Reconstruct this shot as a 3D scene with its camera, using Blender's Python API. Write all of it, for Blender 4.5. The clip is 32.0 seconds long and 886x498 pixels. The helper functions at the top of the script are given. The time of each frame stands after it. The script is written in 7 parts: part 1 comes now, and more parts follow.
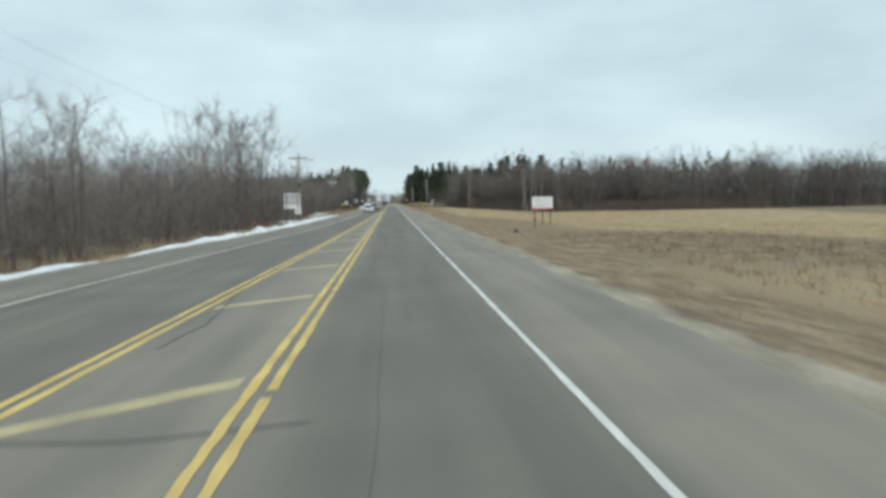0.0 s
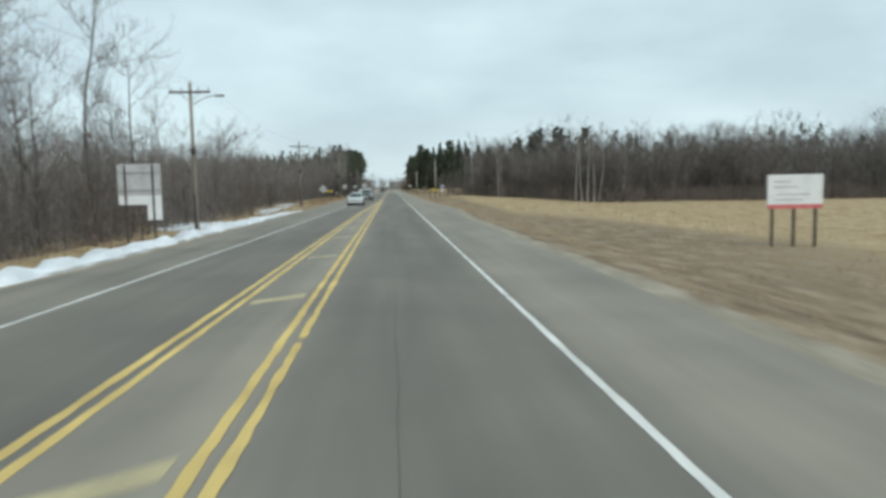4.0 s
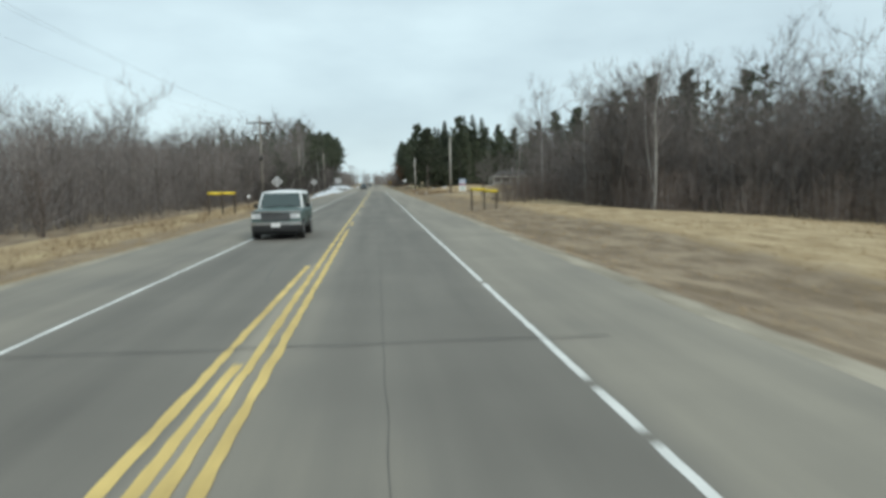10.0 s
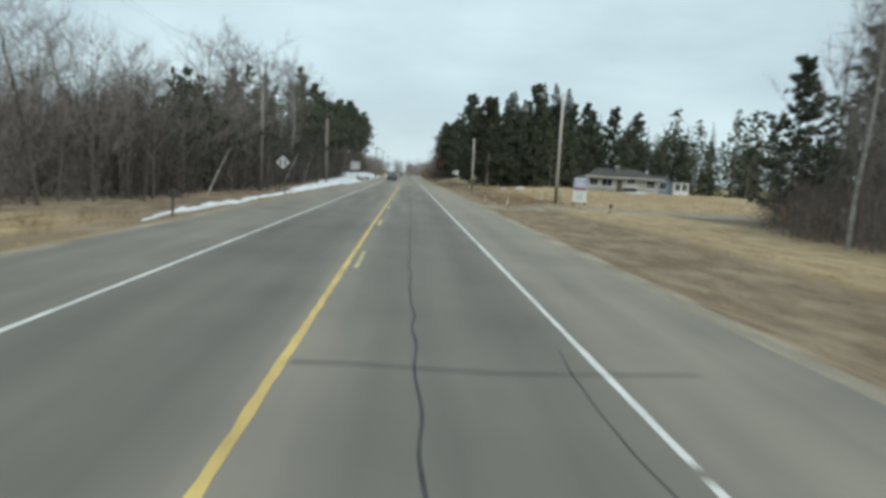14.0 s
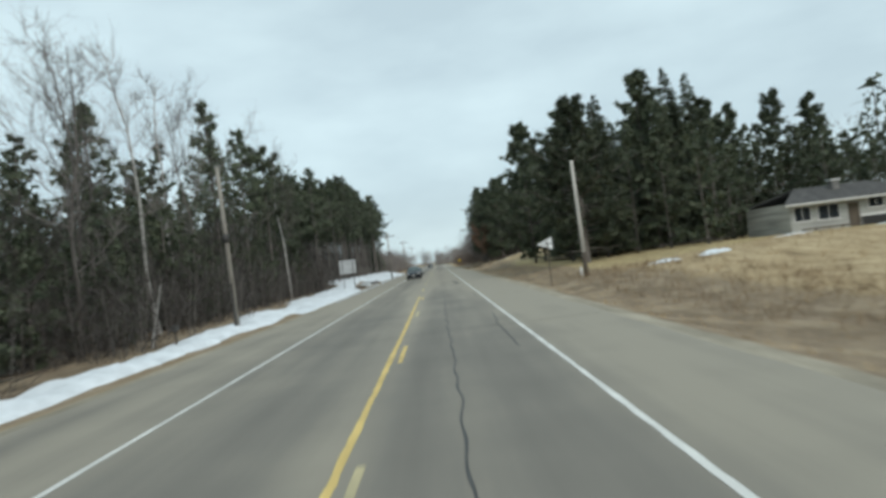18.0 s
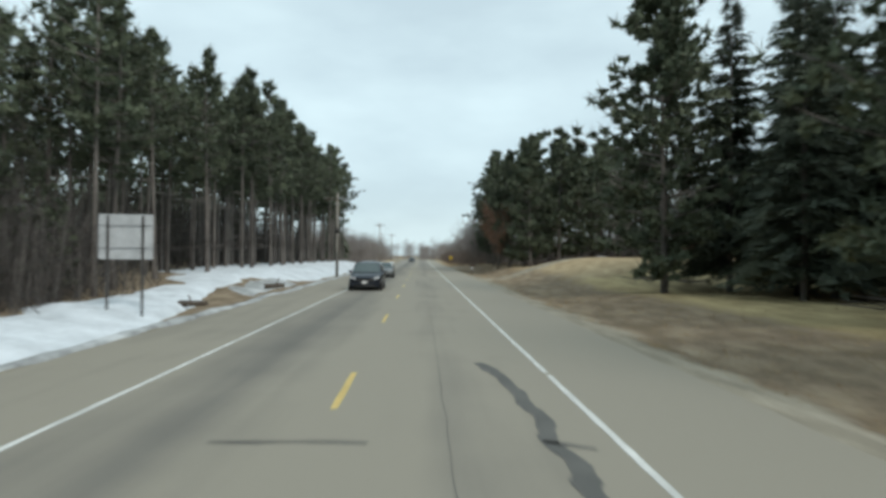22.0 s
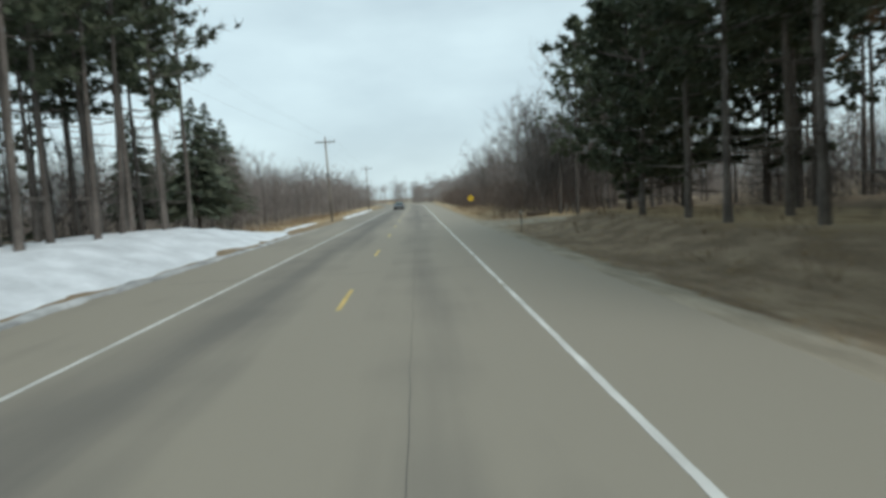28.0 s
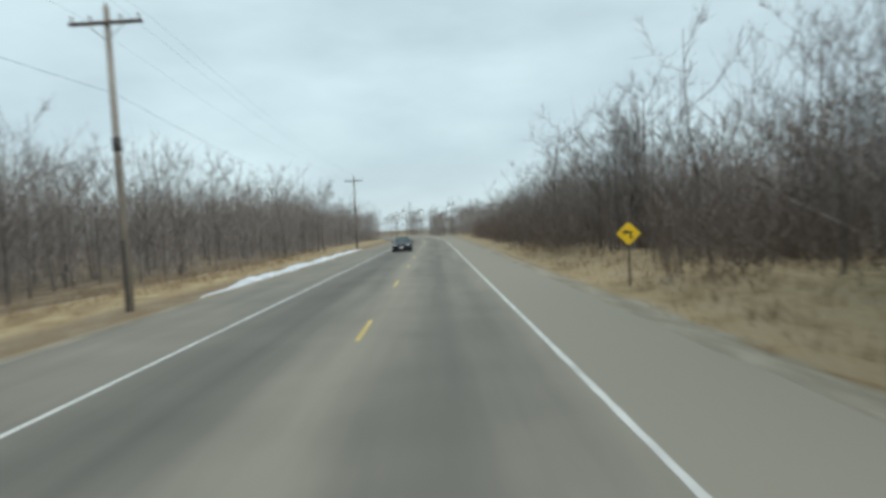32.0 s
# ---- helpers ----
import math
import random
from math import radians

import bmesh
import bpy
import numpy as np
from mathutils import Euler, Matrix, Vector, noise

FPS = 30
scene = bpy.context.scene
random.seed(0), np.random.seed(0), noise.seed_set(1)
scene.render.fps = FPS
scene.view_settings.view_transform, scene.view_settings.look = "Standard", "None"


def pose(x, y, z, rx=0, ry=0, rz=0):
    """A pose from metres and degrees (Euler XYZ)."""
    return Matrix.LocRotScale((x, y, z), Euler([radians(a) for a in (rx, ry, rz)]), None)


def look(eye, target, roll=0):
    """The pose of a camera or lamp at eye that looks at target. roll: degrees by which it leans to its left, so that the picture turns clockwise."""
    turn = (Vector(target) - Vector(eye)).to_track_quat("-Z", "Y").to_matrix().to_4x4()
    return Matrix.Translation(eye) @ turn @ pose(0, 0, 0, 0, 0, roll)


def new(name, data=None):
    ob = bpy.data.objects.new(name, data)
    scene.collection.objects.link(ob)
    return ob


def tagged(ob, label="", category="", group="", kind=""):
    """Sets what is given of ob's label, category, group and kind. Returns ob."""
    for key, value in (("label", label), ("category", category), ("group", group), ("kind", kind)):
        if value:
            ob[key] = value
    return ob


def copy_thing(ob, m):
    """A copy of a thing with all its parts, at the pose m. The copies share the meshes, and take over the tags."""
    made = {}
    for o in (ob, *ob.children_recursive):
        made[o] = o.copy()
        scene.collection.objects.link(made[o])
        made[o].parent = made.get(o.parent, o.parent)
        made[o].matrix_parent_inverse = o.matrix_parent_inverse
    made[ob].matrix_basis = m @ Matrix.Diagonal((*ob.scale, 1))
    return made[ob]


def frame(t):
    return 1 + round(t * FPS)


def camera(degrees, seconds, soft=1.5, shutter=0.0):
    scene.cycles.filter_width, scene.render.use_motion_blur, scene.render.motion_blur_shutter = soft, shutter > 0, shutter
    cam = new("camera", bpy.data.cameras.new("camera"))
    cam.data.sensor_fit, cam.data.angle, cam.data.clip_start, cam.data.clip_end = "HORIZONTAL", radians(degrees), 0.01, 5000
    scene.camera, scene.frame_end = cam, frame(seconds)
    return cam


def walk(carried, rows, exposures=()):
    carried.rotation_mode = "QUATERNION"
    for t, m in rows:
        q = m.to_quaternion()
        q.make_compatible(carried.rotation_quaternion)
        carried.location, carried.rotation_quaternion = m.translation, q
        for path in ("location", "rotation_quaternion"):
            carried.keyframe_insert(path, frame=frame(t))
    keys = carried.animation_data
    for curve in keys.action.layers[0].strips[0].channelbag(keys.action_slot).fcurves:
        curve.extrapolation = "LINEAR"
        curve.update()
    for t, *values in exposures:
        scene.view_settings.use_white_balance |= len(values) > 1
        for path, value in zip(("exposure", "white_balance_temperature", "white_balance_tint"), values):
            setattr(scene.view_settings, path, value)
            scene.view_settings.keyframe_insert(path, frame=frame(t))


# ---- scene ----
cam = camera(65.0, 32.0, soft=3.4, shutter=0.5)
PATH = [
    (0, (0.134, 6.522, 2.123), (0.279, 8.512, 1.982), -1.2),
    (0.5, (0.039, 12.025, 2.110), (0.220, 14.013, 1.982), -3.5),
    (1, (-0.057, 17.844, 2.096), (0.114, 19.829, 1.922), -2.3),
    (1.5, (-0.069, 23.764, 2.103), (0.060, 25.755, 1.963), -2.2),
    (2, (-0.081, 29.816, 2.110), (0.080, 31.804, 1.960), -1.3),
    (2.5, (-0.064, 36.132, 2.099), (0.094, 38.120, 1.939), -1.7),
    (4.5, (0.002, 62.747, 2.055), (0.150, 64.733, 1.872), -0.9),
    (5, (-0.167, 69.653, 2.098), (0.077, 71.633, 1.957), 0.4),
    (5.5, (-0.213, 75.894, 2.107), (0.062, 77.871, 1.981), 3.7),
    (6, (-0.259, 82.216, 2.117), (-0.024, 84.202, 2.066), 2.0),
    (6.5, (-0.236, 88.915, 2.109), (-0.121, 90.906, 1.957), 2.1),
    (7, (-0.214, 95.615, 2.102), (-0.079, 97.602, 1.918), 0.6),
    (7.5, (-0.226, 103.767, 2.104), (-0.080, 105.756, 1.960), -0.2),
    (8, (-0.238, 110.527, 2.107), (-0.081, 112.514, 1.943), 0.4),
    (8.5, (-0.192, 117.316, 2.088), (-0.016, 119.299, 1.893), 0.4),
    (9, (-0.146, 124.115, 2.070), (0.033, 126.102, 1.922), -0.5),
    (9.5, (-0.087, 130.717, 2.071), (0.115, 132.696, 1.863), 0.2),
    (10, (-0.029, 137.142, 2.071), (0.160, 139.123, 1.877), -1.0),
    (10.5, (0.025, 144.636, 2.062), (0.185, 146.623, 1.894), -0.8),
    (11, (0.080, 151.771, 2.054), (0.218, 153.751, 1.809), -1.2),
    (11.5, (0.048, 158.969, 2.069), (0.205, 160.955, 1.889), -1.5),
    (12, (0.017, 166.010, 2.085), (0.146, 167.997, 1.890), -0.6),
    (12.5, (0.013, 173.628, 2.091), (0.121, 175.614, 1.890), -1.0),
    (13, (0.008, 181.175, 2.097), (0.117, 183.166, 1.947), -0.1),
    (13.5, (-0.082, 188.689, 2.091), (-0.015, 190.683, 1.940), 0.7),
    (14, (-0.171, 196.660, 2.084), (-0.058, 198.645, 1.869), 3.3),
    (14.5, (-0.143, 203.763, 2.072), (-0.122, 205.749, 1.837), -0.7),
    (16.5, (-0.029, 231.752, 2.023), (-0.016, 233.737, 1.778), -2.1),
    (17, (-0.009, 238.708, 2.072), (0.048, 240.696, 1.853), -2.9),
    (17.5, (-0.018, 245.666, 2.062), (0.078, 247.660, 1.941), -2.8),
    (18, (-0.026, 252.730, 2.051), (-0.006, 254.730, 2.085), -7.0),
    (18.5, (-0.065, 259.603, 2.061), (-0.253, 261.593, 2.022), -2.0),
    (19, (-0.104, 266.615, 2.070), (-0.182, 268.613, 2.102), -3.6),
    (19.5, (-0.127, 273.716, 2.079), (-0.099, 275.713, 2.183), -4.3),
    (20, (-0.149, 280.654, 2.088), (-0.128, 282.652, 2.152), -2.6),
    (20.5, (-0.189, 287.150, 2.098), (-0.152, 289.149, 2.143), -1.4),
    (21, (-0.229, 293.350, 2.107), (-0.187, 295.349, 2.127), -0.4),
    (21.5, (-0.220, 300.741, 2.123), (-0.140, 302.739, 2.143), -0.8),
    (22, (-0.211, 307.638, 2.138), (-0.148, 309.637, 2.157), 0.5),
    (22.5, (-0.171, 314.204, 2.167), (-0.073, 316.201, 2.106), 0.0),
    (23, (-0.130, 321.722, 2.195), (0.023, 323.714, 2.110), -0.2),
    (23.5, (-0.111, 328.736, 2.189), (0.059, 330.729, 2.174), 0.9),
    (24, (-0.092, 335.819, 2.183), (0.047, 337.813, 2.117), 0.2),
    (24.5, (-0.016, 342.434, 2.128), (0.093, 344.428, 2.015), -0.8),
    (25, (0.039, 349.185, 2.073), (0.128, 351.179, 1.946), -0.4),
    (25.5, (0.063, 356.251, 2.070), (0.141, 358.245, 1.934), -1.2),
    (27.5, (0.179, 383.127, 2.057), (0.231, 385.120, 1.902), -3.5),
    (28, (0.222, 391.019, 2.082), (0.292, 393.012, 1.930), -3.2),
    (28.5, (0.203, 398.526, 2.083), (0.256, 400.520, 1.934), -2.7),
    (29, (0.183, 406.122, 2.083), (0.237, 408.115, 1.930), -2.0),
    (29.5, (0.126, 413.483, 2.115), (0.192, 415.476, 1.960), -2.9),
    (30, (0.068, 420.788, 2.147), (0.144, 422.782, 2.017), -2.5),
    (30.5, (0.023, 428.220, 2.175), (0.142, 430.214, 2.093), -2.2),
    (31, (-0.023, 435.447, 2.204), (0.094, 437.443, 2.158), -2.7),
    (31.5, (0.077, 443.507, 2.149), (0.114, 445.505, 2.055), -1.5),
    (32, (0.177, 453.170, 2.093), (0.200, 455.169, 2.033), -2.6),
]
walk(cam, [(t, look(eye, target, roll)) for t, eye, target, roll in PATH], [(0, 0), (9, 0), (10, 0.05), (12, 0.02), (13, 0.1), (14, -0.03), (16.5, 0), (20, 0), (21.5, 0.1), (25, 0.1), (27.5, 0), (29, 0), (30, -0.12), (31, -0.25), (32, -0.05)])

# ---- light and sky: a bright overcast winter day ----
SUN_EL, SUN_ROT = radians(42), radians(150)
world = bpy.data.worlds.new("overcast_sky")
scene.world = world
world.use_nodes = True
wn, wl = world.node_tree.nodes, world.node_tree.links
wn.clear()
w_out, w_bg = wn.new("ShaderNodeOutputWorld"), wn.new("ShaderNodeBackground")
w_sky, w_mix, w_gain = wn.new("ShaderNodeTexSky"), wn.new("ShaderNodeMix"), wn.new("ShaderNodeMix")
w_co, w_map, w_noise, w_ramp = wn.new("ShaderNodeTexCoord"), wn.new("ShaderNodeMapping"), wn.new("ShaderNodeTexNoise"), wn.new("ShaderNodeValToRGB")
w_sky.sky_type, w_sky.sun_disc, w_sky.sun_elevation, w_sky.sun_rotation = "NISHITA", False, SUN_EL, SUN_ROT
w_gain.data_type, w_gain.blend_type = "RGBA", "MULTIPLY"
w_gain.inputs[0].default_value = 1.0
w_gain.inputs[7].default_value = (0.1, 0.1, 0.1, 1)
w_mix.data_type = "RGBA"
w_mix.inputs[0].default_value = 0.88
w_map.inputs["Scale"].default_value = (1.6, 1.6, 4.5)
w_noise.inputs["Scale"].default_value = 1.7
w_noise.inputs["Detail"].default_value = 5.0
w_noise.inputs["Roughness"].default_value = 0.5
w_ramp.color_ramp.elements[0].position, w_ramp.color_ramp.elements[0].color = 0.36, (0.585, 0.735, 0.795, 1)
w_ramp.color_ramp.elements[1].position, w_ramp.color_ramp.elements[1].color = 0.62, (0.735, 0.915, 0.965, 1)
wl.new(w_co.outputs["Generated"], w_map.inputs[0])
wl.new(w_map.outputs[0], w_noise.inputs["Vector"])
wl.new(w_noise.outputs["Fac"], w_ramp.inputs[0])
wl.new(w_sky.outputs[0], w_gain.inputs[6])
wl.new(w_gain.outputs[2], w_mix.inputs[6])
wl.new(w_ramp.outputs[0], w_mix.inputs[7])
wl.new(w_mix.outputs[2], w_bg.inputs["Color"])
w_bg.inputs["Strength"].default_value = 1.0
wl.new(w_bg.outputs[0], w_out.inputs[0])

sun_data = bpy.data.lights.new("sun", "SUN")
sun_data.energy, sun_data.angle, sun_data.color = 1.55, radians(25), (1.0, 0.96, 0.9)
sun = new("sun", sun_data)
sun.matrix_world = look((0, 0, 200), (0 - math.sin(SUN_ROT) * 100, 0 - math.cos(SUN_ROT) * 100, 200 - 100 * math.tan(SUN_EL)))


# ---- materials ----
def material(name, a, b, scale=4.0, fine=40.0, rough=0.8, bump=0.3, metal=0.0, vary=0.0, stretch=(1, 1, 1), spec=0.4, world_space=False):
    """Two colours mixed by coarse and fine noise, with relief."""
    m = bpy.data.materials.new(name)
    m.use_nodes = True
    n, l = m.node_tree.nodes, m.node_tree.links
    p = n["Principled BSDF"]
    p.inputs["Roughness"].default_value, p.inputs["Metallic"].default_value = rough, metal
    p.inputs["Specular IOR Level"].default_value = spec
    co, mp = n.new("ShaderNodeTexCoord"), n.new("ShaderNodeMapping")
    mp.inputs["Scale"].default_value = stretch
    if world_space:
        geo = n.new("ShaderNodeNewGeometry")
        l.new(geo.outputs["Position"], mp.inputs[0])
    else:
        l.new(co.outputs["Object"], mp.inputs[0])
    big, small = n.new("ShaderNodeTexNoise"), n.new("ShaderNodeTexNoise")
    big.inputs["Scale"].default_value, small.inputs["Scale"].default_value = scale, fine
    big.inputs["Detail"].default_value, small.inputs["Detail"].default_value = 3.0, 4.0
    l.new(mp.outputs[0], big.inputs["Vector"])
    l.new(mp.outputs[0], small.inputs["Vector"])
    add = n.new("ShaderNodeMath")
    add.operation = "MULTIPLY_ADD"
    add.inputs[1].default_value = 0.45
    l.new(small.outputs["Fac"], add.inputs[0])
    l.new(big.outputs["Fac"], add.inputs[2])
    ramp = n.new("ShaderNodeValToRGB")
    ramp.color_ramp.elements[0].position, ramp.color_ramp.elements[0].color = 0.5, (*a, 1)
    ramp.color_ramp.elements[1].position, ramp.color_ramp.elements[1].color = 0.95, (*b, 1)
    l.new(add.outputs[0], ramp.inputs[0])
    colour = ramp.outputs[0]
    if vary:
        info, hsv, mr = n.new("ShaderNodeObjectInfo"), n.new("ShaderNodeHueSaturation"), n.new("ShaderNodeMapRange")
        mr.inputs[3].default_value, mr.inputs[4].default_value = 1 - vary, 1 + vary
        l.new(info.outputs["Random"], mr.inputs[0])
        l.new(mr.outputs[0], hsv.inputs["Value"])
        l.new(colour, hsv.inputs["Color"])
        colour = hsv.outputs[0]
    l.new(colour, p.inputs["Base Color"])
    if bump:
        bp = n.new("ShaderNodeBump")
        bp.inputs["Strength"].default_value, bp.inputs["Distance"].default_value = bump, 0.02
        l.new(small.outputs["Fac"], bp.inputs["Height"])
        l.new(bp.outputs[0], p.inputs["Normal"])
    return m


def ramp_by(n, l, source, stops):
    r = n.new("ShaderNodeValToRGB")
    els = r.color_ramp.elements
    els[0].position, els[0].color = stops[0][0], (*stops[0][1], 1)
    els[1].position, els[1].color = stops[1][0], (*stops[1][1], 1)
    for pos, c in stops[2:]:
        e = els.new(pos)
        e.color = (*c, 1)
    l.new(source, r.inputs[0])
    return r.outputs[0]


def asphalt_material():
    """Worn grey asphalt: fine aggregate, oil-dark wheel tracks, blotches; streaks run along the road."""
    m = bpy.data.materials.new("worn_asphalt")
    m.use_nodes = True
    n, l = m.node_tree.nodes, m.node_tree.links
    p = n["Principled BSDF"]
    p.inputs["Roughness"].default_value = 0.82
    p.inputs["Specular IOR Level"].default_value = 0.35
    geo, mp = n.new("ShaderNodeNewGeometry"), n.new("ShaderNodeMapping")
    l.new(geo.outputs["Position"], mp.inputs[0])
    mp.inputs["Scale"].default_value = (1.0, 0.06, 1.0)
    streak, blot, grit = n.new("ShaderNodeTexNoise"), n.new("ShaderNodeTexNoise"), n.new("ShaderNodeTexNoise")
    streak.inputs["Scale"].default_value, streak.inputs["Detail"].default_value = 1.1, 4.0
    blot.inputs["Scale"].default_value, blot.inputs["Detail"].default_value = 0.35, 5.0
    grit.inputs["Scale"].default_value, grit.inputs["Detail"].default_value = 55.0, 2.0
    l.new(mp.outputs[0], streak.inputs["Vector"])
    l.new(geo.outputs["Position"], blot.inputs["Vector"])
    l.new(geo.outputs["Position"], grit.inputs["Vector"])
    wear = n.new("ShaderNodeAttribute")
    wear.attribute_name = "wear"
    s1, s2, s3 = n.new("ShaderNodeMath"), n.new("ShaderNodeMath"), n.new("ShaderNodeMath")
    for s, k in ((s1, 0.55), (s2, 0.35), (s3, 0.25)):
        s.operation = "MULTIPLY_ADD"
        s.inputs[1].default_value = k
    l.new(streak.outputs["Fac"], s1.inputs[0])
    l.new(wear.outputs["Fac"], s1.inputs[2])
    l.new(blot.outputs["Fac"], s2.inputs[0])
    l.new(s1.outputs[0], s2.inputs[2])
    l.new(grit.outputs["Fac"], s3.inputs[0])
    l.new(s2.outputs[0], s3.inputs[2])
    c = ramp_by(n, l, s3.outputs[0], [(0.4, (0.125, 0.116, 0.1)), (0.68, (0.188, 0.174, 0.148)), (1.0, (0.3, 0.272, 0.218)), (0.25, (0.102, 0.096, 0.086))])
    l.new(c, p.inputs["Base Color"])
    bp = n.new("ShaderNodeBump")
    bp.inputs["Strength"].default_value, bp.inputs["Distance"].default_value = 0.25, 0.01
    l.new(grit.outputs["Fac"], bp.inputs["Height"])
    l.new(bp.outputs[0], p.inputs["Normal"])
    return m


def ground_material():
    """Dry winter grass, brown earth and gravel, told apart by where each lies."""
    m = bpy.data.materials.new("winter_ground")
    m.use_nodes = True
    n, l = m.node_tree.nodes, m.node_tree.links
    p = n["Principled BSDF"]
    p.inputs["Roughness"].default_value = 0.95
    p.inputs["Specular IOR Level"].default_value = 0.15
    geo = n.new("ShaderNodeNewGeometry")
    big, mid, fine = n.new("ShaderNodeTexNoise"), n.new("ShaderNodeTexNoise"), n.new("ShaderNodeTexNoise")
    mp = n.new("ShaderNodeMapping")
    mp.inputs["Scale"].default_value = (1, 0.35, 1)
    l.new(geo.outputs["Position"], mp.inputs[0])
    for node, s, d in ((big, 0.12, 4), (mid, 1.3, 5), (fine, 14, 4)):
        node.inputs["Scale"].default_value, node.inputs["Detail"].default_value = s, d
    l.new(mp.outputs[0], big.inputs["Vector"])
    l.new(mp.outputs[0], mid.inputs["Vector"])
    l.new(geo.outputs["Position"], fine.inputs["Vector"])
    mixf = n.new("ShaderNodeMath")
    mixf.operation = "MULTIPLY_ADD"
    mixf.inputs[1].default_value = 0.6
    l.new(fine.outputs["Fac"], mixf.inputs[0])
    l.new(mid.outputs["Fac"], mixf.inputs[2])
    straw = ramp_by(n, l, mixf.outputs[0], [(0.5, (0.18, 0.128, 0.073)), (0.72, (0.35, 0.262, 0.152)), (1.0, (0.49, 0.386, 0.24))])
    lawn = ramp_by(n, l, mixf.outputs[0], [(0.5, (0.2, 0.152, 0.082)), (0.72, (0.36, 0.284, 0.152)), (1.0, (0.5, 0.404, 0.22))])
    earth = ramp_by(n, l, mixf.outputs[0], [(0.5, (0.105, 0.078, 0.053)), (0.75, (0.21, 0.16, 0.109)), (1.0, (0.33, 0.262, 0.18))])
    gravel = ramp_by(n, l, mixf.outputs[0], [(0.5, (0.2, 0.178, 0.14)), (0.8, (0.3, 0.268, 0.208)), (1.0, (0.4, 0.358, 0.282))])
    colour = straw
    for name, c in (("lawn", lawn), ("earth", earth), ("gravel", gravel)):
        at, mx, sub, mr = n.new("ShaderNodeAttribute"), n.new("ShaderNodeMix"), n.new("ShaderNodeMath"), n.new("ShaderNodeMapRange")
        at.attribute_name = name
        sub.operation = "ADD"
        l.new(at.outputs["Fac"], sub.inputs[0])
        l.new(mid.outputs["Fac"], sub.inputs[1])
        mr.inputs[1].default_value, mr.inputs[2].default_value = 0.85, 1.15
        l.new(sub.outputs[0], mr.inputs[0])
        mx.data_type = "RGBA"
        l.new(mr.outputs[0], mx.inputs[0])
        l.new(colour, mx.inputs[6])
        l.new(c, mx.inputs[7])
        colour = mx.outputs[2]
    l.new(colour, p.inputs["Base Color"])
    bp = n.new("ShaderNodeBump")
    bp.inputs["Strength"].default_value, bp.inputs["Distance"].default_value = 0.6, 0.06
    l.new(mixf.outputs[0], bp.inputs["Height"])
    l.new(bp.outputs[0], p.inputs["Normal"])
    return m


def plain(name, c, rough=0.5, metal=0.0, spec=0.5):
    m = bpy.data.materials.new(name)
    m.use_nodes = True
    p = m.node_tree.nodes["Principled BSDF"]
    p.inputs["Base Color"].default_value = (*c, 1)
    p.inputs["Roughness"].default_value, p.inputs["Metallic"].default_value = rough, metal
    p.inputs["Specular IOR Level"].default_value = spec
    return m


ASPHALT, GROUND = asphalt_material(), ground_material()
WHITE_LINE = material("worn_white_line", (0.5, 0.5, 0.47), (0.78, 0.78, 0.74), 0.9, 22, 0.7, 0.15, world_space=True)
YELLOW_LINE = material("worn_yellow_line", (0.46, 0.33, 0.115), (0.74, 0.55, 0.19), 0.8, 18, 0.7, 0.15, world_space=True)
FADED_YELLOW = material("faded_yellow_line", (0.34, 0.3, 0.19), (0.56, 0.48, 0.27), 1.2, 14, 0.75, 0.15, world_space=True)
TAR = material("crack_tar", (0.03, 0.03, 0.03), (0.07, 0.07, 0.065), 2, 30, 0.6, 0.1, world_space=True)
PATCH = material("dark_asphalt_patch", (0.085, 0.084, 0.078), (0.14, 0.137, 0.125), 1, 40, 0.85, 0.2, world_space=True)
SNOW = material("old_snow", (0.55, 0.58, 0.6), (0.82, 0.86, 0.89), 0.7, 6, 0.7, 0.5, world_space=True, spec=0.3)
DIRTY_SNOW = material("dirty_snow", (0.2, 0.2, 0.19), (0.6, 0.62, 0.62), 0.8, 5, 0.8, 0.5, world_space=True)
BARK_GREY = material("grey_bark", (0.085, 0.075, 0.067), (0.19, 0.17, 0.153), 3, 25, 0.95, 0.5, vary=0.3, stretch=(1, 1, 0.25))
BARK_PALE = material("birch_bark", (0.2, 0.19, 0.175), (0.52, 0.5, 0.47), 2, 12, 0.85, 0.3, vary=0.15, stretch=(1, 1, 2.5))
BARK_PINE = material("pine_bark", (0.072, 0.063, 0.056), (0.195, 0.174, 0.156), 2, 16, 0.95, 0.6, vary=0.25, stretch=(1, 1, 0.3))
TWIG = material("twigs", (0.14, 0.124, 0.115), (0.255, 0.228, 0.212), 1.5, 10, 0.95, 0.0, vary=0.3)
# undergrowth copy of the twig material, the wood's shade darkened into its colour
SHADED_TWIG = material("shaded_twigs", (0.034, 0.03, 0.027), (0.075, 0.066, 0.06), 1.5, 10, 0.95, 0.0, vary=0.3)
TWIG_RED = material("red_brown_twigs", (0.085, 0.066, 0.055), (0.155, 0.122, 0.103), 1.5, 10, 0.95, 0.0, vary=0.3)
NEEDLE = material("pine_needles", (0.05, 0.066, 0.043), (0.125, 0.142, 0.09), 0.9, 9, 0.75, 0.0, vary=0.3, spec=0.25)
NEEDLE_BLUE = material("spruce_needles", (0.05, 0.065, 0.047), (0.125, 0.143, 0.1), 0.9, 9, 0.75, 0.0, vary=0.3, spec=0.25)
DEAD_LEAF = material("dead_oak_leaves", (0.13, 0.072, 0.045), (0.31, 0.19, 0.125), 1.2, 9, 0.85, 0.0, vary=0.2)
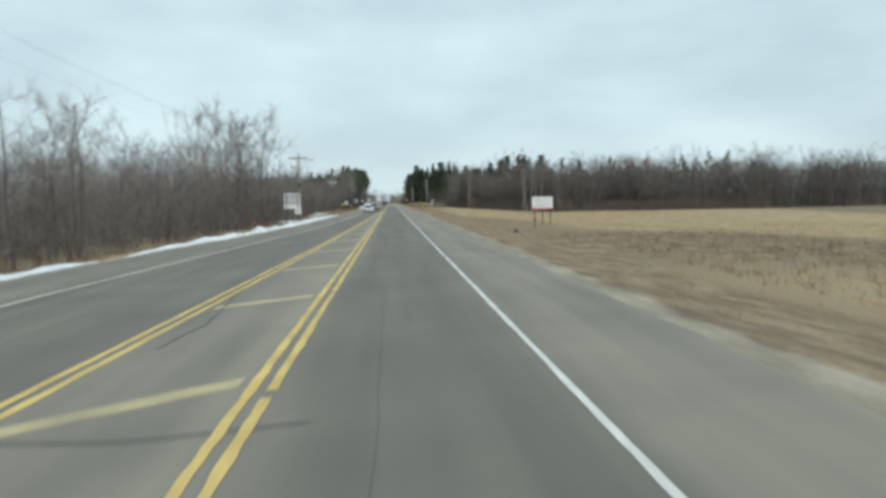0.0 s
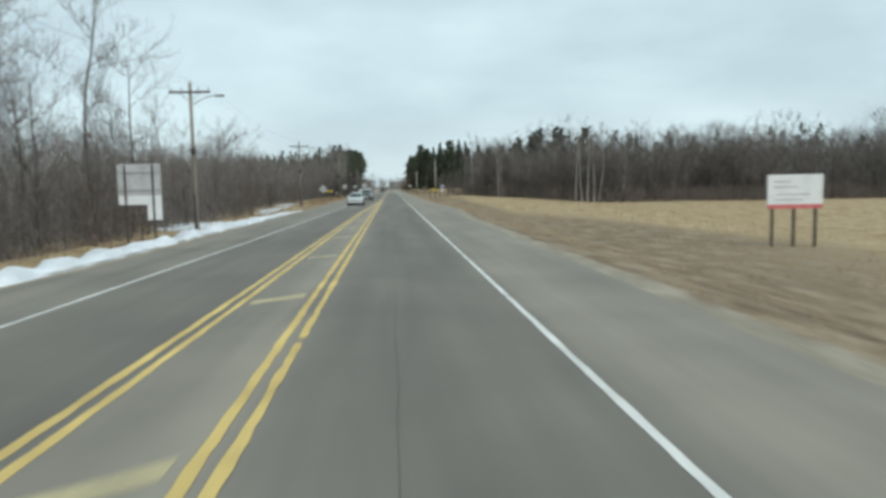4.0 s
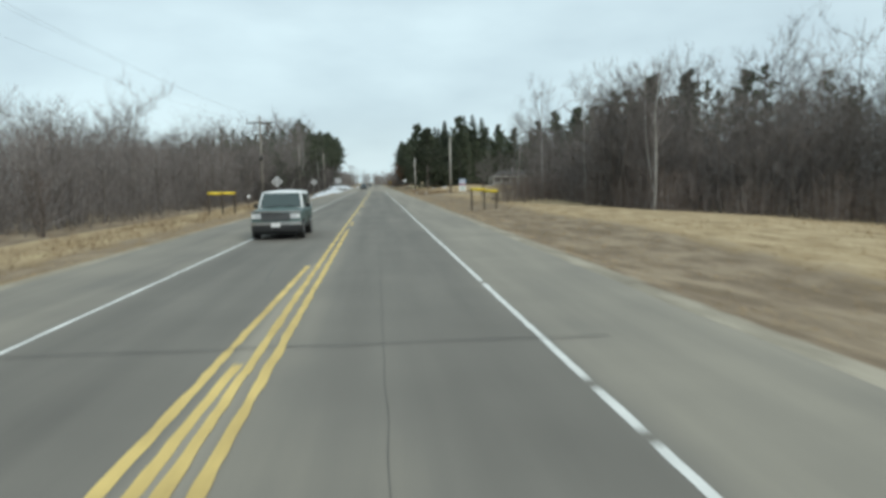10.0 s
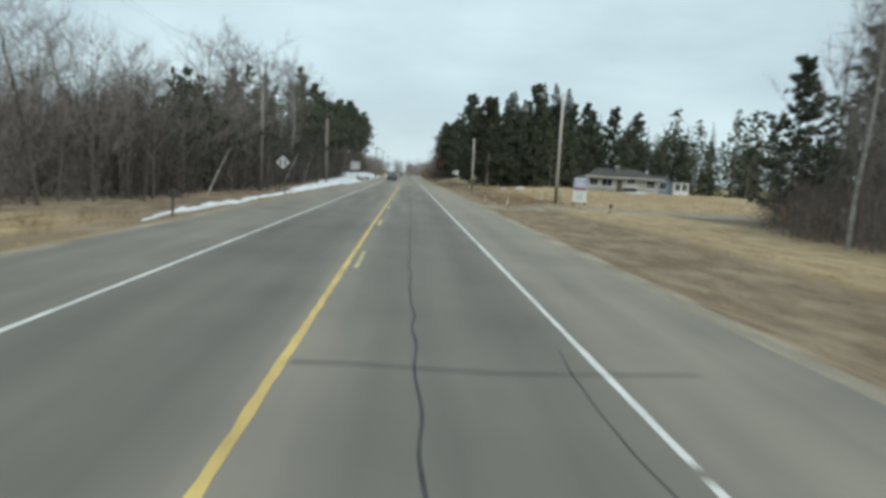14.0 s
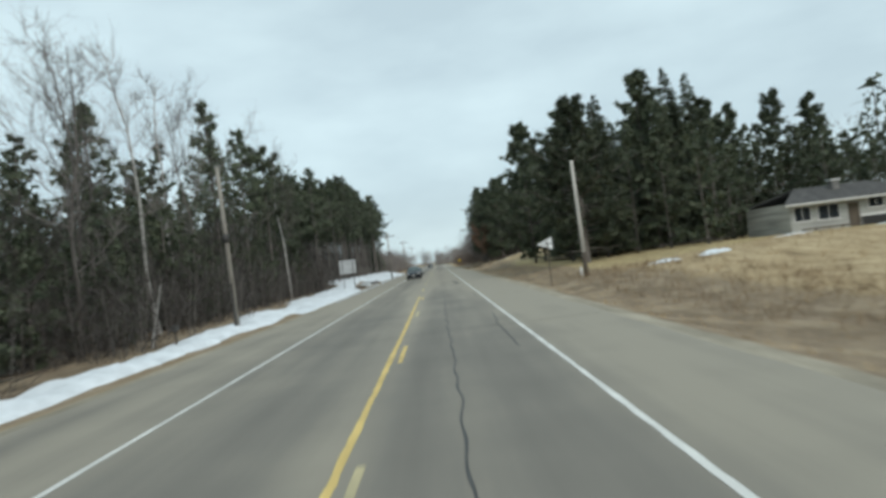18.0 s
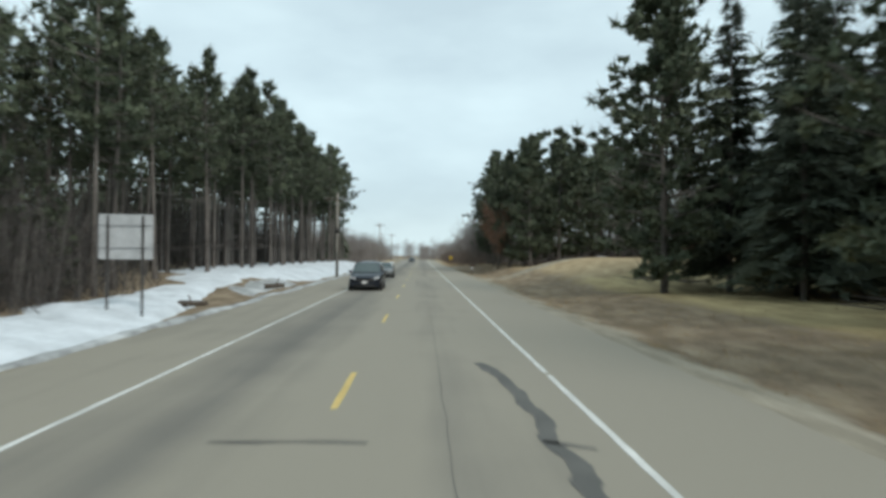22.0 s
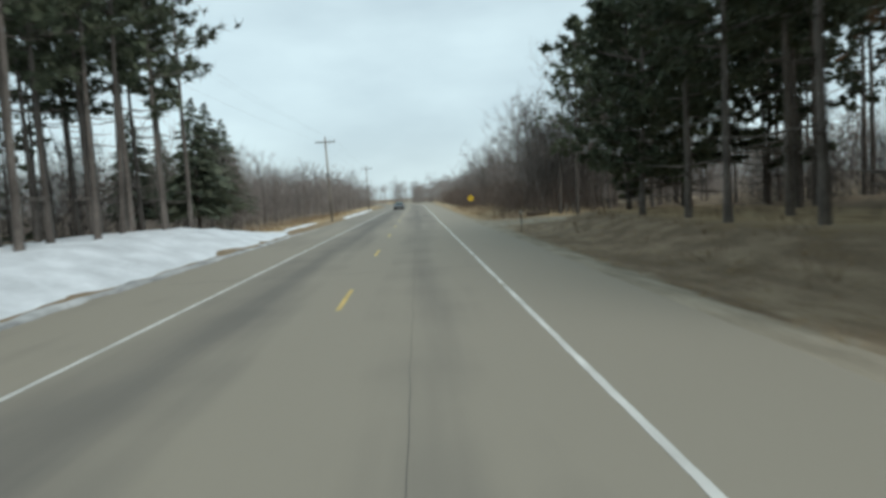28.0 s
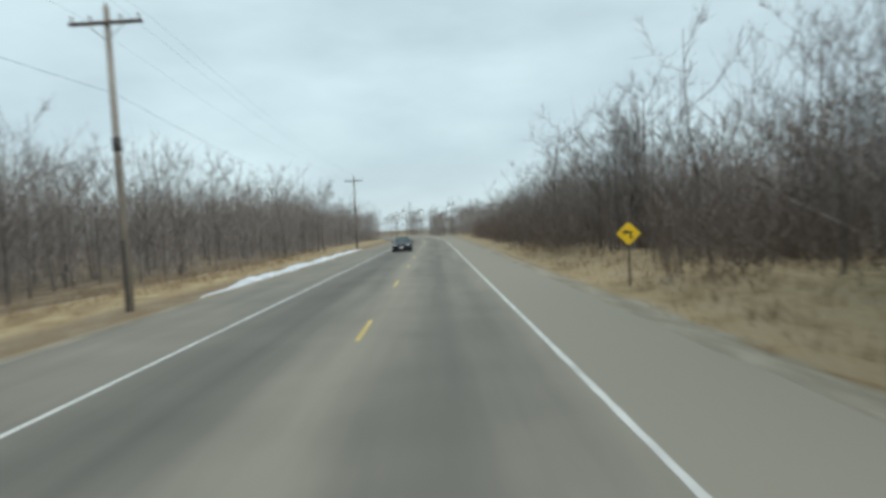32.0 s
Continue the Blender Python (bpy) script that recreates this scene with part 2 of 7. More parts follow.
STRAW = material("dead_grass_blades", (0.26, 0.19, 0.108), (0.48, 0.367, 0.225), 0.5, 5, 0.9, 0.0, vary=0.1)
WEED = material("dead_weed_stems", (0.15, 0.1, 0.06), (0.3, 0.215, 0.13), 0.5, 5, 0.9, 0.0)
POLE_WOOD = material("weathered_pole_wood", (0.15, 0.135, 0.115), (0.33, 0.305, 0.265), 2, 20, 0.9, 0.4, vary=0.15, stretch=(1, 1, 0.15))
PALE_WOOD = material("sun_bleached_pole_wood", (0.38, 0.36, 0.325), (0.58, 0.55, 0.5), 2, 20, 0.9, 0.4, stretch=(1, 1, 0.15))
POST_WOOD = material("dark_post_wood", (0.06, 0.048, 0.038), (0.13, 0.105, 0.08), 3, 24, 0.9, 0.4, stretch=(1, 1, 0.2))
STEEL = material("galvanised_steel", (0.25, 0.26, 0.265), (0.42, 0.43, 0.44), 3, 20, 0.55, 0.05, metal=0.3)
SIGN_BACK = material("bare_sign_back", (0.42, 0.43, 0.43), (0.6, 0.61, 0.61), 2, 14, 0.5, 0.05, metal=0.2)
DARK_STEEL = material("dark_steel", (0.035, 0.033, 0.03), (0.08, 0.075, 0.07), 3, 20, 0.6, 0.05)
WHITE_PANEL = material("white_sign_panel", (0.66, 0.68, 0.68), (0.8, 0.82, 0.82), 1.5, 9, 0.55, 0.05)
YELLOW_PANEL = material("yellow_sign_panel", (0.72, 0.47, 0.02), (0.85, 0.58, 0.03), 1.5, 9, 0.45, 0.03)
YELLOW_TUBE = material("yellow_plastic_sleeve", (0.6, 0.42, 0.02), (0.85, 0.66, 0.06), 1.5, 9, 0.45, 0.05)
SIGN_BLACK = plain("sign_black", (0.02, 0.02, 0.02), 0.5)
SIGN_RED = material("faded_red_paint", (0.5, 0.1, 0.1), (0.65, 0.2, 0.19), 2, 10, 0.6, 0.0)
SIGN_BLUE = material("blue_sign_band", (0.16, 0.25, 0.42), (0.3, 0.42, 0.6), 2, 10, 0.6, 0.0)
SIGN_PURPLE = material("magenta_sign_band", (0.26, 0.1, 0.17), (0.38, 0.18, 0.27), 2, 10, 0.6, 0.0)
SIGN_GREEN = material("pale_green_lettering", (0.3, 0.42, 0.36), (0.42, 0.55, 0.48), 2, 10, 0.6, 0.0)
WIRE_MAT = plain("wire", (0.03, 0.03, 0.03), 0.6)
CERAMIC = plain("insulator", (0.32, 0.31, 0.3), 0.3)
# blotchy white siding, darkened in colour for the shade of the trees
SIDING = material("shaded_pale_siding", (0.27, 0.27, 0.255), (0.52, 0.52, 0.49), 0.7, 6, 0.75, 0.1, stretch=(0.3, 0.3, 6))
SIDING_BLUE = material("blue_grey_siding", (0.16, 0.22, 0.29), (0.25, 0.32, 0.39), 1.5, 10, 0.75, 0.1, stretch=(0.3, 0.3, 6))
BROWN_WALL = material("brown_timber_wall", (0.09, 0.05, 0.035), (0.17, 0.1, 0.07), 1.5, 10, 0.85, 0.2, stretch=(0.4, 0.4, 5))
SHINGLE = material("dark_roof_shingles", (0.04, 0.038, 0.037), (0.1, 0.095, 0.09), 2, 14, 0.9, 0.4)
WINDOW_GLASS = plain("dark_window_glass", (0.02, 0.025, 0.03), 0.08, 0.0, 0.6)
TRIM = material("white_trim", (0.6, 0.6, 0.58), (0.75, 0.75, 0.73), 2, 12, 0.6, 0.05)
CAR_SILVER = plain("pale_silver_paint", (0.56, 0.6, 0.59), 0.35, 0.1, 0.6)
CAR_GREEN = material("faded_green_paint", (0.055, 0.095, 0.09), (0.09, 0.14, 0.13), 1.2, 9, 0.4, 0.0)
CAR_WHITE = material("white_roof_paint", (0.62, 0.64, 0.63), (0.76, 0.78, 0.77), 1.2, 9, 0.4, 0.0)
CAR_NAVY = plain("dark_blue_paint", (0.012, 0.016, 0.026), 0.25, 0.2, 0.6)
CAR_GREY = plain("grey_paint", (0.16, 0.17, 0.17), 0.3, 0.3, 0.6)
CAR_GLASS = plain("tinted_car_glass", (0.035, 0.055, 0.052), 0.06, 0.0, 1.0)
RUBBER = material("tyre_rubber", (0.012, 0.012, 0.012), (0.03, 0.03, 0.03), 4, 30, 0.85, 0.2)
RIM = plain("wheel_rim", (0.4, 0.41, 0.42), 0.35, 0.7)
CHROME = plain("chrome", (0.6, 0.6, 0.6), 0.2, 0.9)
LENS = plain("headlamp_lens", (0.55, 0.57, 0.58), 0.12, 0.0, 0.7)
BLACK_TRIM = plain("black_plastic", (0.015, 0.015, 0.015), 0.55)
ROCK = material("fieldstone", (0.12, 0.115, 0.11), (0.27, 0.26, 0.24), 2, 12, 0.9, 0.5)


# ---- mesh helpers ----
def mesh(name, verts, faces, mat, parent=None, label="", smooth=False):
    me = bpy.data.meshes.new(name)
    me.from_pydata([tuple(v) for v in verts], [], faces)
    me.materials.append(mat)
    if smooth:
        me.polygons.foreach_set("use_smooth", [True] * len(me.polygons))
    me.update()
    ob = new(name, me)
    if parent:
        ob.parent = parent
    if label:
        ob["label"] = label
    return ob


def soup(name, verts, faces, mat, smooth=False):
    """A mesh from arrays: verts (n, 3), faces (m, 3) or (m, 4)."""
    me = bpy.data.meshes.new(name)
    verts, faces = np.asarray(verts, np.float32), np.asarray(faces, np.int32)
    k = faces.shape[1]
    me.vertices.add(len(verts))
    me.vertices.foreach_set("co", verts.ravel())
    me.loops.add(faces.size)
    me.loops.foreach_set("vertex_index", faces.ravel())
    me.polygons.add(len(faces))
    me.polygons.foreach_set("loop_start", np.arange(0, faces.size, k, dtype=np.int32))
    if smooth:
        me.polygons.foreach_set("use_smooth", np.ones(len(faces), bool))
    me.materials.append(mat)
    me.update(calc_edges=True)
    me.validate()
    return me


def part(name, bm, mat, parent=None, label="", smooth=False, bevel=0.0):
    if bevel:
        bmesh.ops.bevel(bm, geom=list(bm.edges), offset=bevel, segments=2, affect="EDGES", clamp_overlap=True)
    me = bpy.data.meshes.new(name)
    bm.to_mesh(me)
    bm.free()
    me.materials.append(mat)
    if smooth:
        me.polygons.foreach_set("use_smooth", [True] * len(me.polygons))
    ob = new(name, me)
    if parent:
        ob.parent = parent
    if label:
        ob["label"] = label
    return ob


def box(x0, x1, y0, y1, z0, z1, bm=None, turn=None):
    bm = bm or bmesh.new()
    made = bmesh.ops.create_cube(bm, size=1)["verts"]
    m = Matrix.Translation(((x0 + x1) / 2, (y0 + y1) / 2, (z0 + z1) / 2)) @ (turn or Matrix()) @ Matrix.Diagonal((x1 - x0, y1 - y0, z1 - z0, 1))
    bmesh.ops.transform(bm, matrix=m, verts=made)
    return bm


def rod(p, q, r0, r1=None, sides=10, bm=None):
    bm = bm or bmesh.new()
    p, q = Vector(p), Vector(q)
    made = bmesh.ops.create_cone(bm, cap_ends=True, segments=sides, radius1=r0, radius2=r0 if r1 is None else r1, depth=(q - p).length)["verts"]
    m = Matrix.Translation((p + q) / 2) @ (q - p).to_track_quat("Z", "Y").to_matrix().to_4x4()
    bmesh.ops.transform(bm, matrix=m, verts=made)
    return bm


def plate(points, t, bm=None):
    """A flat plate in the xz plane from a convex outline, t thick in y."""
    bm = bm or bmesh.new()
    front = [bm.verts.new((x, -t / 2, z)) for x, z in points]
    back = [bm.verts.new((x, t / 2, z)) for x, z in points]
    bm.faces.new(front)
    bm.faces.new(back[::-1])
    k = len(points)
    for i in range(k):
        j = (i + 1) % k
        bm.faces.new((front[j], front[i], back[i], back[j]))
    return bm


def thing(name, place, label, category, group="", turn=0.0):
    ob = new(name)
    ob.matrix_basis = pose(*place, 0, 0, turn)
    return tagged(ob, label, category, group)


def interp(y, table):
    return np.interp(y, [a for a, _ in table], [b for _, b in table])


def smooth_step(x, a, b):
    t = np.clip((np.asarray(x, float) - a) / (b - a), 0, 1)
    return t * t * (3 - 2 * t)


# ---- the plan of the road: x of each line by y along the road ----
BEND_Y, BEND_R = 560.0, 520.0
PAVE_L = [(-60, -12.0), (27, -11.3), (40, -10.6), (55, -9.3), (78, -8.1), (150, -7.75), (250, -7.9), (300, -7.5), (400, -7.8), (600, -7.6)]
PAVE_R = [(-60, 4.7), (100, 4.8), (118, 5.6), (130, 5.3), (142, 4.8), (420, 4.7), (455, 4.5), (600, 4.6)]
LINE_L = [(-60, -9.0), (0, -8.9), (24, -8.4), (42, -7.4), (60, -6.3), (84, -5.65), (112, -5.2), (146, -4.8), (160, -4.74), (900, -4.72)]
YEL_L = [(-60, -4.6), (0, -4.3), (14, -4.02), (40, -3.35), (70, -2.87), (115, -2.42), (140, -1.87), (158, -1.6)]
YEL_R, LINE_R = -1.4, 2.1


def bend(v):
    """Beyond BEND_Y the road turns gently to the left."""
    v = np.array(v, float)
    a = np.clip(v[:, 1] - BEND_Y, 0, None) / BEND_R
    on = a > 0
    r = BEND_R + v[on, 0]
    v[on, 0], v[on, 1] = -BEND_R + r * np.cos(a[on]), BEND_Y + r * np.sin(a[on])
    return v


def height(x, y):
    """The lie of the land beside the road, in metres over the crown."""
    x, y = np.asarray(x, float), np.asarray(y, float)
    pl, pr = interp(y, PAVE_L), np.minimum(interp(y, PAVE_R), 5.4)
    right, left = x - pr, pl - x
    h = np.full(np.broadcast(x, y).shape, -0.06)
    # right-hand side
    low = 1 - smooth_step(y, 105, 170)
    h = h - 0.75 * low * smooth_step(right, 0.3, 5.5) - (1 - low) * 0.3 * smooth_step(right, 0.2, 2.0) * (1 - smooth_step(right, 3, 7))
    h = h - 1.35 * smooth_step(right, 9, 34) * smooth_step(y, 35, 110) * (1 - smooth_step(y, 176, 222))
    h = h + 0.3 * smooth_step(y, 278, 290) * (1 - smooth_step(y, 340, 352)) * smooth_step(right, 0.8, 4.0)
    lawn = smooth_step(y, 250, 275) * (1 - smooth_step(y, 318, 345))
    h = h + lawn * (0.5 * smooth_step(right, 6, 22) + 0.55 * np.exp(-((x - 19) / 6) ** 2 - ((y - 289) / 9) ** 2))
    knoll = smooth_step(y, 346, 364) * (1 - smooth_step(y, 384, 400))
    h = h + knoll * (0.2 * smooth_step(right, 0.5, 2) + 1.9 * smooth_step(right, 2.5, 13))
    bank = smooth_step(y, 388, 398) * (1 - smooth_step(y, 432, 439))
    h = h + bank * 0.75 * smooth_step(right, 2.5, 6.0)
    far = smooth_step(y, 446, 456)
    h = h + far * 0.35 * smooth_step(right, 1.5, 5)
    # left-hand side
    dip = 1 - smooth_step(y, 120, 150)
    h = h - 0.5 * dip * smooth_step(left, 0.3, 3.0) - (1 - dip) * 0.18 * smooth_step(left, 0.4, 1.6)
    ridge = smooth_step(y, 335, 355) * (1 - smooth_step(y, 432, 450))
    h = h + ridge * 1.0 * smooth_step(left, 0.4, 5.5)
    mid = smooth_step(y, 280, 305) * (1 - smooth_step(y, 335, 350))
    h = h + mid * 0.4 * smooth_step(left, 1.0, 5.0)
    away = np.maximum(right, left)
    side = np.exp(-((y - 443) / 6.0) ** 6) * smooth_step(right, -0.2, 0.2)
    h = h * (1 - side) - 0.035 * side
    h = h + 0.07 * np.sin(x * 0.31 + 1.3) * np.sin(y * 0.21 + x * 0.11) * smooth_step(away, 1.5, 6)
    h = h + 5.0 * smooth_step(np.abs(x), 90, 500)
    return np.where(away > 0, h, -0.06)


def spot(x, y):
    return float(height(x, y))


# ---- ground: one sheet out to the horizon ----
xs = np.unique(np.concatenate([-np.geomspace(60, 2600, 18), np.arange(-60, -16, 2.2), np.arange(-16, -5, 0.45), np.arange(-5, 4, 1.5), np.arange(4, 16, 0.45), np.arange(16, 60, 2.0), np.geomspace(60, 2600, 18)]))
ys = np.unique(np.concatenate([-np.geomspace(20, 2000, 8), np.arange(-20, 560, 1.6), np.arange(560, 760, 6), np.geomspace(760, 4000, 16)]))
gx, gy = np.meshgrid(xs, ys)
gz = height(gx, gy)
rough_noise = np.array([noise.noise((a * 0.9, b * 0.9, 0.0)) for a, b in zip(gx.ravel(), gy.ravel())]).reshape(gx.shape)
away_x = np.maximum(gx - interp(gy, PAVE_R), interp(gy, PAVE_L) - gx)
gz = gz + 0.05 * rough_noise * smooth_step(away_x, 0.6, 3)
gz = np.where((gy > 500) & (np.abs(gx) < 400), gz + (-0.12 - gz) * smooth_step(gy, 500, 545), gz)
gv = np.stack([gx.ravel(), gy.ravel(), gz.ravel()], 1)
nx, ny = len(xs), len(ys)
ii = (np.arange(ny - 1)[:, None] * nx + np.arange(nx - 1)[None]).ravel()
ground = new("ground", soup("ground", gv, np.stack([ii, ii + 1, ii + nx + 1, ii + nx], 1), GROUND, True))
tagged(ground, "winter ground of straw grass, brown earth and gravel shoulders", "ground", kind="structure")
fx, fy, fa = gx.ravel(), gy.ravel(), away_x.ravel()
right_far = fx - interp(fy, PAVE_R)
gravel = 0.9 * (1 - smooth_step(fa, 0.3, 1.3 + 1.5 * (fx > 0) * smooth_step(fy, 275, 300)))
drive = np.maximum(np.exp(-((fy - (371.6 + 0.72 * fx)) / 2.5) ** 4), np.exp(-((fy - 443) / 4.9) ** 6)) * (fx > 3) * (fx < 40)
drive = np.maximum(drive, np.exp(-((fy - 252) / 4.0) ** 4) * (fx > 3) * (fx < 60) * 0.8)
gravel = np.maximum(gravel, drive)
earth = 0.75 * smooth_step(right_far, 0.05, 0.5) * (1 - smooth_step(right_far, 5.0, 8.5)) * (fx > 0) * (1 - smooth_step(fy, 440, 470) * 0.5)
earth = np.maximum(earth, 0.7 * smooth_step(right_far, 10, 14) * smooth_step(fy, 392, 400))
earth = np.maximum(earth, 0.62 * (fx < 0) * smooth_step(interp(fy, PAVE_L) - fx, 0.5, 1.2) * (1 - smooth_step(interp(fy, PAVE_L) - fx, 2.5, 4.5)))
earth = np.maximum(earth, 0.8 * (fx < -15))
earth = np.maximum(earth, 0.95 * (fx < -5) * smooth_step(fy, 318, 330) * (1 - smooth_step(fy, 362, 370)))
earth = np.maximum(earth, 0.85 * (fx < -10.5) * smooth_step(fy, 214, 232) * (1 - smooth_step(fy, 340, 350)))
earth = np.maximum(earth, 0.8 * (np.abs(fx) > 75))
earth = np.maximum(earth, 0.8 * (fx > 18) * smooth_step(fy, 176, 190) * (1 - smooth_step(fy, 246, 252)))
lawn_a = smooth_step(fy, 296, 306) * (1 - smooth_step(fy, 352, 362)) * (fx > 4) + 0.35 * (fx < 0)
wet = np.array([noise.noise((a * 0.06, b * 0.025, 5.0)) for a, b in zip(fx, fy)])
earth = np.maximum(earth, (0.38 + 0.32 * (1 - smooth_step(fy, 60, 105)) + 1.0 * wet) * (fx > 5) * (fx < 60) * smooth_step(-fy, -150, -100) * (1 - smooth_step(right_far, 22, 34)))
for nm, arr in (("gravel", gravel), ("earth", earth), ("lawn", lawn_a)):
    layer = ground.data.attributes.new(nm, "FLOAT", "POINT")
    layer.data.foreach_set("value", np.ascontiguousarray(arr, np.float32))

# ---- road: a slab with a little crown, its worn lines lying on it ----
ry = np.unique(np.concatenate([np.arange(-60, 560, 2.0), np.arange(560, 1100, 5.0)]))
cols = np.concatenate([[0.0, 0.001], np.linspace(0.004, 0.996, 46), [0.999, 1.0]])
rl, rr = interp(ry, PAVE_L), interp(ry, PAVE_R)
edge_l = np.array([0.12 * noise.noise((0.35 * v, 3.1, 0)) + 0.06 * noise.noise((1.7 * v, 1.0, 0)) for v in ry])
edge_r = np.array([0.12 * noise.noise((0.35 * v, 9.1, 0)) + 0.06 * noise.noise((1.7 * v, 7.0, 0)) for v in ry])
rx = (rl + edge_l)[:, None] + (rr + edge_r - rl - edge_l)[:, None] * cols[None]
rz = np.where((cols[None] < 0.0005) | (cols[None] > 0.9995), -0.25, 0.0) + 0 * rx
rv = bend(np.stack([rx.ravel(), np.repeat(ry, len(cols)), rz.ravel()], 1))
nc = len(cols)
ri = (np.arange(len(ry) - 1)[:, None] * nc + np.arange(nc - 1)[None]).ravel()
road = new("road", soup("road", rv, np.stack([ri, ri + 1, ri + nc + 1, ri + nc], 1), ASPHALT, False))
tagged(road, "two-lane highway of worn grey asphalt with paved shoulders", "road", kind="structure")
wx = rx.ravel()
in_shoulder = np.maximum(smooth_step(wx, 2.0, 2.4), smooth_step(-wx, -interp(np.repeat(ry, nc), LINE_L) - 0.1, -interp(np.repeat(ry, nc), LINE_L) + 0.3))
tracks = sum(np.exp(-((wx - c) / 0.42) ** 2) for c in (-0.55, 1.25, -3.95, -2.25))
between = np.exp(-((wx - 0.35) / 0.3) ** 2) + np.exp(-((wx + 3.1) / 0.3) ** 2)
gore = (wx > interp(np.repeat(ry, nc), YEL_L)) * (wx < -1.5) * (np.repeat(ry, nc) < 155)
ry_all = np.repeat(ry, nc)
older = smooth_step(ry_all, 256, 300)
worn_mid = np.exp(-((wx - 0.2) / 0.8) ** 2) + np.exp(-((wx + 3.2) / 0.7) ** 2)
wear_v = 0.2 - 0.09 * (1 - smooth_step(ry_all, 110, 145)) - 0.08 * smooth_step(ry_all, 412, 432) * (wx < 2.0) + 0.07 * (wx > -1.5) * smooth_step(ry_all, 296, 320) + (0.22 - 0.09 * (wx < -1.5)) * in_shoulder + 0.3 * smooth_step(wx, 2.0, 2.6) * smooth_step(ry_all, 275, 315) - 0.06 * smooth_step(ry_all, 120, 160) * (1 - smooth_step(ry_all, 255, 285)) - 0.15 * older * worn_mid - 0.05 * tracks - 0.06 * between + 0.22 * gore + 0.16 * np.exp(-((wx + 1.4) / 0.5) ** 2) - 0.03 * (1 - smooth_step(np.repeat(ry, nc), 240, 262)) + (0.24 - 0.1 * (wx < -3.0)) * smooth_step(np.repeat(ry, nc), 270, 315) - 0.05 * (1 - smooth_step(ry_all, 215, 240)) - 0.14 * smooth_step(ry_all, 436, 456) + 0.22 * smooth_step(wx, 2.1, 3.0) * smooth_step(ry_all, 385, 408) * (1 - smooth_step(ry_all, 436, 452)) - 0.08 * (wx < -1.5) * smooth_step(ry_all, 315, 330) * (1 - smooth_step(ry_all, 395, 412)) - 0.05 * (wx < -1.5) * smooth_step(ry_all, 185, 200) * (1 - smooth_step(ry_all, 225, 245))
lay = road.data.attributes.new("wear", "FLOAT", "POINT")
lay.data.foreach_set("value", np.ascontiguousarray(wear_v, np.float32))


def strip(name, mat, ya, yb, table, width, step=1.5, z=0.004, label="", off=0.0, ragged=0.007, gaps=0.0, worn=0.1):
    """A painted line along the road, with ragged edges and, where worn, missing bits."""
    y = np.arange(ya, yb + 1e-6, step if yb - ya > step else (yb - ya) / 2)
    c = (interp(y, table) if isinstance(table, list) else np.full(len(y), table)) + off
    jit = np.random.uniform(-ragged, ragged, (2, len(y)))
    worn = worn * width * np.abs(np.array([noise.noise((0.21 * v, 3.7 * off + width, 2.0)) + 0.5 * noise.noise((0.9 * v, off, 6.0)) for v in y]))
    jit[0] += worn * 0.7
    jit[1] -= worn * 0.5
    v = np.empty((2 * len(y), 3))
    v[0::2] = np.stack([c - width / 2 + jit[0], y, np.full(len(y), z)], 1)
    v[1::2] = np.stack([c + width / 2 + jit[1], y, np.full(len(y), z)], 1)
    i = np.arange(len(y) - 1) * 2
    if gaps:
        i = i[np.random.random(len(i)) > gaps]
    ob = new(name, soup(name, bend(v), np.stack([i, i + 1, i + 3, i + 2], 1), mat))
    ob.parent = road
    if label:
        ob["label"] = label
    return ob


strip("edge_line", WHITE_LINE, -60, 1000, LINE_R, 0.105, 0.3, label="worn white edge line", gaps=0.008, worn=0.3)
strip("edge_line", WHITE_LINE, -60, 1000, LINE_L, 0.105, 0.3, label="worn white edge line", worn=0.25)
for off in (-0.12, 0.12):
    strip("centre_line", YELLOW_LINE, -60, 150 - 40 * off, YEL_L, 0.13, 0.3, off=off, label="double yellow line", ragged=0.012, worn=0.3)
    strip("centre_line", YELLOW_LINE, -60, 166 + 2.5 * (off > 0), YEL_R, 0.13, 0.3, off=off, z=0.009, label="double yellow line", ragged=0.014, gaps=0.004, worn=0.35)
SOLID = [(166, -1.52), (196, -1.4), (225, -1.4), (245, -1.33), (275, -1.33), (295, -1.4), (900, -1.4)]
strip("centre_line", YELLOW_LINE, 166, 297, SOLID, 0.12, 0.3, label="solid yellow line", ragged=0.012, gaps=0.005, worn=0.3)
for k in range(-13, 40):
    y0 = 304.9 + 12.43 * k
    if y0 < 275:
        continue
    off = 0.24 if y0 < 295 else 0.0
    strip("dash", YELLOW_LINE if y0 > 290 or k % 2 else FADED_YELLOW, y0, y0 + 3.1, SOLID, 0.11, 0.5, off=off)

for k, y0 in enumerate((171.2, 183.2, 197.3, 211.3, 223.0, 234.8, 246.6, 257.1, 267.6)):
    strip("dash", FADED_YELLOW if k % 2 else YELLOW_LINE, y0, y0 + 3.0, SOLID, 0.11, 0.5, off=0.24)

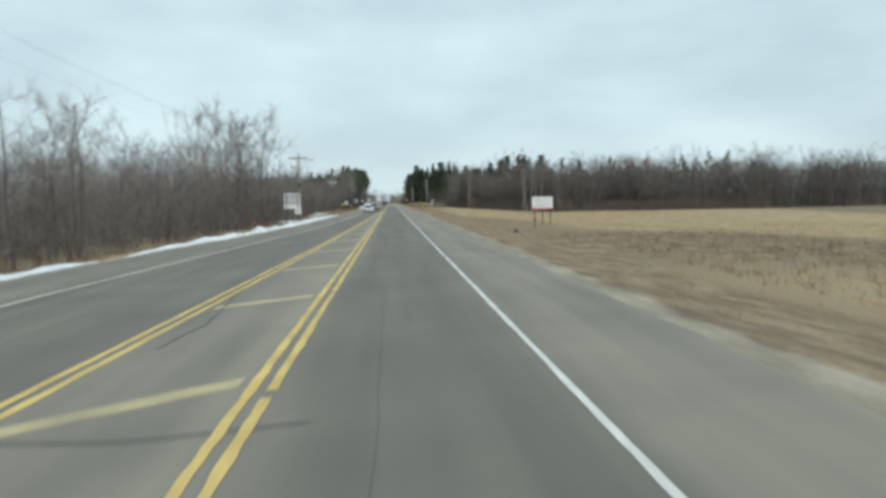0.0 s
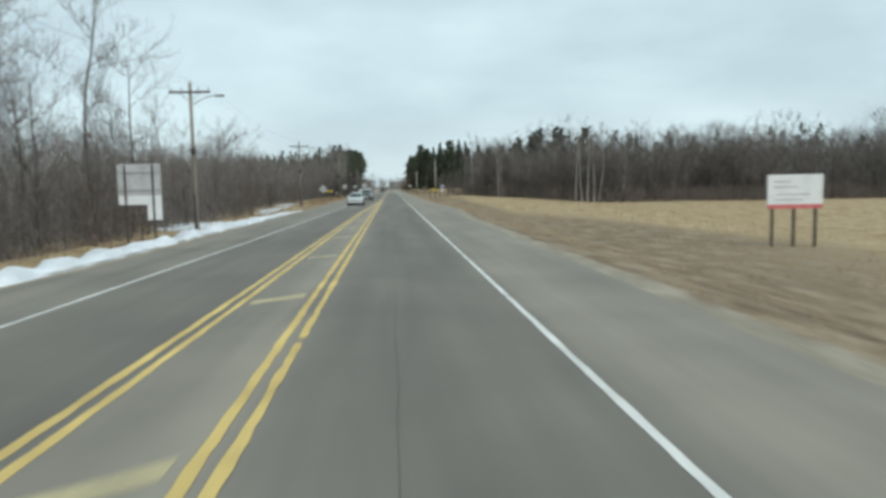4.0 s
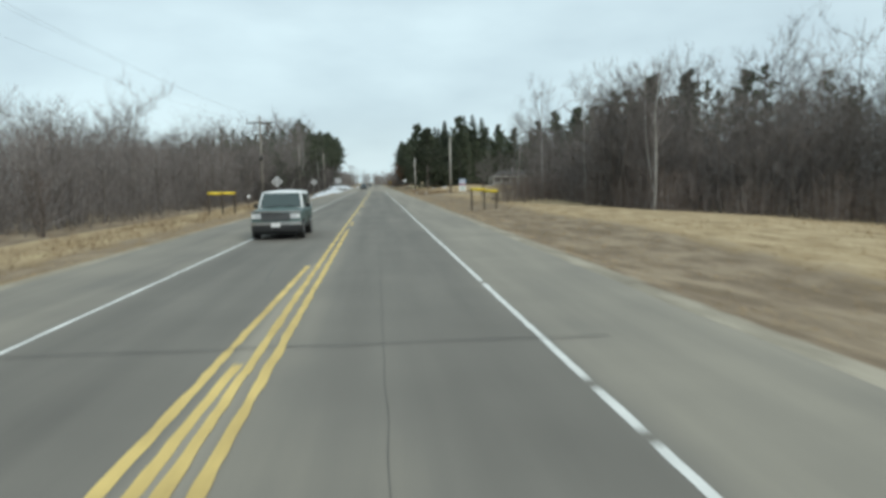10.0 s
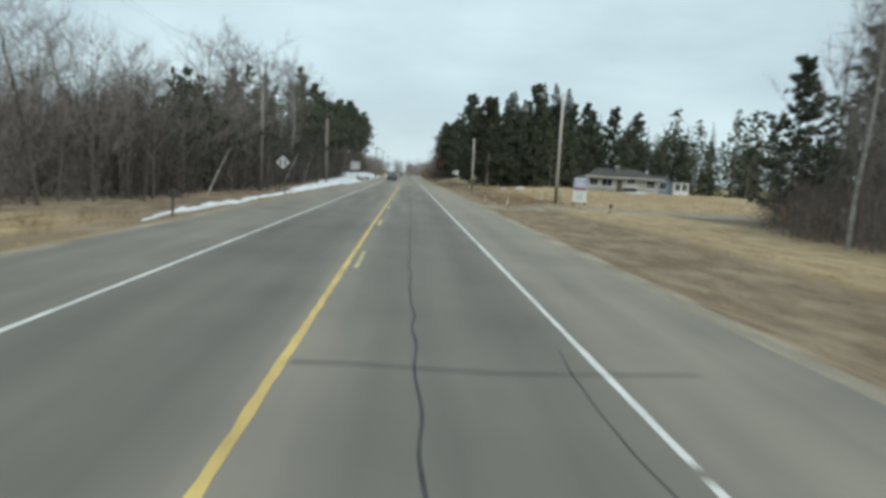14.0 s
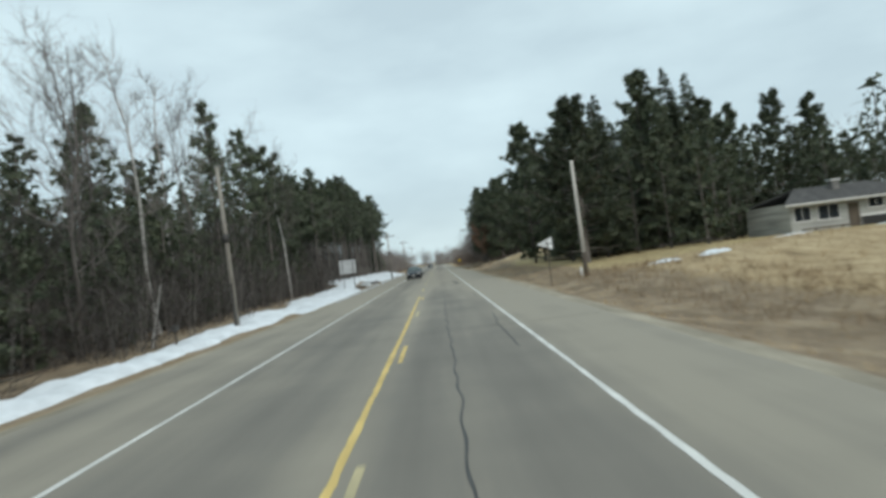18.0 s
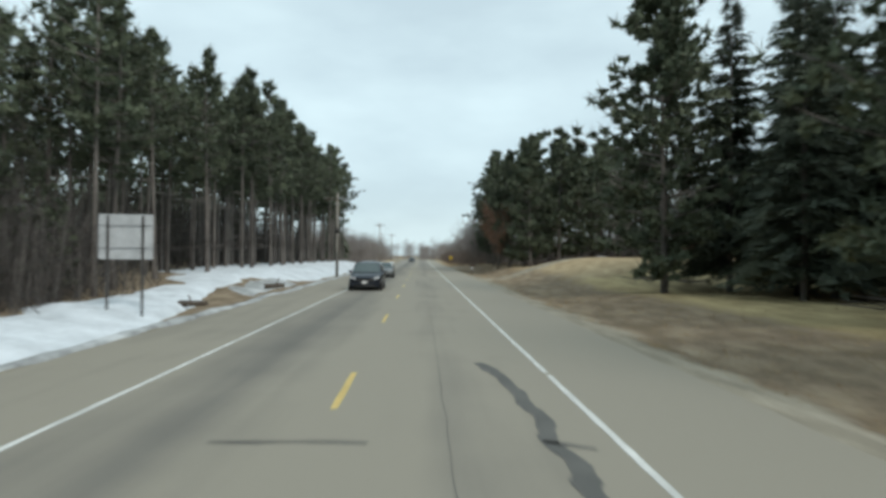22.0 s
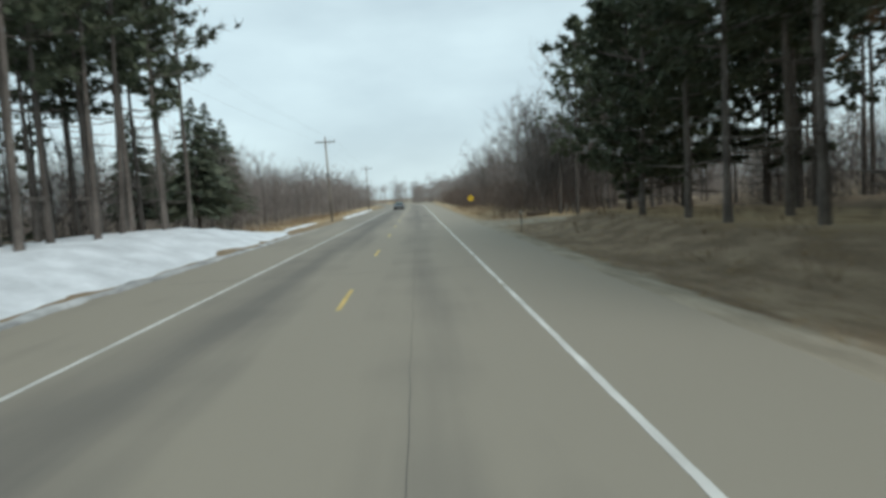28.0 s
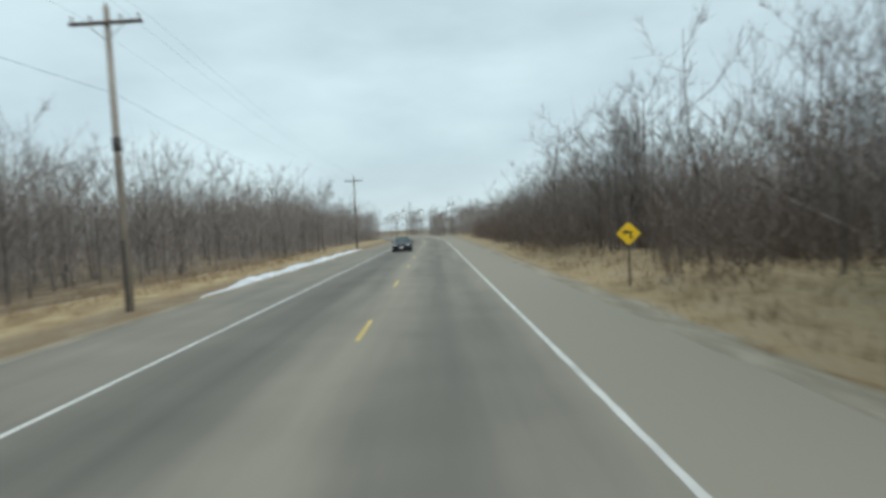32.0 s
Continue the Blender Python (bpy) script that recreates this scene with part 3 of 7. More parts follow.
# painted hatching between the double lines
for y0 in (-2.4, 5.4, 13.2, 21.0, 28.8, 36.5, 44.2, 52.0, 60.2, 68.6, 76.6, 84.8, 91.9, 99.6, 106.7, 114.5):
    xa, xb = float(interp(y0, YEL_L)) + 0.3, YEL_R - 0.3
    w = 0.46
    jag = [random.uniform(-0.04, 0.04) for _ in range(8)]
    pts = [(xa + (xb - xa) * k / 3, y0 + (1.6 * k / 3) * (xb - xa) / 2.0) for k in range(4)]
    v = [(x, y - w / 2 + jag[i], 0.004) for i, (x, y) in enumerate(pts)] + [(x, y + w / 2 + jag[4 + i], 0.004) for i, (x, y) in enumerate(pts)]
    mesh("hatch_mark", v, [(i, i + 1, i + 5, i + 4) for i in range(3)], FADED_YELLOW, road, "faded yellow hatch mark")


def crack(points, width, mat=TAR, z=0.006, step=0.35, wander=0.05):
    """A sealed crack that wanders along a line."""
    pts = []
    for (xa, ya), (xb, yb) in zip(points, points[1:]):
        k = max(2, int(math.hypot(xb - xa, yb - ya) / step))
        pts += [(xa + (xb - xa) * i / k, ya + (yb - ya) * i / k) for i in range(k)]
    pts.append(points[-1])
    seed = random.random() * 50
    vs = []
    for i, (x, y) in enumerate(pts):
        a, b = pts[max(0, i - 1)], pts[min(len(pts) - 1, i + 1)]
        d = Vector((b[0] - a[0], b[1] - a[1])).normalized()
        o = wander * noise.noise((x * 0.8 + seed, y * 0.8, 0)) * 2
        w = width * (0.55 + 0.7 * abs(noise.noise((x * 2, y * 2 + seed, 4)))) / 2
        nx_, ny_ = -d.y, d.x
        vs += [(x + nx_ * (o - w), y + ny_ * (o - w), z), (x + nx_ * (o + w), y + ny_ * (o + w), z)]
    mesh("road_crack", vs, [(2 * i, 2 * i + 1, 2 * i + 3, 2 * i + 2) for i in range(len(pts) - 1)], mat, road)


# a seam that follows the middle of the lane, and cracks across the slab
crack([(0.0, 198), (0.05, 203), (-0.02, 212), (0.04, 226), (0.1, 238), (0.02, 245), (0.05, 254), (0.06, 268), (0.03, 277), (0.1, 290)], 0.05)
crack([(-0.05, 8), (-0.1, 30), (0.0, 60), (0.1, 95)], 0.008, PATCH, wander=0.015)
crack([(0.1, 95), (0.0, 130), (0.05, 165), (0.0, 198)], 0.009, PATCH, wander=0.02)
crack([(0.1, 290), (0.15, 330), (0.0, 380), (0.1, 430)], 0.01, PATCH, wander=0.02)
crack([(1.72, 278), (1.58, 274.5), (1.5, 272), (1.6, 268)], 0.06)
crack([(1.58, 246.2), (1.42, 244.5), (1.5, 243), (1.7, 240)], 0.06)
crack([(1.75, 236), (1.6, 230), (1.75, 225)], 0.035, PATCH)
crack([(1.85, 293.5), (1.8, 291), (1.86, 289)], 0.06)
crack([(0.95, 321.5), (1.2, 320.4), (1.35, 317.5), (1.42, 315.4), (1.38, 313), (1.55, 310.5)], 0.34, PATCH, wander=0.14, step=0.22)
crack([(1.2, 315.6), (1.75, 315.3)], 0.16, PATCH, wander=0.08, step=0.2)
crack([(1.8, 205), (1.68, 203), (1.8, 200)], 0.035, PATCH)
crack([(1.6, 88), (1.5, 84), (1.65, 80)], 0.04)
crack([(1.62, 124), (1.75, 119), (1.6, 114)], 0.035, PATCH)
crack([(1.85, 352), (1.75, 357), (1.8, 360)], 0.035, PATCH)
for y0, xa, xb, w in ((13.0, -4.0, -0.7, 0.07), (38, -8, 3, 0.035), (55, -5.5, 2, 0.03), (79, -6, 4.4, 0.03), (98, -4, 3.5, 0.03), (120.4, -3, 4.6, 0.05), (146, -5, 3, 0.04),
                      (171.9, -5.5, 4.6, 0.05), (188, 2.3, 4.6, 0.05), (204, -1.3, 3.2, 0.07), (222, -4.8, 2.0, 0.04), (245.9, -5.5, 4.4, 0.07), (250.2, 2.1, 4.2, 0.06), (273, -5.2, 4.5, 0.06),
                      (288.8, 0.6, 4.4, 0.08), (302.1, 0.9, 2.4, 0.1), (307, 0.9, 1.5, 0.08), (315.6, -2.6, -0.8, 0.1), (334, -4.6, 3.2, 0.03), (362, -2, 2, 0.04), (390.1, -6.5, 2.0, 0.05), (411, -7, 2, 0.05), (426, -4, 3, 0.03), (450, -4, 3, 0.03)):
    crack([(xa, y0), ((xa + xb) / 2, y0 + random.uniform(-0.15, 0.15)), (xb, y0 + random.uniform(-0.2, 0.2))], w)
crack([(-4.2, 172), (-3.9, 169.4), (-3.8, 168)], 0.02)
crack([(-2.6, 155), (-2.4, 152)], 0.02)
crack([(-3.6, 24), (-3.2, 19), (-3.4, 17)], 0.06, PATCH)
crack([(-3.9, 246), (-3.4, 241), (-3.6, 237)], 0.04)


# ---- trees ----
def tubes(segs, sides):
    """Tapered tubes for rows of (p, q, r0, r1): vertices and triangles."""
    s = np.array([[*p, *q, a, b] for p, q, a, b in segs], float)
    p, q, r0, r1 = s[:, :3], s[:, 3:6], s[:, 6], s[:, 7]
    d = q - p
    d /= np.linalg.norm(d, axis=1, keepdims=True) + 1e-9
    ref = np.where(np.abs(d[:, 2:3]) > 0.9, [[1.0, 0, 0]], [[0, 0, 1.0]])
    u = np.cross(d, ref)
    u /= np.linalg.norm(u, axis=1, keepdims=True) + 1e-9
    w = np.cross(d, u)
    a = np.arange(sides) * 2 * np.pi / sides
    ring = np.cos(a)[None, :, None] * u[:, None] + np.sin(a)[None, :, None] * w[:, None]
    v = np.concatenate([p[:, None] + ring * r0[:, None, None], q[:, None] + ring * r1[:, None, None]], 1).reshape(-1, 3)
    k = np.arange(sides)
    j = (k + 1) % sides
    quad = np.concatenate([np.stack([k, j, j + sides], 1), np.stack([k, j + sides, k + sides], 1)])
    f = (quad[None] + (np.arange(len(segs)) * 2 * sides)[:, None, None]).reshape(-1, 3)
    return v, f


def slivers(base, tip, width, rng):
    """Thin triangles from base to tip points."""
    d = tip - base
    side = np.cross(d, rng.normal(size=d.shape))
    side /= np.linalg.norm(side, axis=1, keepdims=True) + 1e-9
    w = np.broadcast_to(np.asarray(width, float), (len(base),))[:, None]
    v = np.stack([base - side * w / 2, base + side * w / 2, tip], 1).reshape(-1, 3)
    return v, np.arange(len(base) * 3).reshape(-1, 3)


def join(pieces):
    vs, fs, n = [], [], 0
    for v, f in pieces:
        vs.append(v)
        fs.append(f + n)
        n += len(v)
    return np.concatenate(vs), np.concatenate(fs)


def unit(v):
    return v / (np.linalg.norm(v) + 1e-9)


def bare_tree(seed, tall, spread=0.33, limbs=16, subs=5, twigs=7, low=0.25, stems=1, slim=0.0062, fine=True, thick=0.012):
    """Trunk and limbs, and a crown of branches and twigs, of a leafless tree."""
    rng = np.random.default_rng(seed)
    wood, thin, tb, tt, tw = [], [], [], [], []
    for s in range(stems):
        a = rng.uniform(0, 2 * np.pi)
        lean = np.array([np.cos(a), np.sin(a), 0]) * (rng.uniform(0.12, 0.3) if stems > 1 else rng.uniform(0, 0.07))
        h = tall * (rng.uniform(0.75, 1.0) if stems > 1 else 1.0)
        n = 8 if fine else 4
        pts, p = [], np.zeros(3) + (lean * 0.8 if stems > 1 else 0)
        wob = np.zeros(3)
        for i in range(n + 1):
            pts.append(p.copy())
            wob = 0.6 * wob + np.append(rng.normal(size=2) * 0.07, 0)
            p = p + (np.array([0, 0, 1.0]) + lean + wob) * h / n
        rad = [slim * h * (1 - i / n) ** 0.85 + 0.012 for i in range(n + 1)]
        wood += [(pts[i], pts[i + 1], rad[i] * (1.35 if i == 0 else 1), rad[i + 1]) for i in range(n)]
        for k in range(limbs):
            t = low + (0.97 - low) * (k + rng.uniform(0, 1)) / limbs
            f = t * n
            i = min(int(f), n - 1)
            q = pts[i] + (pts[i + 1] - pts[i]) * (f - i)
            az = rng.uniform(0, 2 * np.pi)
            up = rng.uniform(0.3, 1.1)
            d = unit(np.array([np.cos(az), np.sin(az), up]))
            ln = h * spread * (0.42 + 0.55 * np.sin(np.pi * (0.18 + 0.74 * (t - low) / (0.97 - low)))) * rng.uniform(0.65, 1.2)
            r = max(0.014, slim * 0.5 * h * (1 - t) ** 0.8)
            for g in range(3):
                e = q + d * ln / 3
                (wood if r > 0.03 else thin).append((q, e, r, r * 0.68))
                for b in range(subs if g else max(1, subs - 1)):
                    o = q + (e - q) * rng.uniform(0.1, 1)
                    bd = unit(d + rng.normal(size=3) * 0.6 + [0, 0, 0.25])
                    bl = ln * rng.uniform(0.2, 0.45)
                    m = o + bd * bl * 0.5
                    bd2 = unit(bd + rng.normal(size=3) * 0.3 + [0, 0, 0.15])
                    c = m + bd2 * bl * 0.5
                    br = max(0.008, r * 0.35)
                    if fine:
                        thin.append((o, m, br, br * 0.7))
                    else:
                        tb.append(o), tt.append(m), tw.append(2.4 * br)
                    tb.append(m - (m - o) * 0.1), tt.append(c), tw.append(2.0 * br)
                    for w in range(twigs):
                        st = o + (m - o) * rng.uniform(0.3, 1) if w % 2 else m + (c - m) * rng.uniform(0, 1)
                        td = unit(bd2 * 0.7 + rng.normal(size=3) * 0.5 + [0, 0, 0.5])
                        en = st + td * max(bl, 0.06 * h) * rng.uniform(0.45, 1.2)
                        tb.append(st), tt.append(en), tw.append(thick)
                        fork = st + (en - st) * rng.uniform(0.3, 0.7)
                        tb.append(fork)
                        tt.append(fork + unit(td + rng.normal(size=3) * 0.55) * np.linalg.norm(en - st) * rng.uniform(0.4, 0.8))
                        tw.append(thick * 0.75)
                d = unit(d + rng.normal(size=3) * 0.22 + [0, 0, 0.22])
                q, r = e, r * 0.68
    crown = [slivers(np.array(tb), np.array(tt), np.array(tw), rng)]
    if thin:
        crown.append(tubes(thin, 3))
    return tubes(wood, 6 if fine else 3), join(crown)


def pine_tree(seed, tall, bare=0.5, limbs=36, tufts=6, blades=12, reach=2.5, slim=0.009, heart=3):
    """A tall pine: straight trunk, whorls of limbs, clumped needles with gaps between them."""
    rng = np.random.default_rng(seed)
    n, pts, p = 9, [], np.zeros(3)
    lean = np.append(rng.normal(size=2) * 0.012, 1)
    for i in range(n + 1):
        pts.append(p.copy())
        p = p + (lean + np.append(rng.normal(size=2) * 0.008, 0)) * tall / n
    rad = [slim * tall * (1 - 0.8 * i / n) for i in range(n + 1)]
    wood = [(pts[i], pts[i + 1], rad[i] * (1.25 if i == 0 else 1), rad[i + 1]) for i in range(n)]
    base, tip, wid, arms = [], [], [], []
    stubs = rng.integers(5, 10)
    for k in range(limbs + stubs):
        dead = k >= limbs
        t = rng.uniform(0.25 * bare, bare) if dead else bare + (1 - bare) * ((k + rng.uniform(-0.4, 0.4)) / limbs)
        t = min(max(t, 0.05), 0.985)
        f = t * n
        i = min(int(f), n - 1)
        q = pts[i] + (pts[i + 1] - pts[i]) * (f - i)
        u = (t - bare) / (1 - bare)
        az = rng.uniform(0, 2 * np.pi)
        ln = reach * rng.uniform(0.35, 0.8) if dead else reach * (0.62 + 0.5 * np.sin(np.pi * min(1, u * 1.15))) * (1 - 0.72 * max(0, u) ** 2.2) * rng.uniform(0.6, 1.15)
        d = unit(np.array([np.cos(az), np.sin(az), (-0.12 if dead else 0.05 + 0.6 * u)]))
        m = q + d * ln * 0.55
        e = m + unit(d + [0, 0, 0.22]) * ln * 0.45
        thick = 0.022 + 0.011 * ln
        arms += [(q, m, thick, thick * 0.65), (m, e, thick * 0.65, 0.012)]
        if dead:
            continue
        for c in range(tufts):
            s = 0.3 + 0.75 * c / tufts
            o = (q + (m - q) * s / 0.55) if s < 0.55 else m + (e - m) * min(1, (s - 0.55) / 0.45)
            o = o + rng.normal(size=3) * [0.3, 0.3, 0.14] * ln * 0.42
            dirs = rng.normal(size=(blades, 3)) + d * 0.7 + [0, 0, 0.45]
            dirs /= np.linalg.norm(dirs, axis=1, keepdims=True)
            base.append(np.repeat(o[None], blades, 0) + rng.normal(size=(blades, 3)) * 0.07)
            tip.append(o + dirs * rng.uniform(0.3, 0.75, (blades, 1)))
            wid.append(rng.uniform(0.045, 0.105, blades))
            inner = rng.normal(size=(heart, 3)) * [1, 1, 0.45] + d * 0.4
            inner /= np.linalg.norm(inner, axis=1, keepdims=True)
            base.append(o - inner * 0.28)
            tip.append(o + inner * rng.uniform(0.2, 0.5, (heart, 1)))
            wid.append(rng.uniform(0.25, 0.5, heart))
    base, tip, wid = np.concatenate(base), np.concatenate(tip), np.concatenate(wid)
    return join([tubes(wood, 7), tubes(arms, 3)]), slivers(base, tip, wid, rng)


def spruce_tree(seed, tall, reach=3.0, low=0.05, layers=34, around=8, blades=8):
    """A conical spruce: tiers of drooping boughs with hanging sprays, ragged at the rim."""
    rng = np.random.default_rng(seed)
    wood = [(np.array([0, 0, tall * i / 6]), np.array([0, 0, tall * (i + 1) / 6]), 0.012 * tall * (1 - i / 6.3), 0.012 * tall * (1 - (i + 1) / 6.3)) for i in range(6)]
    base, tip, wid = [], [], []
    for k in range(layers):
        u = k / (layers - 1)
        z = tall * (low + (0.985 - low) * u)
        for b in range(max(4, int(around * (1 - 0.35 * u)))):
            az = rng.uniform(0, 2 * np.pi)
            ln = (reach * (1 - u) ** 0.85 + 0.18) * rng.uniform(0.62, 1.12)
            out = np.array([np.cos(az), np.sin(az), 0])
            side = np.array([-out[1], out[0], 0])
            zz = z + rng.normal() * 0.12
            if k % 3 == 0 and b < 4:
                wood.append((np.array([0, 0, zz]), np.array([0, 0, zz]) + out * ln * 0.8 - [0, 0, 0.12 * ln], 0.03, 0.008))
            for c in range(3):
                s = 0.12 + 0.24 * c
                o = np.array([0, 0, zz]) + out * ln * s - np.array([0, 0, 0.22 * ln * s * s * (1.2 - u)])
                base.append(o)
                tip.append(o + (out * 0.36 + side * rng.normal() * 0.12) * ln - [0, 0, rng.uniform(0.02, 0.16) * ln])
                wid.append(0.24 * ln)
            for c in range(blades):
                s = 0.25 + 0.75 * (c + rng.uniform(0, 1)) / blades
                o = np.array([0, 0, zz + rng.normal() * 0.07]) + out * ln * s + side * rng.normal() * 0.06 * ln - np.array([0, 0, 0.22 * ln * s * s * (1.2 - u)])
                w = (1 if c % 2 else -1) * rng.uniform(0.35, 1.0)
                d = unit(out * rng.uniform(0.4, 1.0) + side * w + [0, 0, rng.uniform(-0.75, 0.12)])
                base.append(o)
                tip.append(o + d * (0.26 + 0.17 * ln * (1 - 0.5 * s)) * rng.uniform(0.6, 1.3))
                wid.append(0.042 + 0.017 * ln)
    base, tip = np.array(base), np.array(tip)
    return tubes(wood, 5), slivers(base, tip, np.array(wid), rng)


def make_tree(name, built, bark, leaf, label, category="tree", group=""):
    """A tree of two parts, kept as a pattern for its copies."""
    (tv, tf), (cv, cf) = built
    tree = new(name)
    tagged(tree, label, category, group)
    for nm, v, f, m in (("trunk", tv, tf, bark), ("crown", cv, cf, leaf)):
        o = new(nm, soup(nm, v, f, m, nm == "trunk"))
        o.parent = tree
    return tree


class Kind:
    """Patterns of one kind of tree; the first use of each pattern places it, later ones copy it."""

    def __init__(self, name, built, bark, leaf, label, group):
        self.trees, self.used, self.at, self.group = [make_tree(name, b, bark, leaf, label, "tree", group) for b in built], set(), 0, group

    def put(self, x, y, scale, sink=0.08, lean=0.0):
        k = self.at % len(self.trees)
        self.at += 1
        place = Matrix.Translation((x, y, spot(x, y) - sink)) @ pose(0, 0, 0, random.uniform(-lean, lean), random.uniform(-lean, lean), random.uniform(0, 360))
        pattern = self.trees[k]
        if k not in self.used:
            self.used.add(k)
            pattern.matrix_basis = place @ Matrix.Scale(scale, 4)
            return pattern
        kept = pattern.scale.copy()
        pattern.scale = (scale, scale, scale)
        made = copy_thing(pattern, place)
        pattern.scale = kept
        return made


def woods(name, patterns, places, bark, leaf, label, category="woods"):
    """Many far trees joined into one mesh: places are rows of x, y, scale."""
    tv, tf, nt, cv, cf, ncv = [], [], 0, [], [], 0
    rng = np.random.default_rng(len(places))
    for x, y, s in places:
        (a, b), (c, d) = patterns[rng.integers(len(patterns))]
        t = rng.uniform(0, 2 * np.pi)
        m = np.array([[np.cos(t), -np.sin(t), 0], [np.sin(t), np.cos(t), 0], [0, 0, rng.uniform(0.85, 1.15)]]) * s
        o = np.array([x, y, spot(x, y) - 0.1])
        tv.append(a @ m.T + o)
        tf.append(b + nt)
        nt += len(a)
        cv.append(c @ m.T + o)
        cf.append(d + ncv)
        ncv += len(c)
    v = np.concatenate(tv + cv)
    ft, fc = np.concatenate(tf), np.concatenate(cf) + nt
    me = soup(name, v, np.concatenate([ft, fc]), bark)
    me.materials.append(leaf)
    idx = np.zeros(len(me.polygons), np.int32)
    idx[len(ft):] = 1
    me.polygons.foreach_set("material_index", idx)
    ob = new(name, me)
    return tagged(ob, label, category, kind="stuff")


R = random.Random(7)
HARD = Kind("bare_tree", [bare_tree(10 + i, 8.0, limbs=14 + i % 3, subs=3, twigs=6) for i in range(5)], BARK_GREY, TWIG, "leafless grey-brown roadside tree in winter", "bare trees along the road")
BUSHY = Kind("bare_bush", [bare_tree(30 + i, 5.0, 0.3, 6, 2, 6, 0.12, 4) for i in range(3)], TWIG_RED, TWIG_RED, "leafless reddish-brown shrub with several stems", "bare shrubs along the road")
BIRCH = Kind("birch_tree", [bare_tree(50 + i, 12.0, 0.2, 17, 3, 6, 0.4, 1, 0.0075) for i in range(3)], BARK_PALE, TWIG, "slender leafless birch with pale bark", "birches")
PINE = Kind("pine_tree", [pine_tree(70 + i, 17.0, 0.4 + 0.04 * i, 38, 6, 9, 2.8, heart=1) for i in range(4)], BARK_PINE, NEEDLE, "tall pine with a bare lower trunk and dark needles", "pines beside the road")
FULL = Kind("white_pine", [pine_tree(90 + i, 16.0, 0.06 + 0.04 * i, 66, 9, 11, 4.2, heart=4) for i in range(3)], BARK_PINE, NEEDLE, "bushy dark pine branched almost to the ground", "bushy pines beside the road")
SPRUCE = Kind("spruce_tree", [spruce_tree(110 + i, 16.0, 3.2 + 0.35 * i, 0.09, 38, 12, 30) for i in range(3)], BARK_PINE, NEEDLE_BLUE, "dark conical spruce with drooping boughs", "spruces beside the road")
FAR_HARD = [bare_tree(200 + i, 8.0, 0.38, 11, 2, 4, 0.12, 1, 0.006, False, 0.02) for i in range(4)]
FAR_PINE = [pine_tree(220 + i, 17.0, 0.38, 24, 5, 5, 3.0, heart=4) for i in range(3)]
LOW_PINE = [pine_tree(230 + i, 11.0, 0.04, 24, 4, 6, 2.6, heart=4) for i in range(3)]
FAR_SPRUCE = [spruce_tree(240 + i, 16.0, 3.1, 0.06, 26, 7, 6) for i in range(2)]


def thicket(seed, tall, n, wide, thin):
    """A clump of fine upright stems and twigs."""
    rng = np.random.default_rng(seed)
    a, q = rng.uniform(0, 2 * np.pi, n), wide * np.sqrt(rng.uniform(0, 1, n))
    z = tall * 0.82 * rng.uniform(0, 1, n) ** 1.15
    base = np.stack([np.cos(a) * q, np.sin(a) * q, z], 1)
    d = rng.normal(size=(n, 3)) * [0.6, 0.6, 0.3] + [0, 0, 0.85]
    tip = base + d * (tall * rng.uniform(0.12, 0.36, (n, 1)))
    stems = [(np.array([x, y, 0]), np.array([x * 1.5, y * 1.5, tall * 0.8]), 0.02, 0.008) for x, y in rng.normal(size=(4, 2)) * wide * 0.5]
    return tubes(stems, 3), slivers(base, tip, thin * rng.uniform(0.5, 1.4, n), rng)


BRUSH = [thicket(260 + i, 3.4, 105, 1.35, 0.032) for i in range(5)]
STEMS = [thicket(270 + i, 7.2, 140, 1.8, 0.04) for i in range(5)]


def edge_left(y):
    return float(interp(y, [(-30, -15.5), (40, -15.5), (90, -15.2), (130, -15.0), (150, -17), (200, -16.5), (245, -14.2), (260, -12.8), (330, -13.2), (350, -15.5), (440, -15.0), (446, -18), (520, -14), (640, -13)]))


# left-hand woods: leafless, up to the pines
y = -6.0
while y < 262:
    tall = R.choice((0.75, 0.85, 0.95, 1.0)) * (1.28 if R.random() < 0.16 else 1.0)
    if 73 < y < 86 and R.random() < 0.4:
        tall = 1.35
    tall *= float(interp(y, [(0, 0.85), (30, 0.85), (60, 0.85), (70, 0.9), (76, 1.1), (82, 1.1), (100, 0.85), (120, 0.82), (150, 0.8), (200, 0.9), (262, 1.15)]))
    HARD.put(edge_left(y) - R.uniform(0.2, 3.6), y, tall, lean=4)
    y += R.uniform(1.9, 3.4)
for x_, y_, s_ in ((-15.9, 31.5, 0.95), (-15.6, 68, 0.95), (-16.8, 76, 1.3), (-16.1, 81, 1.35), (-17.6, 88, 1.5), (-19.5, 58, 1.05), (-17, 128, 1.1), (-18.5, 139, 1.15), (-20, 118, 1.2), (-16.5, 254, 1.5), (-18, 262, 1.7), (-15.2, 268, 1.75), (-17.5, 276, 1.8), (-15.8, 283, 1.7), (-19, 290, 1.9), (-16.8, 303, 1.8), (-17.5, 316, 1.9), (-19, 327, 1.9), (-15.3, 94, 1.65), (-16.6, 102, 1.4), (-15.4, 16, 0.95), (-16.2, 44, 1.0)):
    HARD.put(x_, y_, s_, lean=3)
for k in range(26):
    y_ = R.uniform(0, 250)
    BUSHY.put(edge_left(y_) + R.uniform(0.2, 1.3), y_, R.uniform(0.45, 0.8))
places = [(R.uniform(-50, -19), R.uniform(-20, 255), R.uniform(0.85, 1.15)) for _ in range(140)]
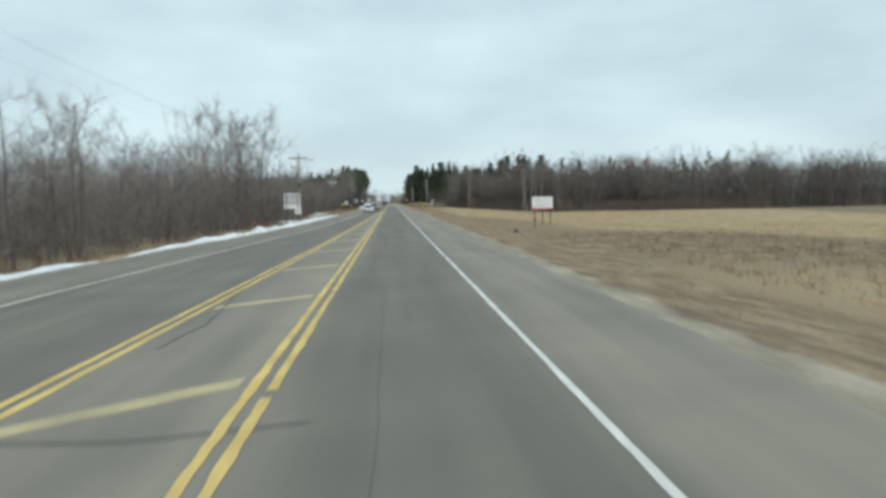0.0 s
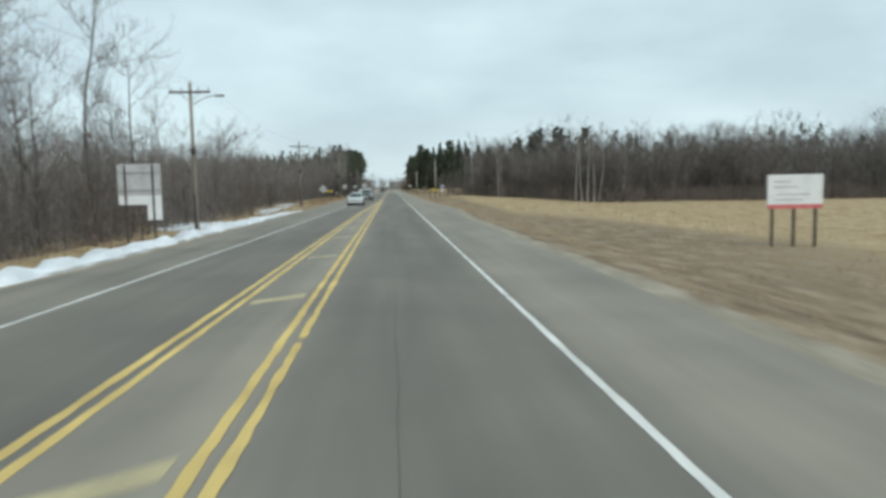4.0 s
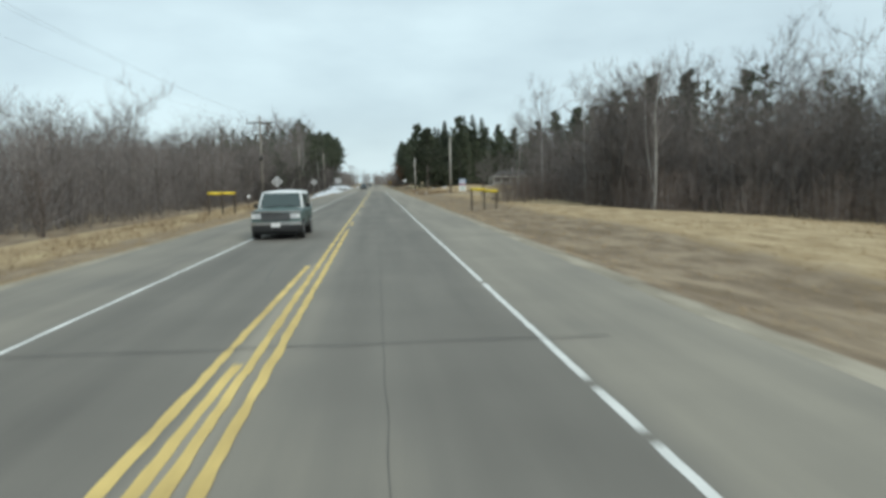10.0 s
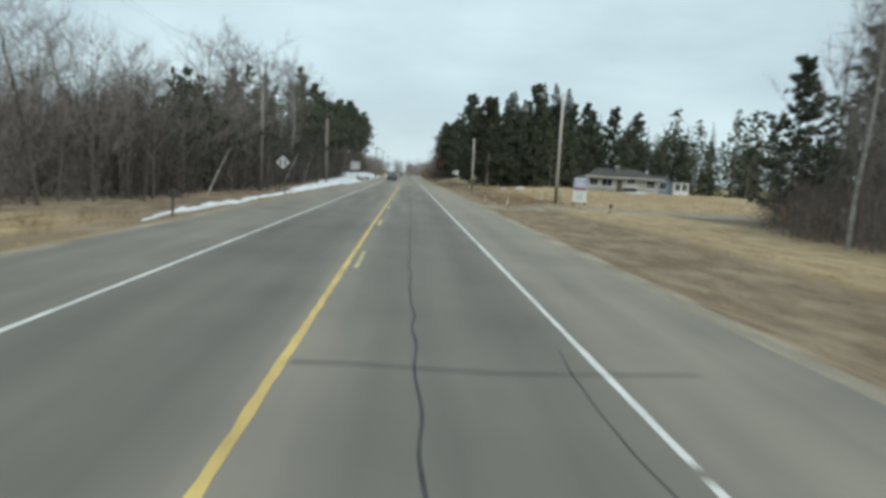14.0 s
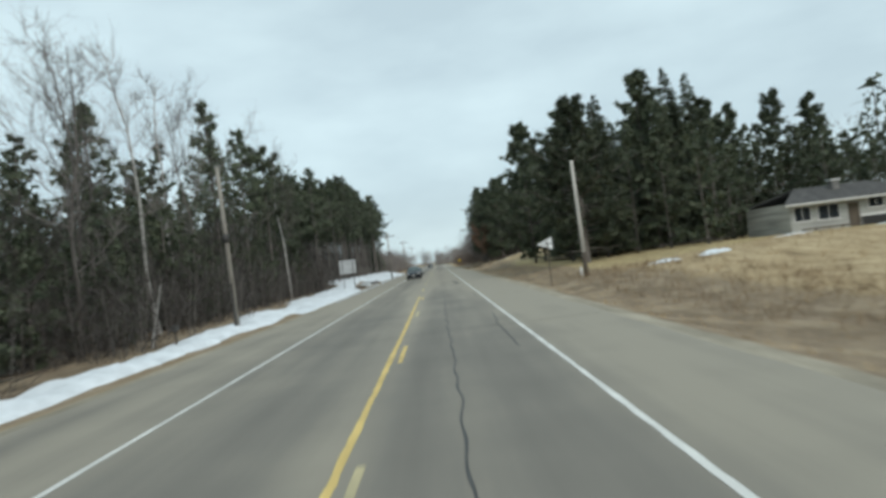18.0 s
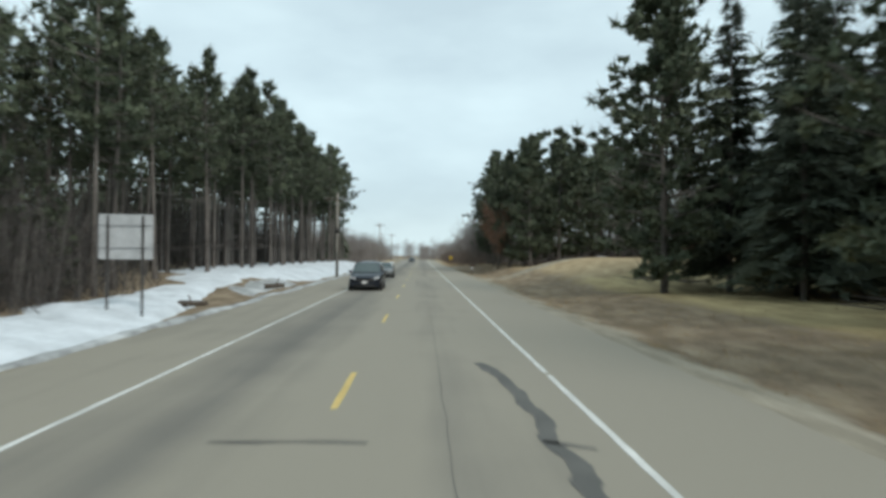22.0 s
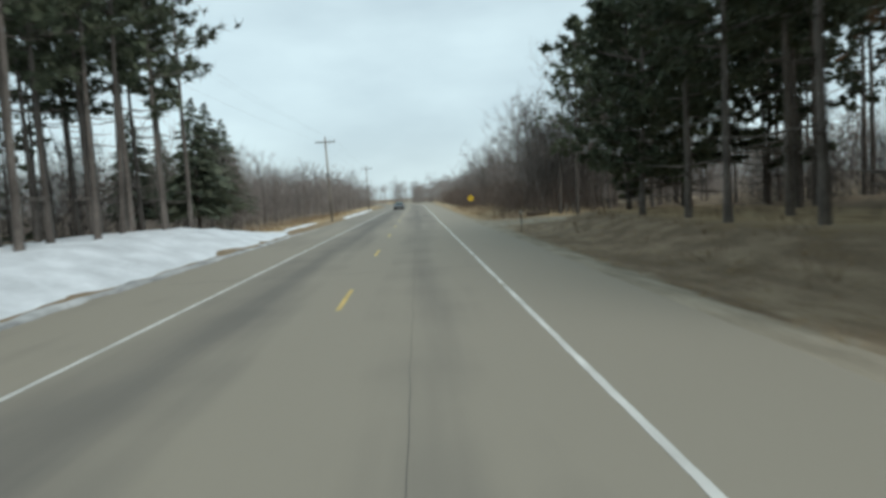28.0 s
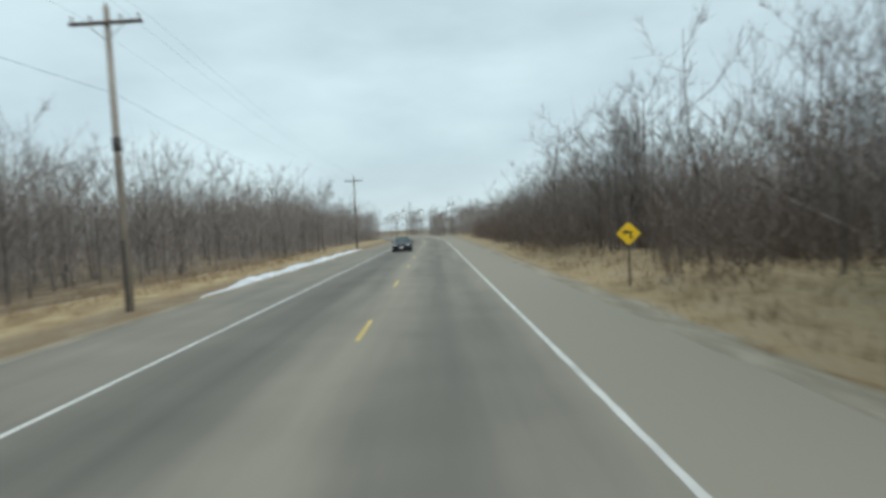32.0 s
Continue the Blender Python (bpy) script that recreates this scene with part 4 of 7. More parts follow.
places += [(R.uniform(-64, -46), R.uniform(-20, 300), R.uniform(1.0, 1.3)) for _ in range(70)]
places = [(x_, y_, s_ * float(interp(y_, [(0, 0.85), (68, 0.85), (78, 1.2), (88, 1.25), (100, 0.95), (120, 0.95), (200, 1.05), (262, 1.3)]))) for x_, y_, s_ in places]
woods("leafless_woods_left", FAR_HARD, places, BARK_GREY, TWIG, "dense grey leafless woodland standing behind the roadside")
woods("thicket_left", STEMS, [(R.uniform(-42, -18.5), y_, R.uniform(0.75, 1.0) * float(interp(y_, [(0, 0.9), (68, 0.9), (78, 1.15), (88, 1.15), (100, 0.9), (120, 0.85), (200, 0.95), (262, 1.2)]))) for y_ in (R.uniform(-20, 248) for _ in range(540))], TWIG, TWIG, "tangled leafless saplings filling the wood")
# under the pines the twigs take the darker colour that stands for shade
woods("thicket_under_pines", STEMS, [(R.uniform(-46, -21), R.uniform(262, 446), R.uniform(0.75, 1.2)) for _ in range(420)] + [(R.uniform(22, 50), R.uniform(396, 446), R.uniform(0.4, 0.8)) for _ in range(150)] + [(R.uniform(26, 60), R.uniform(345, 358), R.uniform(0.4, 0.7)) for _ in range(60)], BARK_PINE, SHADED_TWIG, "leafless undergrowth beneath the pines, shade darkened into its twigs")
woods("undergrowth_beneath_pines", BRUSH, [(edge_left(y_) - R.uniform(-0.3, 7), y_, R.uniform(0.7, 1.4)) for y_ in (R.uniform(232, 345) for _ in range(330))], BARK_PINE, SHADED_TWIG, "branches crowding below the pines, coloured dark for the shade", "undergrowth")
woods("undergrowth_left", BRUSH, [(edge_left(y_) - R.uniform(-0.4, 7), y_, R.uniform(0.55, 1.15)) for y_ in (R.uniform(-15, 236) for _ in range(500))], TWIG, TWIG, "thick leafless undergrowth along the wood's edge", "undergrowth")

for x_, y_, s_ in ((-15.6, 291, 1.25), (-16.8, 297, 1.35), (-14.6, 321, 1.2)):
    BIRCH.put(x_, y_, s_, lean=4)

# left-hand pines: mixed from y 262, a plantation from 335 to 440
for x_, y_, s_ in ((-20.5, 295, 0.84), (-17.6, 310, 1.02), (-16.2, 313, 0.9), (-15.4, 318, 0.86), (-22, 283, 0.7), (-19, 272, 0.72), (-24, 303, 0.95), (-21, 322, 0.95), (-15.6, 328, 0.74), (-16.5, 333, 0.78), (-18.5, 336, 0.85), (-20.5, 346, 1.1), (-22, 341, 1.12)):
    PINE.put(x_, y_, s_)
y = 338.0
while y < 441:
    for row in range(3):
        if R.random() < 0.93:
            PINE.put(-15.6 - 3.1 * row + R.uniform(-1.3, 1.1), y + R.uniform(-1.6, 1.6), R.uniform(0.86, 1.06) * float(interp(y, [(338, 0.84), (358, 0.95), (380, 1.06), (441, 1.16)])), lean=1.5)
    y += R.uniform(2.3, 3.1)
woods("pine_woods_left", FAR_PINE, [(R.uniform(-34, -21), R.uniform(292, 336), R.uniform(0.7, 0.9)) for _ in range(26)] + [(R.uniform(-60, -24.5), R.uniform(336, 443), R.uniform(0.75, 1.0)) for _ in range(40)], BARK_PINE, NEEDLE, "dark pine plantation standing behind the front rows")
woods("young_pines_left", LOW_PINE, [(R.uniform(-21, -15.2), R.uniform(240, 338), R.uniform(0.4, 0.78)) for _ in range(80)] + [(R.uniform(-17, -14.8), R.uniform(248, 334), R.uniform(0.3, 0.6)) for _ in range(44)], BARK_PINE, NEEDLE, "young dark pines crowding beneath the taller trees")
# beyond the plantation: spruces and low brush
WIDE = Kind("spruce_tree", [spruce_tree(130 + i, 16.0, 4.7, 0.2, 34, 11, 24) for i in range(2)], BARK_PINE, NEEDLE_BLUE, "broad dark spruce with drooping boughs", "spruces beyond the pines")
for x_, y_, s_ in ((-20.0, 461, 0.8), (-22.0, 474, 0.8), (-17.6, 449, 0.72), (-25, 455, 0.72), (-27, 468, 0.68)):
    WIDE.put(x_, y_, s_)
places = [(edge_left(y_) - R.uniform(0.5, 26), y_, R.uniform(0.75, 1.2)) for y_ in (R.uniform(447, 640) for _ in range(110))]
woods("low_woods_left", FAR_HARD, places, BARK_GREY, TWIG, "low leafless thicket beyond the pines")
for k in range(26):
    y_ = R.uniform(447, 560)
    HARD.put(edge_left(y_) - R.uniform(0, 7), y_, R.uniform(0.7, 1.05), lean=4)


# right-hand woods behind the field; the corner towards the house lawn is open
def kept(rows):
    return [r for r in rows if not (230 < r[1] < 250 and r[0] < 0.6 * (r[1] - 203.7) + 1.5)]


def line_right(x):
    return float(interp(x, [(18, 196), (20, 187), (34, 176), (55, 171), (110, 160), (200, 140), (300, 100)]))


for k in range(46):
    x_ = 19 + 48 * R.random() ** 1.4
    HARD.put(x_, line_right(x_) + R.uniform(0, 9), R.uniform(0.95, 1.4) * (1.1 if x_ > 28 else 1.0), lean=3)
for k in range(20):
    y_ = R.uniform(188, 240)
    HARD.put(float(interp(y_, [(188, 19.5), (225, 18.5), (232, 19.5), (246, 27)])) + R.uniform(0, 6), y_, R.uniform(0.85, 1.25), lean=4)
for x_, y_, s_ in ((33.4, 175.5, 1.05), (34.6, 176.4, 1.1), (35.6, 175.8, 1.0), (36.8, 176.8, 1.12), (32.6, 177.4, 0.95), (20.2, 186.2, 0.9), (22.0, 190, 0.95), (19.4, 200, 0.95), (18.6, 214, 1.0), (41, 178, 0.95), (17.9, 224, 0.85)):
    BIRCH.put(x_, y_, s_, lean=3)
for x_, y_, s_ in ((25.5, 235, 0.72), (27.8, 232, 0.74), (29.5, 238, 0.76), (24.2, 240, 0.66), (32, 229, 0.85), (35, 224, 0.9), (38, 230, 0.98), (41, 226, 0.98), (44, 233, 1.0), (36.5, 236, 0.9), (47, 222, 0.95), (33, 241, 0.8)):
    FULL.put(x_, y_, s_)
places = []
while len(places) < 180:
    x_ = R.uniform(19, 230)
    places.append((x_, line_right(x_) + R.uniform(6, 46), R.uniform(1.25, 1.8)))
woods("leafless_woods_right", FAR_HARD, [p for p in places if not (p[0] < 60 and p[1] > 247)], BARK_GREY, TWIG, "broad belt of grey leafless woodland behind the field")
woods("thicket_right", STEMS, [(x_, line_right(x_) + R.uniform(3, 32), R.uniform(1.1, 1.6) * float(interp(x_, [(19, 0.6), (40, 0.75), (60, 1.0)]))) for x_ in (19 + 160 * R.random() ** 1.3 for _ in range(560))] + kept([(R.uniform(20, 45), R.uniform(190, 246), R.uniform(0.6, 0.9)) for _ in range(130)]), TWIG, TWIG, "tangled leafless saplings filling the wood behind the field")
woods("dark_pines_right", FAR_PINE, [(R.uniform(31, 120), R.uniform(212, 246), R.uniform(0.72, 0.9)) for _ in range(52)], BARK_PINE, NEEDLE, "dark pines showing above the leafless woodland")
woods("undergrowth_right", BRUSH, [(x_, line_right(x_) + R.uniform(-1, 5), R.uniform(0.5, 1.0)) for x_ in (19 + 70 * R.random() for _ in range(320))] + kept([(18.2 + R.uniform(-0.5, 8), R.uniform(190, 246), R.uniform(0.5, 1.0)) for _ in range(260)]) + [(R.uniform(11.5, 18), R.uniform(202, 212), R.uniform(0.5, 0.9)) for _ in range(26)], TWIG, TWIG_RED, "leafless reddish undergrowth at the foot of the trees", "undergrowth")

for x_, y_, s_ in ((10.6, 205.0, 0.5), (11.7, 206.5, 0.58), (10.9, 209.2, 0.45), (13.5, 208, 0.62), (15.0, 211, 0.7)):
    HARD.put(x_, y_, s_, lean=13)
# right-hand spruces round the house and lawn
for x_, y_, s_ in ((17.0, 322, 0.98), (24.3, 327, 1.2), (26.9, 328.4, 1.22), (29.6, 329.2, 1.18), (21.9, 339, 1.0), (20.3, 341.5, 1.05), (16.8, 338, 0.95), (24.8, 343, 1.05), (19.5, 330, 1.12)):
    SPRUCE.put(x_, y_, s_)
for x_, y_, s_ in ((18.2, 348.5, 1.15), (21.0, 346, 1.25), (24.5, 349.5, 1.15)):
    SPRUCE.put(x_, y_, s_)
for x_, y_, s_ in ((13.0, 345, 1.16), (15.2, 351, 1.05), (24.5, 331, 1.02), (27.5, 328, 0.95), (31, 330, 1.0), (35, 332, 0.95), (39, 329, 0.98), (44, 331, 0.95), (28, 346, 1.1), (14.4, 327, 1.0), (22.5, 325, 1.15), (36, 340, 1.1)):
    FULL.put(x_, y_, s_)
BIG = Kind("white_pine", [pine_tree(99, 14.5, 0.12, 84, 11, 11, 5.2, 0.014, 5)], BARK_PINE, NEEDLE, "broad old white pine standing on the lawn", "bushy pines beside the road")
BIG.put(13.2, 314, 1.0)
woods("young_pines_right", LOW_PINE, [(R.uniform(22, 64), R.uniform(320.5, 330), R.uniform(0.7, 1.05)) for _ in range(34)] + [(24, 314, 0.95), (26.2, 317, 1.05), (22, 318, 1.0), (19.5, 320, 1.0)], BARK_PINE, NEEDLE, "dark young pines crowding behind the house")
woods("conifers_right", FAR_SPRUCE, [(R.uniform(38, 100), R.uniform(322, 352), R.uniform(0.72, 0.88)) for _ in range(40)] + [(R.uniform(24, 40), R.uniform(342, 356), R.uniform(0.9, 1.1)) for _ in range(14)], BARK_PINE, NEEDLE_BLUE, "dark conifers standing behind the house and lawn")
# trees behind the knoll
for x_, y_, s_ in ((34, 396, 2.2), (30, 399, 1.9), (27.5, 401.5, 1.8), (36.5, 391, 1.7), (25, 398, 1.6)):
    HARD.put(x_, y_, s_)
woods("woods_behind_knoll", FAR_HARD, [(R.uniform(33, 80), R.uniform(356, 402), R.uniform(1.2, 1.8)) for _ in range(50)], BARK_GREY, TWIG, "leafless trees standing behind the grassy knoll")
for x_, y_, s_ in ((23, 399, 0.95), (26, 404, 1.0), (21, 403, 1.0), (42, 401, 1.05), (33, 405, 1.05), (37.5, 404, 1.0)):
    PINE.put(x_, y_, s_)
# dark pines close to the road, from y 392 to 432
for x_, y_, s_ in ((13.6, 395, 1.02), (17.5, 396.5, 1.1), (11.4, 399, 0.95), (15.5, 400.5, 1.1), (20.5, 398.5, 1.05), (23.8, 400.5, 1.08), (27.6, 403, 1.1), (31, 404.5, 1.05), (11.2, 424.5, 0.98), (12.4, 430.5, 0.95), (15.8, 431, 1.05), (19.8, 429, 1.0)):
    FULL.put(x_, y_, s_)
CANOPY = Kind("pine_tree", [pine_tree(96 + i, 17.0, 0.3 + 0.06 * i, 46, 8, 10, 3.9, heart=2) for i in range(3)], BARK_PINE, NEEDLE, "tall pine with a dense dark canopy over a bare stem", "pines on the bank")
for x_, y_, s_ in ((10.8, 404.5, 0.92), (14.4, 405.5, 1.05), (11.3, 409.5, 0.98), (16.8, 410.5, 1.06), (10.9, 414.5, 0.95), (13.9, 416, 1.0), (11.5, 419.5, 0.96), (17.0, 421, 1.05), (20.0, 414, 1.05)):
    CANOPY.put(x_, y_, s_, lean=1.5)
for k in range(24):
    PINE.put(R.uniform(17, 30), R.uniform(402, 434), R.uniform(0.85, 1.1))
woods("pine_woods_right", FAR_PINE, [(R.uniform(27, 60), R.uniform(402, 445), R.uniform(0.85, 1.1)) for _ in range(34)], BARK_PINE, NEEDLE, "dark pine wood on the rising ground beside the road")
for x_, y_, s_ in ((13.8, 449.2, 0.95), (17.2, 451.5, 1.05), (20.5, 450, 1.0), (24, 451, 1.05), (28, 450.5, 1.05), (19, 456, 1.0)):
    CANOPY.put(x_, y_, s_)
# leafless trees past the side road, on to the bend
for x_, y_, s_ in ((12.5, 450, 1.7), (10.8, 453, 1.15), (14, 456, 1.5), (11.5, 460, 1.2), (16, 452, 1.6), (13, 463, 1.3), (10.6, 468, 1.05)):
    HARD.put(x_, y_, s_, lean=5)
for k in range(34):
    y_ = R.uniform(451, 560)
    HARD.put(9.6 + 8 * R.random(), y_, R.uniform(0.85, 1.25), lean=4)
for x_, y_, s_ in ((11.6, 451.2, 0.95), (13.2, 452.4, 1.1)):
    HARD.put(x_, y_, s_, lean=20)
for x_, y_, s_ in ((12.0, 466, 1.0),):
    BIRCH.put(x_, y_, s_, lean=6)
for x_, y_, s_ in ((18, 453, 0.9), (21, 455, 1.0), (24, 454, 1.0)):
    PINE.put(x_, y_, s_)
woods("leafless_woods_far_right", FAR_HARD, [(R.uniform(12, 70), R.uniform(451, 660), R.uniform(0.95, 1.35)) for _ in range(150)], BARK_GREY, TWIG, "leafless woodland beside the road towards the bend")
far = []
while len(far) < 90:
    x_, y_ = R.uniform(-190, 190), R.uniform(610, 800)
    d_ = math.hypot(x_ + BEND_R, y_ - BEND_Y) - BEND_R
    if not -14 < d_ < 11:
        far.append((x_, y_, R.uniform(0.9, 1.5)))
woods("thicket_far_right", STEMS, [(R.uniform(11, 48), R.uniform(451, 640), R.uniform(0.75, 1.05)) for _ in range(400)] + [(edge_left(y_) - R.uniform(1, 30), y_, R.uniform(0.8, 1.15)) for y_ in (R.uniform(447, 640) for _ in range(420))], TWIG, TWIG, "tangled leafless saplings along the road to the bend")
woods("thicket_far_end", STEMS, [(x_, y_, R.uniform(0.8, 1.25)) for x_, y_, _ in far for _ in range(2)], TWIG, TWIG, "tangled leafless saplings closing the view at the bend")
woods("far_woods", FAR_HARD, far, BARK_GREY, TWIG, "hazy leafless woodland closing the view at the bend")
woods("undergrowth_far_right", BRUSH, [(8.8 + R.uniform(-0.4, 9), R.uniform(450.5, 600), R.uniform(0.6, 1.15)) for _ in range(520)] + [(13 + R.uniform(-0.5, 9), R.uniform(394, 434), R.uniform(0.15, 0.35)) for _ in range(50)], TWIG_RED, TWIG_RED, "leafless reddish undergrowth at the foot of the trees", "undergrowth")
# distant tree mass on both sides, closing the gaps between the trunks
def mass_tree(seed, conifer):
    rng = np.random.default_rng(seed)
    n = 130
    u = rng.uniform(0, 1, n) ** (0.8 if conifer else 0.6)
    z = 9 * u
    r = (2.6 * (1 - u) + 0.3) if conifer else 2.4 * np.sqrt(np.clip(1 - (u - 0.45) ** 2 * 2.6, 0.05, 1))
    a = rng.uniform(0, 2 * np.pi, n)
    q = rng.uniform(0.2, 1, n) ** 0.5 * r
    base = np.stack([np.cos(a) * q, np.sin(a) * q, z], 1)
    tip = base + rng.normal(size=(n, 3)) * [0.35, 0.35, 0.2] + ([0, 0, -0.2] if conifer else [0, 0, 1.0])
    return tubes([(np.zeros(3), np.array([0, 0, 8.5]), 0.11, 0.03)], 4), slivers(base, tip, rng.uniform(0.25, 0.5, n) if conifer else rng.uniform(0.08, 0.2, n), rng)


MASS_H, MASS_C = [mass_tree(400 + i, False) for i in range(3)], [mass_tree(410 + i, True) for i in range(3)]
woods("far_belt_left", MASS_H, [(R.uniform(-120, -62), R.uniform(-30, 270), R.uniform(0.65, 0.95)) for _ in range(300)] + [(R.uniform(-90, -40), R.uniform(450, 660), R.uniform(0.7, 0.95)) for _ in range(160)], BARK_GREY, TWIG, "distant grey leafless forest")
woods("far_belt_right", MASS_H, [(x_, line_right(x_) + R.uniform(34, 75), R.uniform(0.95, 1.3)) for x_ in (R.uniform(70, 330) for _ in range(330))] + [(R.uniform(55, 110), R.uniform(450, 660), R.uniform(0.9, 1.2)) for _ in range(110)] + [(R.uniform(15, 30), R.uniform(456, 600), R.uniform(0.5, 0.75)) for _ in range(110)], BARK_GREY, TWIG, "distant grey leafless forest")
woods("far_belt_conifers", MASS_C, [(R.uniform(-40, -20), R.uniform(262, 338), R.uniform(0.6, 0.95)) for _ in range(110)] + [(R.uniform(-95, -29), R.uniform(338, 448), R.uniform(1.1, 1.6)) for _ in range(300)] + [(R.uniform(44, 110), R.uniform(350, 400), R.uniform(1.1, 1.6)) for _ in range(90)] + [(R.uniform(50, 120), R.uniform(316, 352), R.uniform(1.1, 1.7)) for _ in range(60)], BARK_PINE, NEEDLE, "distant dark conifer forest")
def haze_tree(seed):
    """A far crown of very fine upright twigs over a few thin limbs."""
    rng = np.random.default_rng(seed)
    n = 330
    u = rng.uniform(0, 1, n) ** 0.75
    r = 2.3 * np.sqrt(np.clip(1 - (u - 0.5) ** 2 * 3.0, 0.06, 1)) * rng.uniform(0.75, 1.1, n)
    a = rng.uniform(0, 2 * np.pi, n)
    q = rng.uniform(0.05, 1, n) ** 0.5 * r
    base = np.stack([np.cos(a) * q, np.sin(a) * q, 1.2 + 6.6 * u], 1)
    d = rng.normal(size=(n, 3)) * [0.5, 0.5, 0.35] + np.stack([np.cos(a) * q * 0.3, np.sin(a) * q * 0.3, np.full(n, 0.8)], 1)
    tip = base + d * rng.uniform(0.4, 1.2, (n, 1))
    limbs = [(np.zeros(3), np.array([0, 0, 6.5]), 0.09, 0.03)]
    for k in range(7):
        b, z = rng.uniform(0, 2 * np.pi), rng.uniform(1.5, 5)
        limbs.append((np.array([0, 0, z]), np.array([np.cos(b) * 1.5, np.sin(b) * 1.5, z + 2.2]), 0.04, 0.012))
    return tubes(limbs, 3), slivers(base, tip, rng.uniform(0.016, 0.038, n), rng)


HAZE = [haze_tree(430 + i) for i in range(5)]
woods("hazy_crowns_left", HAZE, [(R.uniform(-38, -16.2), R.uniform(-8, 74), R.uniform(0.66, 0.86)) for _ in range(140)] + [(R.uniform(-38, -16.2), R.uniform(74, 92), R.uniform(0.9, 1.12)) for _ in range(34)] + [(R.uniform(-36, -16.5), R.uniform(92, 200), R.uniform(0.74, 0.95)) for _ in range(170)] + [(R.uniform(-36, -15.5), R.uniform(200, 262), R.uniform(0.85, 1.12)) for _ in range(110)] + [(edge_left(y_) - R.uniform(1, 16), y_, R.uniform(0.6, 1.0)) for y_ in (R.uniform(452, 600) for _ in range(110))], BARK_GREY, TWIG, "fine grey-brown twigs of the crowded leafless wood")
woods("hazy_crowns_right", HAZE, [(x_, line_right(x_) + R.uniform(1, 22), R.uniform(1.1, 1.6) * float(interp(x_, [(19, 0.7), (32, 0.85), (60, 1.05)]))) for x_ in (19 + 110 * R.random() ** 1.3 for _ in range(210))] + [(R.uniform(21, 48), R.uniform(399, 409), R.uniform(0.45, 0.85)) for _ in range(44)] + kept([(R.uniform(19, 30), R.uniform(190, 244), R.uniform(0.7, 1.0)) for _ in range(26)]) + [(R.uniform(11, 17), R.uniform(203, 212), R.uniform(0.35, 0.6)) for _ in range(9)] + [(R.uniform(11, 27), R.uniform(450, 466), R.uniform(0.85, 1.15)) for _ in range(52)] + [(R.uniform(10.0, 22), R.uniform(462, 600), R.uniform(0.62, 0.92)) for _ in range(170)] + [(33.2, 396.5, 2.1), (34.6, 396.0, 2.2), (33.8, 397.5, 1.9), (32.6, 395.8, 1.8)], BARK_GREY, TWIG, "fine grey-brown twigs of the crowded leafless wood")
# fine twigs in the darker colour, painting the shade inside the wood
woods("dead_branches_left", HAZE, [(R.uniform(-22, -14.5), R.uniform(236, 338), R.uniform(0.55, 1.0)) for _ in range(120)], BARK_PINE, SHADED_TWIG, "twigs filling the wood beneath the pines, coloured dark for the shade")
closing = []
while len(closing) < 190:
    x_, y_ = R.uniform(-90, 90), R.uniform(632, 780)
    d_ = math.hypot(x_ + BEND_R, y_ - BEND_Y) - BEND_R
    if not -11 < d_ < 9:
        closing.append((x_, y_, R.uniform(0.7, 1.05)))
while len(closing) < 420:
    x_, y_ = R.uniform(-50, 55), R.uniform(612, 690)
    d_ = math.hypot(x_ + BEND_R, y_ - BEND_Y) - BEND_R
    if not -10.5 < d_ < 8.5:
        closing.append((x_, y_, R.uniform(0.55, 0.85)))
woods("closing_brush", BRUSH, [(x_, y_ + 3, 1.3) for x_, y_, _ in closing[190:]], TWIG, TWIG, "leafless brush closing the view where the road bends", "undergrowth")
woods("closing_belt", MASS_H, closing, BARK_GREY, TWIG, "grey leafless trees closing the view where the road bends")
# the oak that keeps its brown leaves
def leafy_oak(place, s):
    (tv, tf), (cv, cf) = bare_tree(301, 9.0, 0.36, 15, 4, 3, 0.22)
    oak = thing("oak_tree", place, "oak still holding rust-brown dead leaves", "tree")
    new("trunk", soup("trunk", tv, tf, BARK_GREY, True)).parent = oak
    new("branches", soup("branches", cv, cf, TWIG)).parent = oak
    rng = np.random.default_rng(5)
    pick = cv[rng.integers(0, len(cv), 3200)] + rng.normal(size=(3200, 3)) * 0.08
    pick = pick[pick[:, 2] > 1.2]
    new("leaves", soup("leaves", *slivers(pick, pick + rng.normal(size=pick.shape) * 0.13, 0.13, rng), DEAD_LEAF)).parent = oak
    oak.scale = (s, s, s)
    return oak


leafy_oak((9.8, 397.5, spot(9.8, 397.5) - 0.1), 0.85)
leafy_oak((10.2, 403.5, spot(10.2, 403.5) - 0.1), 0.8)


